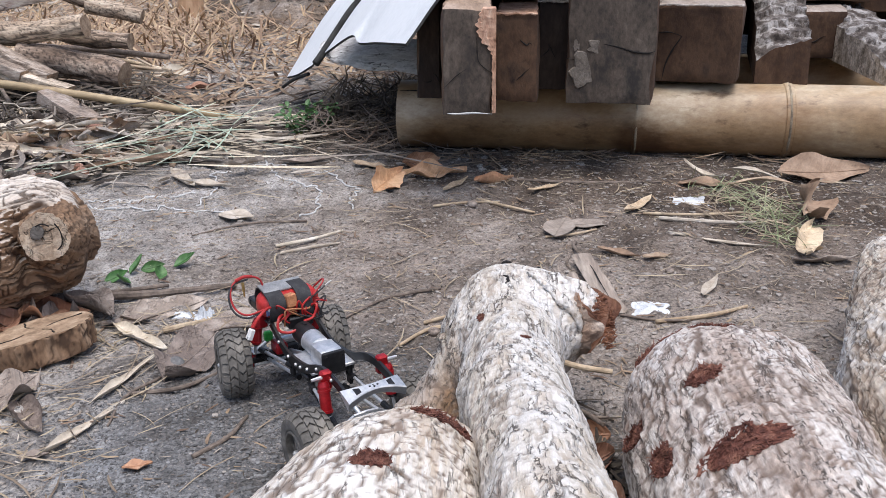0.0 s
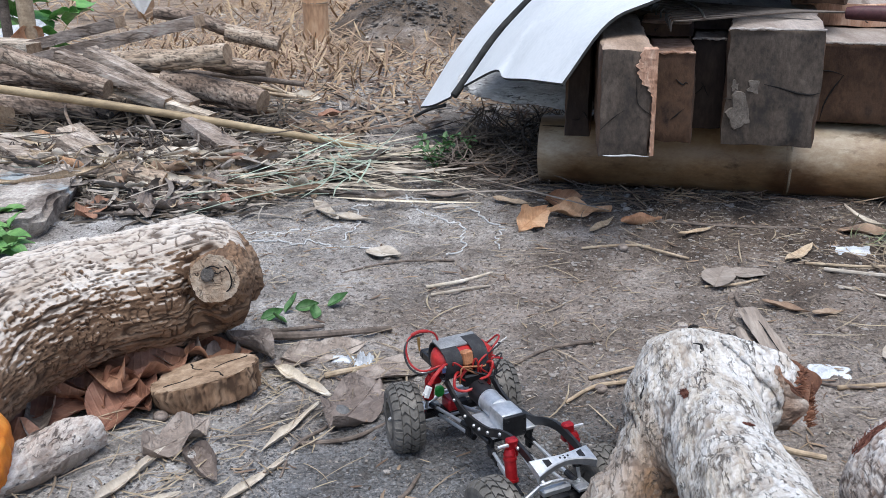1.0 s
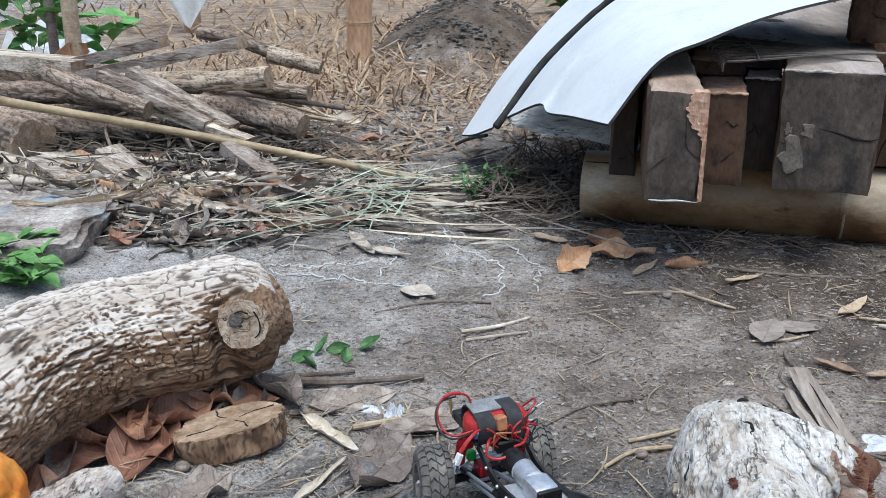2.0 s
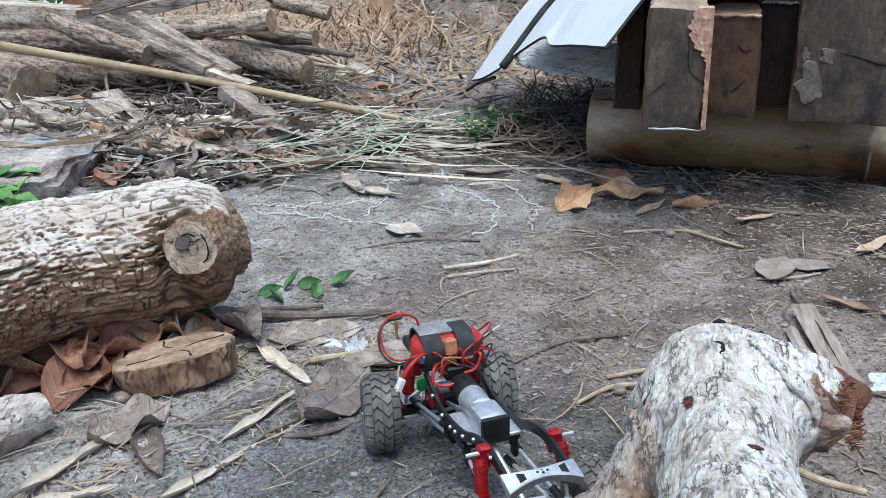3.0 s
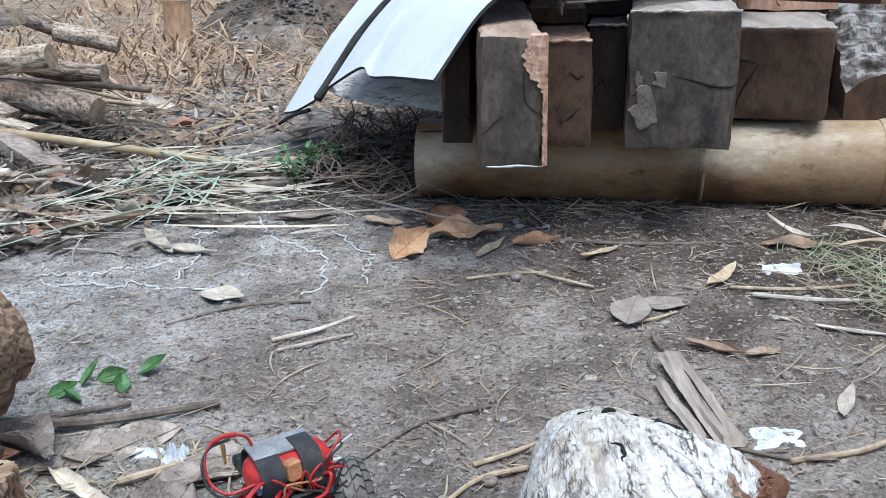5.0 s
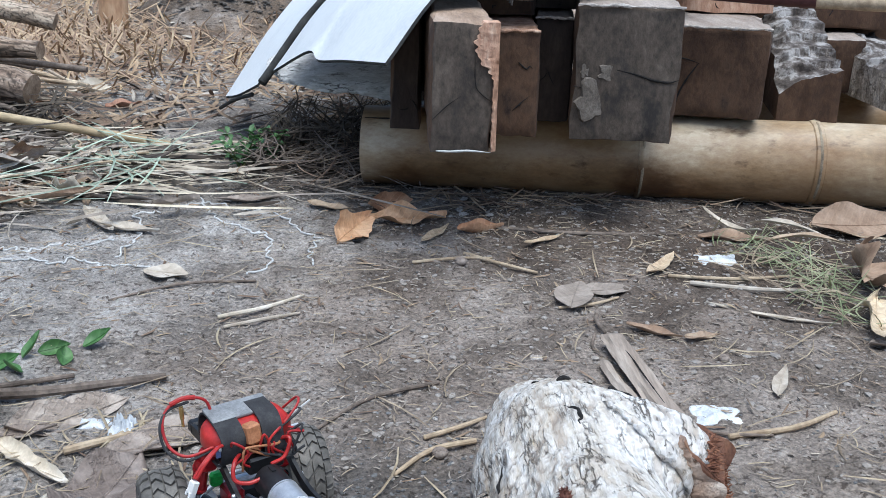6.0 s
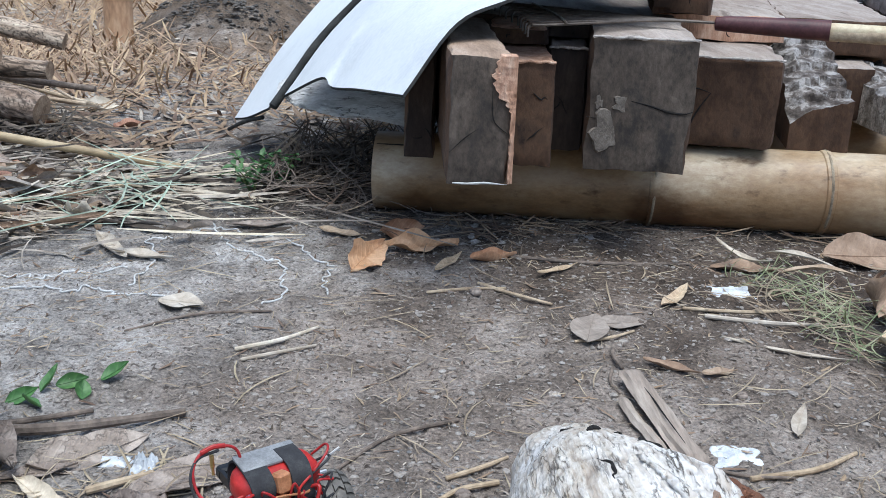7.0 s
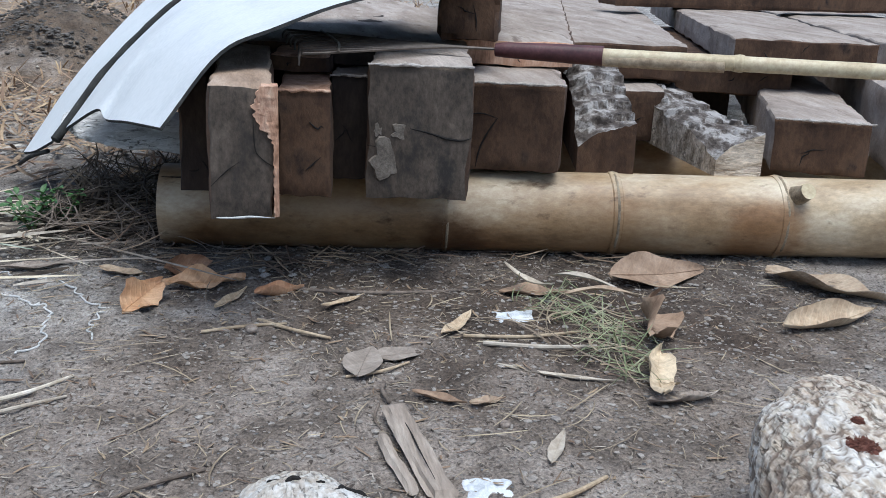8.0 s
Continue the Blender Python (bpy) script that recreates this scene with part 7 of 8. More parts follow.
for i, (x, y) in enumerate(((0.145, 0.80), (0.155, 0.74), (0.14, 0.87))):
    leaf("dry_leaf", (x, y), 40 + 70 * i, 0.09, 0.05, "leaf_red", "dark brown leaf in the gap between the logs", roll=20 - 25 * i, wave=0.15, fold=0.6, seed=710 + i, lift=0.004)
for rows in ([(-0.661, 1.676), (-0.62, 1.655), (-0.585, 1.665), (-0.54, 1.645), (-0.501, 1.66), (-0.46, 1.635), (-0.419, 1.63), (-0.37, 1.61), (-0.34, 1.612)],
             [(-0.67, 1.70), (-0.63, 1.715), (-0.592, 1.70), (-0.555, 1.73), (-0.521, 1.72), (-0.48, 1.745)],
             [(-0.389, 1.973), (-0.36, 1.90), (-0.335, 1.85), (-0.309, 1.835), (-0.28, 1.80), (-0.256, 1.784), (-0.235, 1.74), (-0.24, 1.70), (-0.223, 1.631), (-0.26, 1.60)],
             [(-0.46, 1.675), (-0.445, 1.75), (-0.455, 1.83), (-0.484, 1.89), (-0.44, 1.90)],
             [(-0.249, 1.89), (-0.215, 1.84), (-0.20, 1.80), (-0.162, 1.766), (-0.175, 1.70), (-0.168, 1.645)],
             [(-0.42, 1.93), (-0.36, 1.96), (-0.30, 1.93), (-0.25, 1.90)]):
    stick("twine", [(x + 0.005 * math.sin(k * 2.3), y + 0.005 * math.cos(k * 3.1), 0.0018, 0.0015) for k, (x, y) in enumerate(zip(np.interp(np.linspace(0, len(rows) - 1, len(rows) * 4), range(len(rows)), [p[0] for p in rows]), np.interp(np.linspace(0, len(rows) - 1, len(rows) * 4), range(len(rows)), [p[1] for p in rows])))], "twine", "crinkled white twine on the grey dirt", "twine", "twine pieces", rings=70, seg=6, rough=0.3, freq=120)

# bark plank and white scraps
bm = bmesh.new()
timber(bm, (0.034, 0.20, 0.012), pose(0.226, 1.275, 0.010, 2, 3, 8), 31, rough=0.003, cuts=(5, 20, 2), chip=0.006)
pl = tagged(part("bark_plank", bm, M["plank_tan"]), "split grey-brown wood plank on the dirt", "plank")
bm = bmesh.new()
timber(bm, (0.015, 0.13, 0.008), pose(0.200, 1.250, 0.008, 0, -3, 9), 32, rough=0.003, cuts=(3, 14, 2), chip=0.004)
part("sliver", bm, M["plank_tan"], pl)
crack(pl, [(0.215, 1.35, 0.0172), (0.222, 1.31, 0.0176), (0.226, 1.26, 0.0176), (0.232, 1.2, 0.017)], 0.0009)


def scrap(name, at, size, label, seed, mat="paper", height=0.014, category="scrap"):
    bm = bmesh.new()
    n = 14
    top = []
    for j in range(n + 1):
        row = []
        for i in range(n + 1):
            u, v = i / n - 0.5, j / n - 0.5
            k = 1 + 0.35 * noise.noise(Vector((u * 3, v * 3, seed)))
            e = max(0, 1 - 2 * max(abs(u), abs(v)))
            row.append((u * size[0] * k, v * size[1] * k, 0.001 + height * (0.25 + 0.75 * e ** 0.5) * (0.6 + 0.8 * noise.noise(Vector((u * 6, v * 6, seed + 4))))))
        top.append(row)
    a = [[bm.verts.new(p) for p in r] for r in top]
    b = [[bm.verts.new((p[0], p[1], min(p[2] - 0.0015, -0.002))) for p in r] for r in top]
    for j in range(n):
        for i in range(n):
            bm.faces.new((a[j][i], a[j][i + 1], a[j + 1][i + 1], a[j + 1][i]))
            bm.faces.new((b[j][i], b[j + 1][i], b[j + 1][i + 1], b[j][i + 1]))
    rim = [(0, i) for i in range(n + 1)] + [(j, n) for j in range(1, n + 1)] + [(n, i) for i in range(n - 1, -1, -1)] + [(j, 0) for j in range(n - 1, 0, -1)]
    for p, q in zip(rim, rim[1:] + rim[:1]):
        bm.faces.new((a[p[0]][p[1]], b[p[0]][p[1]], b[q[0]][q[1]], a[q[0]][q[1]]))
    bmesh.ops.recalc_face_normals(bm, faces=bm.faces)
    ob = part(name, bm, M[mat], None, label, 50)
    ob.matrix_basis = pose(at[0], at[1], gz(*at), 0, 0, at[2] if len(at) > 2 else 0)
    return tagged(ob, label, category)


scrap("white_scrap", (0.446, 1.672), (0.058, 0.045), "crumpled bluish-white scrap on the dirt", 1, height=0.008)
scrap("white_scrap", (0.287, 1.197), (0.05, 0.036), "crumpled torn white scrap beside the plank", 2, height=0.008)
scrap("white_tuft", (-0.316, 1.172), (0.024, 0.022), "fluffy white tuft on a dry stem", 3, height=0.026, category="tuft")
scrap("white_scrap", (-0.35, 1.19), (0.03, 0.02), "small white scrap on the dirt", 4, height=0.006)
scrap("white_scrap", (0.118, 1.335), (0.013, 0.010), "tiny greyish-white scrap on the dirt", 5, "chipped", height=0.004)
for at, r, lab in (((-0.32, 1.04), 0.010, "small dark pebble on a dry leaf"), ((-0.006, 1.123), 0.007, "round tan seed pod on the dirt"), ((-0.535, 1.012), 0.008, "pale pebble beside the wood disc"), ((0.34, 1.33), 0.006, "small brown clod on the dirt"), ((0.05, 1.64), 0.008, "small tan pebble on the dirt")):
    bm = bmesh.new()
    for v in bmesh.ops.create_icosphere(bm, subdivisions=3, radius=r)["verts"]:
        v.co = Vector((v.co.x * 1.2, v.co.y, v.co.z * 0.8)) * (1 + 0.15 * noise.noise(v.co * 60 + Vector((r * 900, 0, 0))))
    ob = part("pebble", bm, M["ash_bits" if "dark" in lab else "leaf_brown"])
    ob.location = (*at, gz(*at) + r * 0.6)
    tagged(ob, lab, "pebble", "pebbles")


# ---- weeds, grass tuft, green leaves ----
def weed(name, at, label, stems, height, leaf_size, seed, spread=0.06, mat="leaf_green"):
    rnd = random.Random(seed)
    ob = thing(name, (*at, gz(*at)), label, "weed")
    bl = bmesh.new()
    for s in range(stems):
        a = rnd.uniform(0, 6.28)
        h = height * rnd.uniform(0.6, 1.0)
        tip = (math.cos(a) * spread * rnd.uniform(0.5, 1.3), math.sin(a) * spread * rnd.uniform(0.5, 1.3), h)
        bm = bmesh.new()
        limb(bm, [(0, 0, -0.004, 0.0016), (tip[0] * 0.4, tip[1] * 0.4, h * 0.6, 0.0013), (*tip, 0.0006)], rings=10, seg=6, rough=0, round_ends=(0, 0))
        part("stem", bm, M["stem"], ob)
        for k in range(10):
            u = 0.3 + 0.7 * k / 9
            p = Vector((tip[0] * u * u, tip[1] * u * u, h * min(1, u * 1.1)))
            leaf_mesh(bl, leaf_size * rnd.uniform(0.6, 1.2), leaf_size * 0.45, curl=-0.3, fold=0.25, seed=rnd.randrange(999), n=6, thick=0.0004, rib=False,
                      m=Matrix.Translation(p) @ pose(0, 0, 0, rnd.uniform(-30, 30), rnd.uniform(-35, 20), rnd.uniform(0, 360)) @ Matrix.Translation((leaf_size * 0.5, 0, 0)))
    tagged(part("leaves", bl, M[mat], ob, "small bright green leaves", 60), kind="stuff")
    return ob


weed("weed", (-0.345, 2.17), "small green weed beside the cut grass", 6, 0.09, 0.024, 1)
weed("weed", (-0.29, 2.22), "small green weed beside the cut grass", 4, 0.08, 0.022, 2, 0.05)
for i, (at, yaw) in enumerate((((-0.485, 1.318), 20), ((-0.462, 1.345), 70), ((-0.44, 1.352), 10), ((-0.395, 1.368), 20), ((-0.47, 1.30), -30), ((-0.425, 1.335), 100))):
    leaf("green_leaf", at, yaw, 0.038 if i < 4 else 0.030, 0.022, "leaf_green", "fresh green leaf on the dirt beside the log", curl=0.3, fold=0.5, roll=(35, -30, 45, 20, -40, 30)[i], pitch=(-20, -35, -10, -30, 15, -25)[i], seed=300 + i, group="green leaves", torn=0.0, wave=0.02)
weed("plant", (-1.06, 1.53), "leafy green plant behind the bent log", 5, 0.06, 0.06, 3, 0.07, "leaf_lush")
weed("plant", (-1.16, 1.60), "leafy green plant beside the flat stone", 5, 0.06, 0.06, 4, 0.08, "leaf_lush")
weed("plant", (-2.0, 3.5), "leafy green plant behind the firewood", 3, 0.42, 0.16, 5, 0.2, "leaf_lush")
weed("plant", (-2.35, 3.7), "leafy green plant behind the firewood", 4, 0.45, 0.14, 6, 0.25, "leaf_lush")
weed("plant", (-0.32, 6.6), "green plant beyond the soil mound", 8, 0.25, 0.14, 7, 0.2, "leaf_lush")


def blades(name, n, where, material, label, category, seed, length, width, lift, bend=0.09, yaw=None, base=0.0):
    rnd = random.Random(seed)
    L = ([], [])
    for _ in range(n):
        x, y = where(rnd)
        ln = rnd.uniform(*length)
        z0, z1 = rnd.uniform(*lift[0]), rnd.uniform(*lift[1])
        a = rnd.uniform(0, 6.28) if yaw is None else radians(rnd.gauss(*yaw))
        strips(L, (x, y, gz(x, y) + base), a, ln, rnd.uniform(*width), rnd.uniform(-bend, bend), (z0, z1), rnd)
    return stuff(name, L, M[material], label, category)


def spot(cx, cy, rx, ry):
    return lambda r: (r.gauss(cx, rx), r.gauss(cy, ry))


def area(x0, x1, y0, y1):
    return lambda r: (r.uniform(x0, x1), r.uniform(y0, y1))


def outside(where):
    """Keeps clear of the soil mound."""
    def pick(r):
        while True:
            x, y = where(r)
            if ((x + 0.72) / 0.46) ** 2 + ((y - 4.62) / 0.60) ** 2 > 0.8 + 0.3 * r.random():
                return x, y
    return pick


def off_ash(where):
    """Keeps most straw off the dark ash."""
    def pick(r):
        while True:
            x, y = where(r)
            if ((x + 0.12) / 0.24) ** 2 + ((y - 0.88) / 0.2) ** 2 > 1 or r.random() < 0.12:
                return x, y
    return pick


blades("grass_tuft", 62, spot(0.555, 1.52, 0.024, 0.055), "tuft_green", "green grass tuft on the dirt", "grass", 11, (0.035, 0.10), (0.0012, 0.0024), ((0.0, 0.010), (0.005, 0.055)), bend=0.14)
blades("grass_tuft", 50, spot(0.525, 1.69, 0.03, 0.05), "tuft_green", "green grass tuft among pale strips", "grass", 41, (0.035, 0.10), (0.0012, 0.0024), ((0.0, 0.010), (0.005, 0.05)), bend=0.14)
blades("grass_tuft", 40, spot(0.53, 1.6, 0.045, 0.08), "straw", "dry straw in the grass tuft", "grass", 12, (0.06, 0.16), (0.0015, 0.004), ((0.0, 0.01), (0.0, 0.04)), bend=0.25)
blades("dark_straw", 150, area(-0.26, 0.02, 2.0, 2.35), "twig", "dark dry stalks beside the bamboo end", "straw", 42, (0.04, 0.13), (0.0014, 0.003), ((0.0, 0.02), (0.0, 0.05)), bend=0.3)
blades("cut_grass", 30, spot(-0.60, 2.05, 0.075, 0.12), "grass_green", "loose cut green grass on the trash heap", "grass", 13, (0.12, 0.36), (0.003, 0.0052), ((0.01, 0.06), (0.01, 0.09)), bend=0.12)
blades("cut_grass", 26, spot(-0.85, 2.12, 0.25, 0.12), "grass_green", "loose cut green grass on the trash heap", "grass", 14, (0.12, 0.35), (0.002, 0.005), ((0.005, 0.05), (0.005, 0.06)), yaw=(0, 25), bend=0.25)
blades("dark_straw", 500, spot(-1.0, 2.2, 0.26, 0.12), "dark_litter", "dark rotting leaves in the trash heap", "straw", 43, (0.04, 0.16), (0.005, 0.016), ((0.0, 0.02), (0.0, 0.03)))
blades("dark_straw", 420, spot(-0.92, 1.90, 0.10, 0.06), "dark_litter", "dark rotting leaves at the edge of the heap", "straw", 44, (0.03, 0.10), (0.004, 0.012), ((0.0, 0.012), (0.0, 0.018)))
blades("trash_straw", 220, spot(-0.86, 1.90, 0.11, 0.06), "chaff", "dry straw bits at the edge of the heap", "straw", 45, (0.03, 0.16), (0.002, 0.006), ((0.002, 0.018), (0.002, 0.02)), yaw=(0, 35))
blades("trash_straw", 300, spot(-0.84, 2.15, 0.22, 0.11), "pale_straw", "dry straw and stalks heaped by the firewood", "straw", 15, (0.12, 0.5), (0.003, 0.008), ((0.003, 0.03), (0.003, 0.035)), yaw=(0, 28))
blades("trash_straw", 420, spot(-1.15, 2.2, 0.3, 0.2), "chaff", "dry leaves and stalks heaped by the firewood", "straw", 16, (0.06, 0.25), (0.003, 0.012), ((0.003, 0.045), (0.003, 0.05)), yaw=(0, 60))
blades("dry_litter", 900, area(-1.05, -0.58, 1.95, 2.6), "litter", "dry leaf litter on the dirt", "leaf litter", 17, (0.03, 0.11), (0.004, 0.016), ((0.001, 0.02), (0.001, 0.03)))
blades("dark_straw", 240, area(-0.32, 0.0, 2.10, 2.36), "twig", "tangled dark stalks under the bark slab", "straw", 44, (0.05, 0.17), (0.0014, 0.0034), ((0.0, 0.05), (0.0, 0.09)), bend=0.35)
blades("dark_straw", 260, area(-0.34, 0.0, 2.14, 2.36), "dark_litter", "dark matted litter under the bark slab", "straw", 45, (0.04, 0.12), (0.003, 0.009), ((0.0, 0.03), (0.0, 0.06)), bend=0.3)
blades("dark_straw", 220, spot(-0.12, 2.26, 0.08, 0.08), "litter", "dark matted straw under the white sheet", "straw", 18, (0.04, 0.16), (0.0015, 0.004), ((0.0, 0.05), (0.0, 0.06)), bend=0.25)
blades("dark_straw", 260, area(-0.1, 1.3, 1.93, 2.08), "litter", "dark straw under the bamboo", "straw", 19, (0.03, 0.12), (0.002, 0.005), ((0.0, 0.01), (0.0, 0.02)))
blades("straw_bits", 2600, off_ash(area(-0.75, 1.1, 0.75, 2.1)), "straw", "small straw bits scattered on the dirt", "straw", 20, (0.006, 0.034), (0.0006, 0.0018), ((0.002, 0.005), (0.002, 0.007)), bend=0.12)
blades("dark_straw", 380, area(-0.29, 0.03, 2.20, 2.38), "dark_litter", "dark stalks under the bark slab", "straw", 46, (0.05, 0.16), (0.002, 0.006), ((0.0, 0.08), (0.02, 0.13)), bend=0.3)
blades("straw_bits", 200, off_ash(area(-0.75, 1.1, 0.75, 2.1)), "straw", "straw stalks scattered on the dirt", "straw", 21, (0.04, 0.11), (0.0010, 0.0026), ((0.002, 0.006), (0.002, 0.010)), bend=0.12)
blades("straw_bits", 200, off_ash(area(-0.65, -0.2, 0.75, 1.2)), "straw", "straw stalks by the wood disc", "straw", 22, (0.02, 0.09), (0.001, 0.003), ((0.002, 0.006), (0.002, 0.010)), bend=0.10)
blades("chaff", 7000, off_ash(area(-0.75, 1.1, 0.75, 2.2)), "chaff", "fine dry chaff on the dirt", "litter", 33, (0.003, 0.014), (0.0006, 0.0018), ((0.001, 0.003), (0.001, 0.004)), bend=0.12)
# near-black blades paint the shade of the gap between the logs
blades("dark_straw", 160, spot(0.15, 0.80, 0.018, 0.07), "dark_litter", "near-black litter deepening the shade between the logs", "litter", 36, (0.02, 0.07), (0.002, 0.006), ((0.0, 0.01), (0.0, 0.02)), bend=0.2)
blades("dark_bits", 1900, area(-0.75, 1.1, 0.75, 2.3), "dark_litter", "dark crumbs on the dirt", "litter", 34, (0.003, 0.010), (0.0008, 0.0022), ((0.0, 0.002), (0.0, 0.003)), bend=0.2)
blades("dark_bits", 1300, area(-0.75, 1.1, 0.75, 2.3), "litter", "dark bark crumbs on the dirt", "litter", 23, (0.006, 0.03), (0.001, 0.004), ((0.0, 0.003), (0.0, 0.004)))
blades("dry_litter", 1900, outside(area(-1.4, 0.6, 2.55, 4.6)), "litter", "dry leaf litter beyond the pile", "leaf litter", 24, (0.03, 0.12), (0.004, 0.014), ((0.0, 0.02), (0.0, 0.04)))
blades("dry_litter", 1500, outside(area(-2.2, 0.4, 2.8, 5.5)), "chaff", "pale dry leaf flakes behind the firewood", "leaf litter", 35, (0.02, 0.06), (0.008, 0.02), ((0.0, 0.02), (0.0, 0.03)))
blades("dry_grass", 3900, outside(area(-2.2, 0.4, 2.9, 6.5)), "dry_grass", "dry tan grass and leaf bits behind the firewood", "grass", 25, (0.025, 0.11), (0.003, 0.008), ((0.0, 0.012), (0.0, 0.07)))
blades("dry_grass", 2600, outside(area(-5.5, 2.5, 4.0, 10.0)), "dry_grass", "dry tan grass in the distance", "grass", 26, (0.06, 0.2), (0.006, 0.016), ((0.0, 0.02), (0.0, 0.12)))
blades("dry_grass", 1300, outside(spot(-1.25, 3.7, 0.3, 0.4)), "dry_leafage", "thick dry leaves round the bamboo post", "grass", 27, (0.03, 0.12), (0.004, 0.011), ((0.0, 0.04), (0.0, 0.10)))

# ---- firewood pile ----
FW = [
    ((-1.040, 2.60, 0.300), (-1.56, 2.64, 0.190), 0.024, 0, "long grey squared plank on the firewood pile"),
    ((-1.350, 2.78, 0.278), (-1.72, 2.80, 0.190), 0.024, 0, "grey squared plank on the firewood pile"),
    ((-0.930, 2.49, 0.225), (-1.36, 2.52, 0.200), 0.027, 1, "round grey-brown firewood log on the pile"),
    ((-0.855, 2.59, 0.168), (-1.10, 2.62, 0.205), 0.022, 1, "pale round log with a sawn end in the pile"),
    ((-0.870, 2.76, 0.213), (-1.02, 2.74, 0.252), 0.022, 1, "crooked tan branch at the back of the pile"),
    ((-1.00, 2.75, 0.250), (-1.22, 2.73, 0.310), 0.018, 1, "crooked tan branch at the back of the pile"),
    ((-0.840, 2.47, 0.100), (-1.12, 2.50, 0.155), 0.034, 1, "thick pinkish-grey gnarled log in the pile"),
    ((-0.950, 2.37, 0.078), (-1.30, 2.43, 0.180), 0.019, 0, "grey split plank leaning in the pile"),
    ((-1.005, 2.41, 0.105), (-1.30, 2.47, 0.238), 0.019, 0, "grey split plank leaning in the pile"),
    ((-1.060, 2.38, 0.120), (-1.36, 2.42, 0.238), 0.017, 0, "grey split plank leaning in the pile"),
    ((-1.205, 2.35, 0.158), (-1.50, 2.40, 0.238), 0.024, 1, "pale barked log on the firewood pile"),
    ((-1.50, 2.30, 0.070), (-1.85, 2.44, 0.085), 0.066, 1, "thick short brown log at the side of the pile"),
    ((-1.160, 2.19, 0.018), (-1.265, 2.23, 0.075), 0.028, 0, "broken grey board leaning in the trash heap"),
    ((-0.830, 2.19, 0.035), (-0.96, 2.26, 0.095), 0.022, 0, "broken grey board in the trash heap"),
    ((-1.221, 2.015, 0.045), (-1.371, 2.105, 0.080), 0.022, 0, "pale grey split board beside the stone"),
    ((-1.095, 2.06, 0.040), (-1.185, 2.085, 0.085), 0.034, 0, "broken grey slab leaning in the trash heap"),
    ((-0.900, 1.945, 0.026), (-1.055, 1.97, 0.030), 0.024, 1, "dark wet log under the leaves beside the stone"),
    ((-1.05, 2.14, 0.03), (-1.42, 2.18, 0.045), 0.020, 0, "grey board at the foot of the pile"),
    ((-1.30, 2.12, 0.03), (-1.60, 2.24, 0.05), 0.022, 0, "grey board at the foot of the pile"),
    ((-1.0, 2.75, 0.08), (-1.5, 2.9, 0.09), 0.032, 1, "grey log under the pile"),
    ((-1.1, 2.58, 0.06), (-1.7, 2.7, 0.08), 0.04, 1, "grey log under the pile"),
    ((-1.25, 2.48, 0.05), (-1.8, 2.50, 0.10), 0.035, 1, "grey log under the pile"),
    ((-1.30, 2.62, 0.12), (-1.85, 2.60, 0.15), 0.03, 1, "grey log under the pile"),
    ((-1.7, 3.1, 0.10), (-2.6, 3.35, 0.14), 0.05, 1, "grey log behind the pile"),
    ((-1.6, 2.75, 0.2), (-2.2, 2.9, 0.22), 0.035, 0, "dark grey plank behind the pile"),
]
for i, (a, b, r, rnd_, lab) in enumerate(FW):
    bm = bmesh.new()
    if rnd_:
        mid = tuple((p + q) / 2 + 0.030 * noise.noise(Vector((i * 1.7, k * 2.3, 3.4))) for k, (p, q) in enumerate(zip(a, b)))
        limb(bm, [(*a, r), (*mid, r * 1.05), (*b, r * 0.95)], rings=110, seg=56, rough=0.22, freq=16, fine=0.05, round_ends=(0, 0), seed=i, cap=1, fissure=0.07)
    else:
        d = Vector(b) - Vector(a)
        m = Matrix.Translation((Vector(a) + Vector(b)) / 2) @ d.to_track_quat("Y", "Z").to_matrix().to_4x4() @ pose(0, 0, 0, 0, 25 * noise.noise(Vector((i, 1, 1))), 0)
        timber(bm, (r * 2.7, d.length, r * 1.35), m, i, rough=0.0014, cuts=(6, 30, 4), mats=(0, 1, 0), chip=0.001, worn=0.0004)
    tagged(part("firewood", bm, [M["firewood" if rnd_ else "fire_plank"], M["cut_wood"]], None, lab, 28 if not rnd_ else 50), lab, "firewood", "firewood in the pile")
rr = random.Random(77)
for i in range(34):
    x, y = rr.uniform(-1.75, -0.95), rr.uniform(2.30, 2.95)
    a = radians(rr.gauss(150, 25))
    ln = rr.uniform(0.2, 0.55)
    z = rr.uniform(0.02, 0.11)
    r = rr.uniform(0.003, 0.008)
    bm = bmesh.new()
    dx, dy = math.cos(a) * ln / 2, math.sin(a) * ln / 2
    limb(bm, [(x - dx, y - dy, z + rr.uniform(-0.02, 0.02), r), (x + rr.uniform(-0.02, 0.02), y, z + 0.01, r), (x + dx, y + dy, z + rr.uniform(-0.02, 0.03), r * 0.8)], rings=24, seg=12, rough=0.15, freq=30, fine=0.05, round_ends=(0.2, 0.2), seed=i)
    tagged(part("branch", bm, M[rr.choice(["firewood", "twig", "twig"])], None, "thin dry branch in the firewood pile"), "", "branch", "branches in the pile")

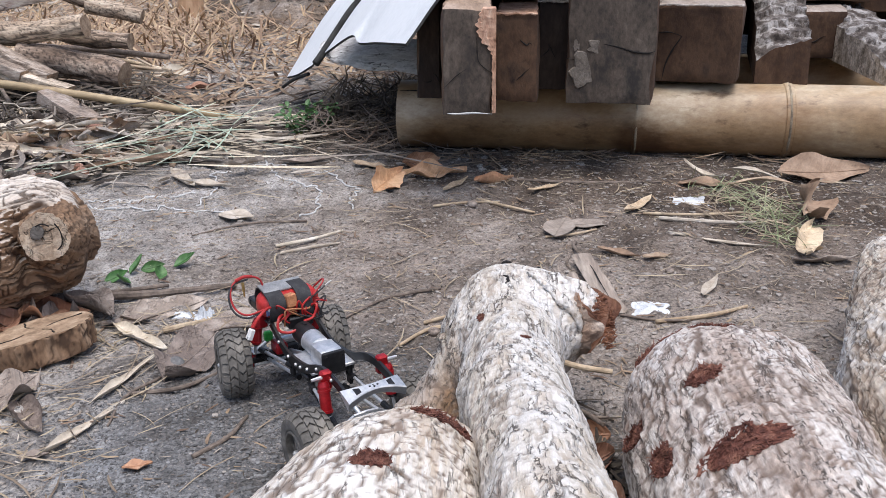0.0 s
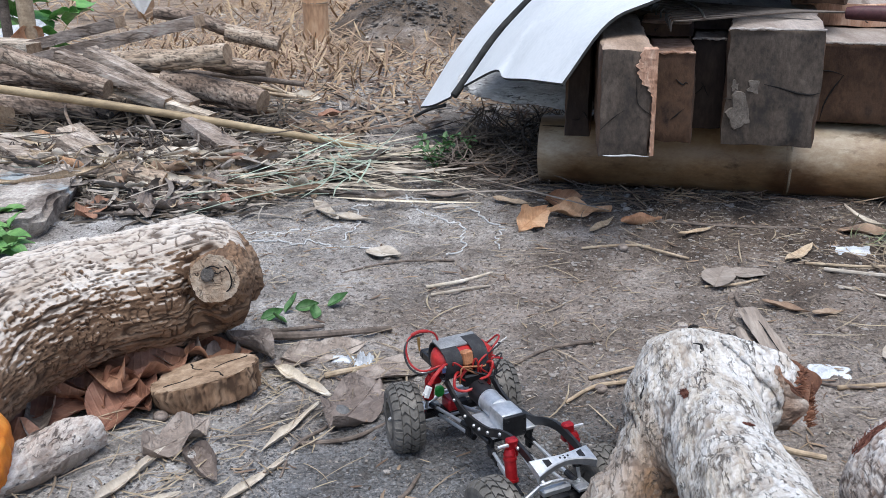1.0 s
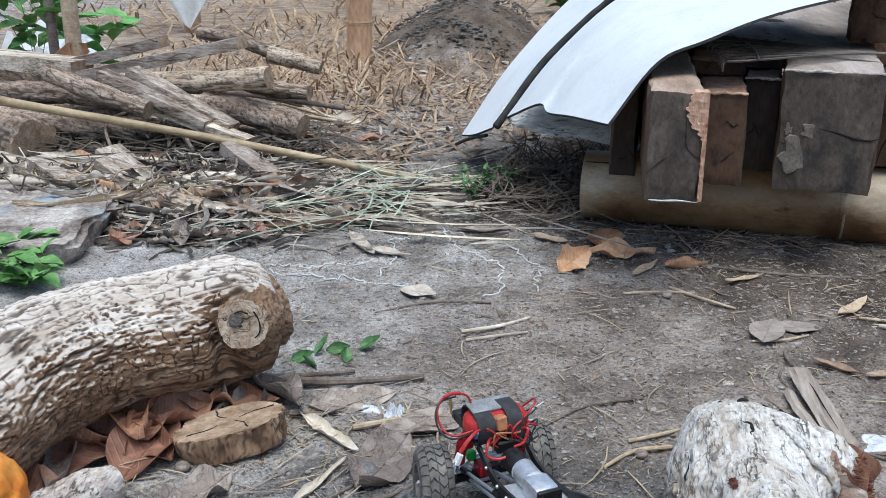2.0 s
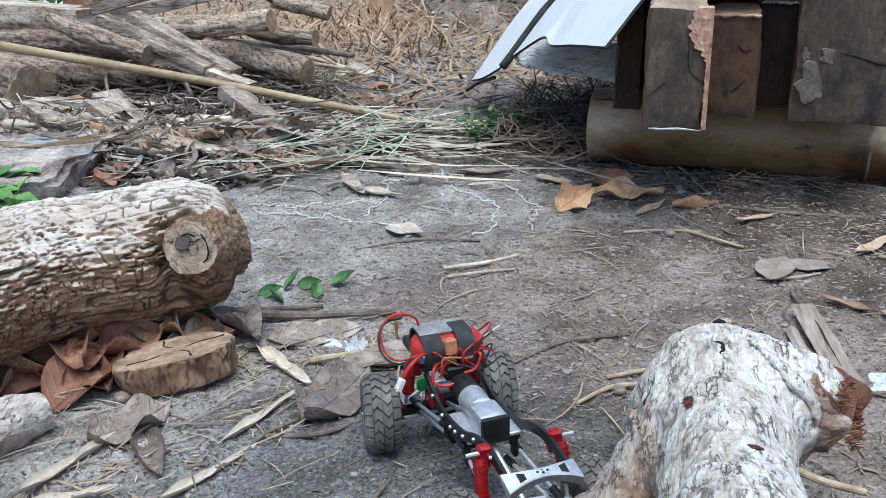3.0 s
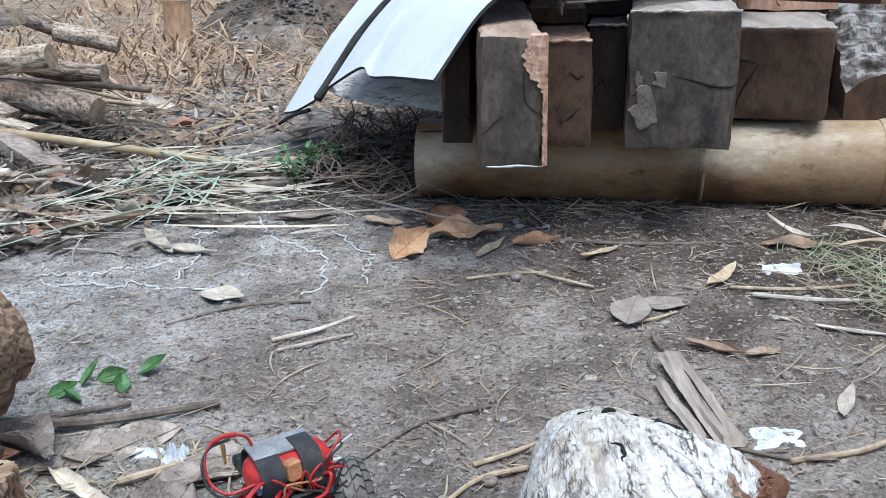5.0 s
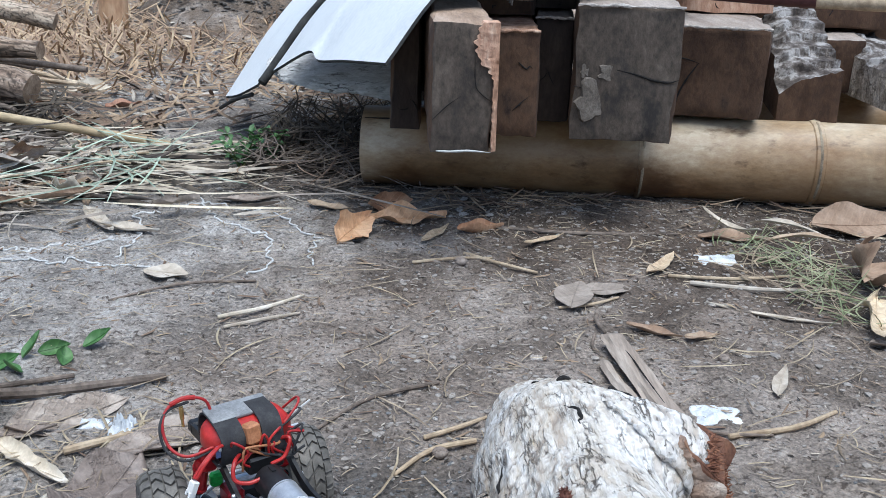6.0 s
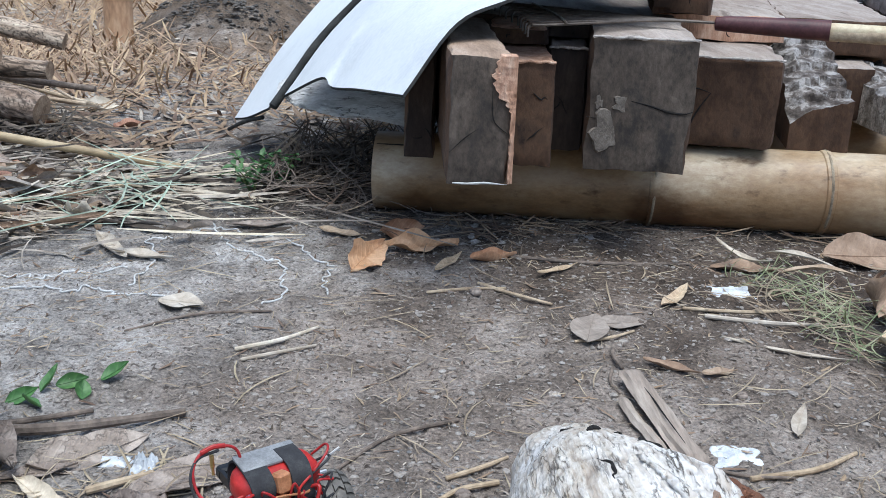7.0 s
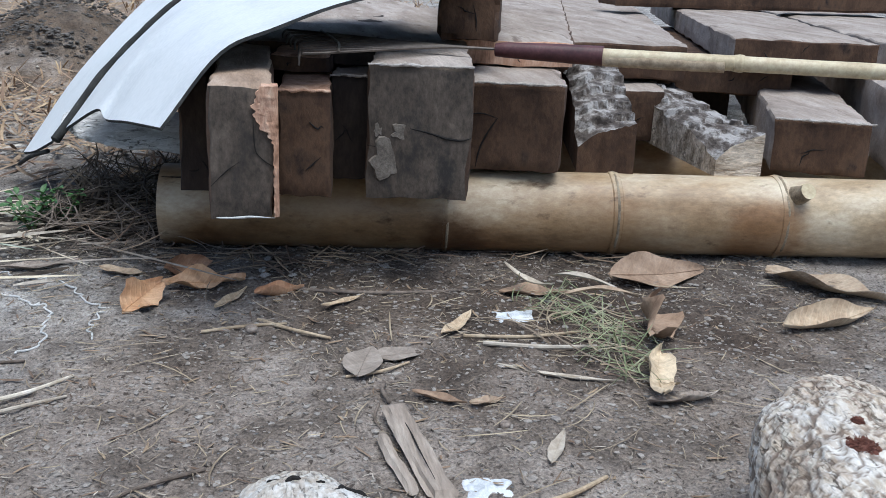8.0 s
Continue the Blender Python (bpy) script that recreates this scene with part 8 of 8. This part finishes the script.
# near-black fill: the dark gaps of the woodpile put into colour
blades("dark_straw", 700, spot(-1.25, 2.45, 0.22, 0.10), "dark_litter", "near-black straw standing for shade under the firewood pile", "straw", 28, (0.08, 0.3), (0.004, 0.010), ((0.0, 0.08), (0.0, 0.10)))
for i in range(30):
    x, y = rr.gauss(-1.02, 0.2), rr.gauss(2.13, 0.09)
    bm = bmesh.new()
    timber(bm, (rr.uniform(0.02, 0.05), rr.uniform(0.05, 0.15), rr.uniform(0.005, 0.014)), pose(x, y, gz(x, y) + rr.uniform(0.015, 0.05), rr.uniform(-30, 30), rr.uniform(-30, 30), rr.uniform(0, 180)), 50 + i, rough=0.006, cuts=(4, 10, 2), chip=0.012)
    tagged(part("bark_chip", bm, M[rr.choice(["slab_wood", "twig", "fire_plank"])], None, "", 40), "broken bark chip in the trash heap", "bark chip", "bark chips in the heap")

# flat stone, posts, cloth, orange bag
bm = bmesh.new()
ring = [(-1.14, 2.00), (-1.075, 1.93), (-1.055, 1.81), (-1.03, 1.63), (-1.07, 1.575), (-1.22, 1.55), (-1.75, 1.75), (-1.62, 2.03), (-1.31, 2.03)]
top = [bm.verts.new((x, y, 0.050 + 0.010 * noise.noise(Vector((x * 5, y * 5, 0))))) for x, y in ring]
low = [bm.verts.new((-1.3 + (x + 1.3) * 0.92, 1.8 + (y - 1.8) * 0.92, -0.02)) for x, y in ring]
bm.faces.new(top), bm.faces.new(low[::-1])
for i in range(len(ring)):
    j = (i + 1) % len(ring)
    bm.faces.new((top[i], low[i], low[j], top[j]))
bmesh.ops.recalc_face_normals(bm, faces=bm.faces)
bmesh.ops.bevel(bm, geom=list(bm.edges), offset=0.012, segments=3, affect="EDGES")
bmesh.ops.triangulate(bm, faces=list(bm.faces))
for _ in range(5):
    bmesh.ops.subdivide_edges(bm, edges=[e for e in bm.edges if e.calc_length() > 0.018], cuts=1, use_grid_fill=True)
    bmesh.ops.triangulate(bm, faces=[f for f in bm.faces if len(f.verts) > 3])
for v in bm.verts:
    v.co += Vector((noise.noise(v.co * 12), noise.noise(v.co * 12 + Vector((5, 0, 0))), 0.6 * noise.noise(v.co * 12 + Vector((0, 5, 0))))) * 0.016 + Vector((noise.noise(v.co * 50), noise.noise(v.co * 50 + Vector((5, 0, 0))), noise.noise(v.co * 50 + Vector((0, 5, 0))))) * 0.005
tagged(part("flat_stone", bm, M["stone"]), "flat tan-grey stone slab with a pale patch and chipped edge", "stone")

for a, r, mat, lab, nodes in (((-1.107, 4.13), 0.054, "bamboo_post", "orange-tan bamboo post standing in dry grass", (0.16, 0.42, 0.66)), ((-2.46, 5.5), 0.052, "bamboo_post", "orange-tan bamboo post in the distance", (0.2, 0.5)), ((-1.78, 3.02), 0.026, "stick", "pale thin post behind the firewood", (0.3, 0.6)), ((-2.02, 3.3), 0.018, "twig", "dark thin post behind the firewood", (0.4,))):
    z = gz(*a)
    bamboo("bamboo_post", (*a, z - 0.05), (a[0] + 0.015, a[1], z + 1.5), r, nodes, mat, lab)
leaf("dry_leaf", (-1.775, 2.985), 80, 0.16, 0.11, ORG, "orange-brown dry leaf hanging on the thin post", roll=70, lift=0.17, fold=0.7, wave=0.15, seed=401)

bm = bmesh.new()
n = 20
rows = []
for j in range(n + 1):
    s = j / n
    w = 0.02 + 1.1 * s
    row = []
    for i in range(n + 1):
        u = i / n - 0.5
        row.append((-2.43 + u * w + 0.02 * s, 5.40 - 0.03 * math.sin(u * 14 + s * 3) * s - 0.02, 0.03 + gz(-2.43, 5.4) + 0.75 * s + 0.16 * abs(u) * s))
    rows.append(row)
a = [[bm.verts.new(p) for p in r] for r in rows]
b = [[bm.verts.new((p[0], p[1] + 0.004, p[2])) for p in r] for r in rows]
for j in range(n):
    for i in range(n):
        bm.faces.new((a[j][i], a[j][i + 1], a[j + 1][i + 1], a[j + 1][i]))
        bm.faces.new((b[j][i], b[j + 1][i], b[j + 1][i + 1], b[j][i + 1]))
bmesh.ops.recalc_face_normals(bm, faces=bm.faces)
tagged(part("hanging_cloth", bm, M["cloth_white"]), "pale cloth hanging to a point on the far post", "cloth")
scrap("rubbish", (-2.85, 4.6), (0.35, 0.25), "pale rubbish heap behind the firewood", 8, "cloth_white", 0.2, "rubbish")
scrap("rubbish", (-2.45, 4.2), (0.22, 0.2), "pale bluish rubbish behind the firewood", 9, "paper", 0.16, "rubbish")

bm = bmesh.new()
for v in bmesh.ops.create_icosphere(bm, subdivisions=5, radius=1)["verts"]:
    fold = abs(noise.noise(Vector((v.co.x * 1.6 + v.co.z * 1.2, v.co.y * 1.6, v.co.z * 0.7 + 4))))
    k = 1 + 0.12 * noise.noise(v.co * 1.6) - 0.34 * max(0.0, 0.22 - fold) + 0.05 * noise.noise(v.co * 4) + 0.02 * noise.noise(v.co * 11)
    v.co = Vector((v.co.x * 0.062 * k, v.co.y * 0.058 * k, v.co.z * 0.068 * k))
bmesh.ops.transform(bm, matrix=Matrix.Translation((-0.675, 0.825, 0.056)), verts=bm.verts)
tagged(part("orange_bag", bm, M["orange"]), "bright orange crumpled bag beside the bent log", "bag")


# ---- clods and grit on the dirt ----
def clods(name, n, where, size, seed, material, label):
    rnd = random.Random(seed)
    ico = bmesh.new()
    bmesh.ops.create_icosphere(ico, subdivisions=1, radius=1)
    base = [v.co.copy() for v in ico.verts]
    fcs = [tuple(v.index for v in f.verts) for f in ico.faces]
    ico.free()
    L = ([], [])
    for _ in range(n):
        x, y = where(rnd)
        r = size[0] * (size[1] / size[0]) ** (rnd.random() ** 2)
        sx, sy, sz = r * rnd.uniform(0.8, 1.5), r * rnd.uniform(0.7, 1.2), r * rnd.uniform(0.3, 0.6)
        a = rnd.uniform(0, 6.28)
        c, s = math.cos(a), math.sin(a)
        k0 = len(L[0])
        for v in base:
            j = rnd.uniform(0.75, 1.15)
            px, py = v.x * sx * j, v.y * sy * j
            L[0].append((x + px * c - py * s, y + px * s + py * c, gz(x, y) + v.z * sz * j + sz * 0.15))
        L[1].extend(tuple(k0 + i for i in f) for f in fcs)
    return stuff(name, L, M[material], label, "soil")


clods("clods", 9000, off_ash(area(-0.8, 1.15, 0.72, 2.15)), (0.0008, 0.0032), 1, "crumbs", "small grey dirt clods and grit")
clods("clods", 8000, off_ash(area(-0.8, 1.15, 0.72, 2.15)), (0.0016, 0.0055), 6, "crumbs", "soft crumbs of the dirt")
clods("clods", 3000, area(-0.8, 1.15, 0.72, 2.15), (0.0008, 0.0024), 5, "ash_bits", "dark grit on the dirt")
clods("clods", 9000, spot(-0.13, 0.88, 0.16, 0.11), (0.0008, 0.0032), 2, "ash_bits", "dark ash crumbs and grit")
clods("clods", 1500, area(-1.2, 0.3, 1.9, 3.4), (0.003, 0.012), 3, "pebble", "dirt clods in the back of the yard")
clods("clods", 2600, spot(-0.72, 4.42, 0.22, 0.24), (0.003, 0.014), 4, "soil", "dark soil clods on the mound")
clods("clods", 2500, spot(-0.12, 0.86, 0.17, 0.11), (0.0006, 0.0020), 8, "crumbs", "pale crumbs on the dark ash")
clods("clods", 7000, spot(-0.14, 0.88, 0.17, 0.12), (0.0008, 0.0034), 9, "ash_bits", "grey ash crumbs")
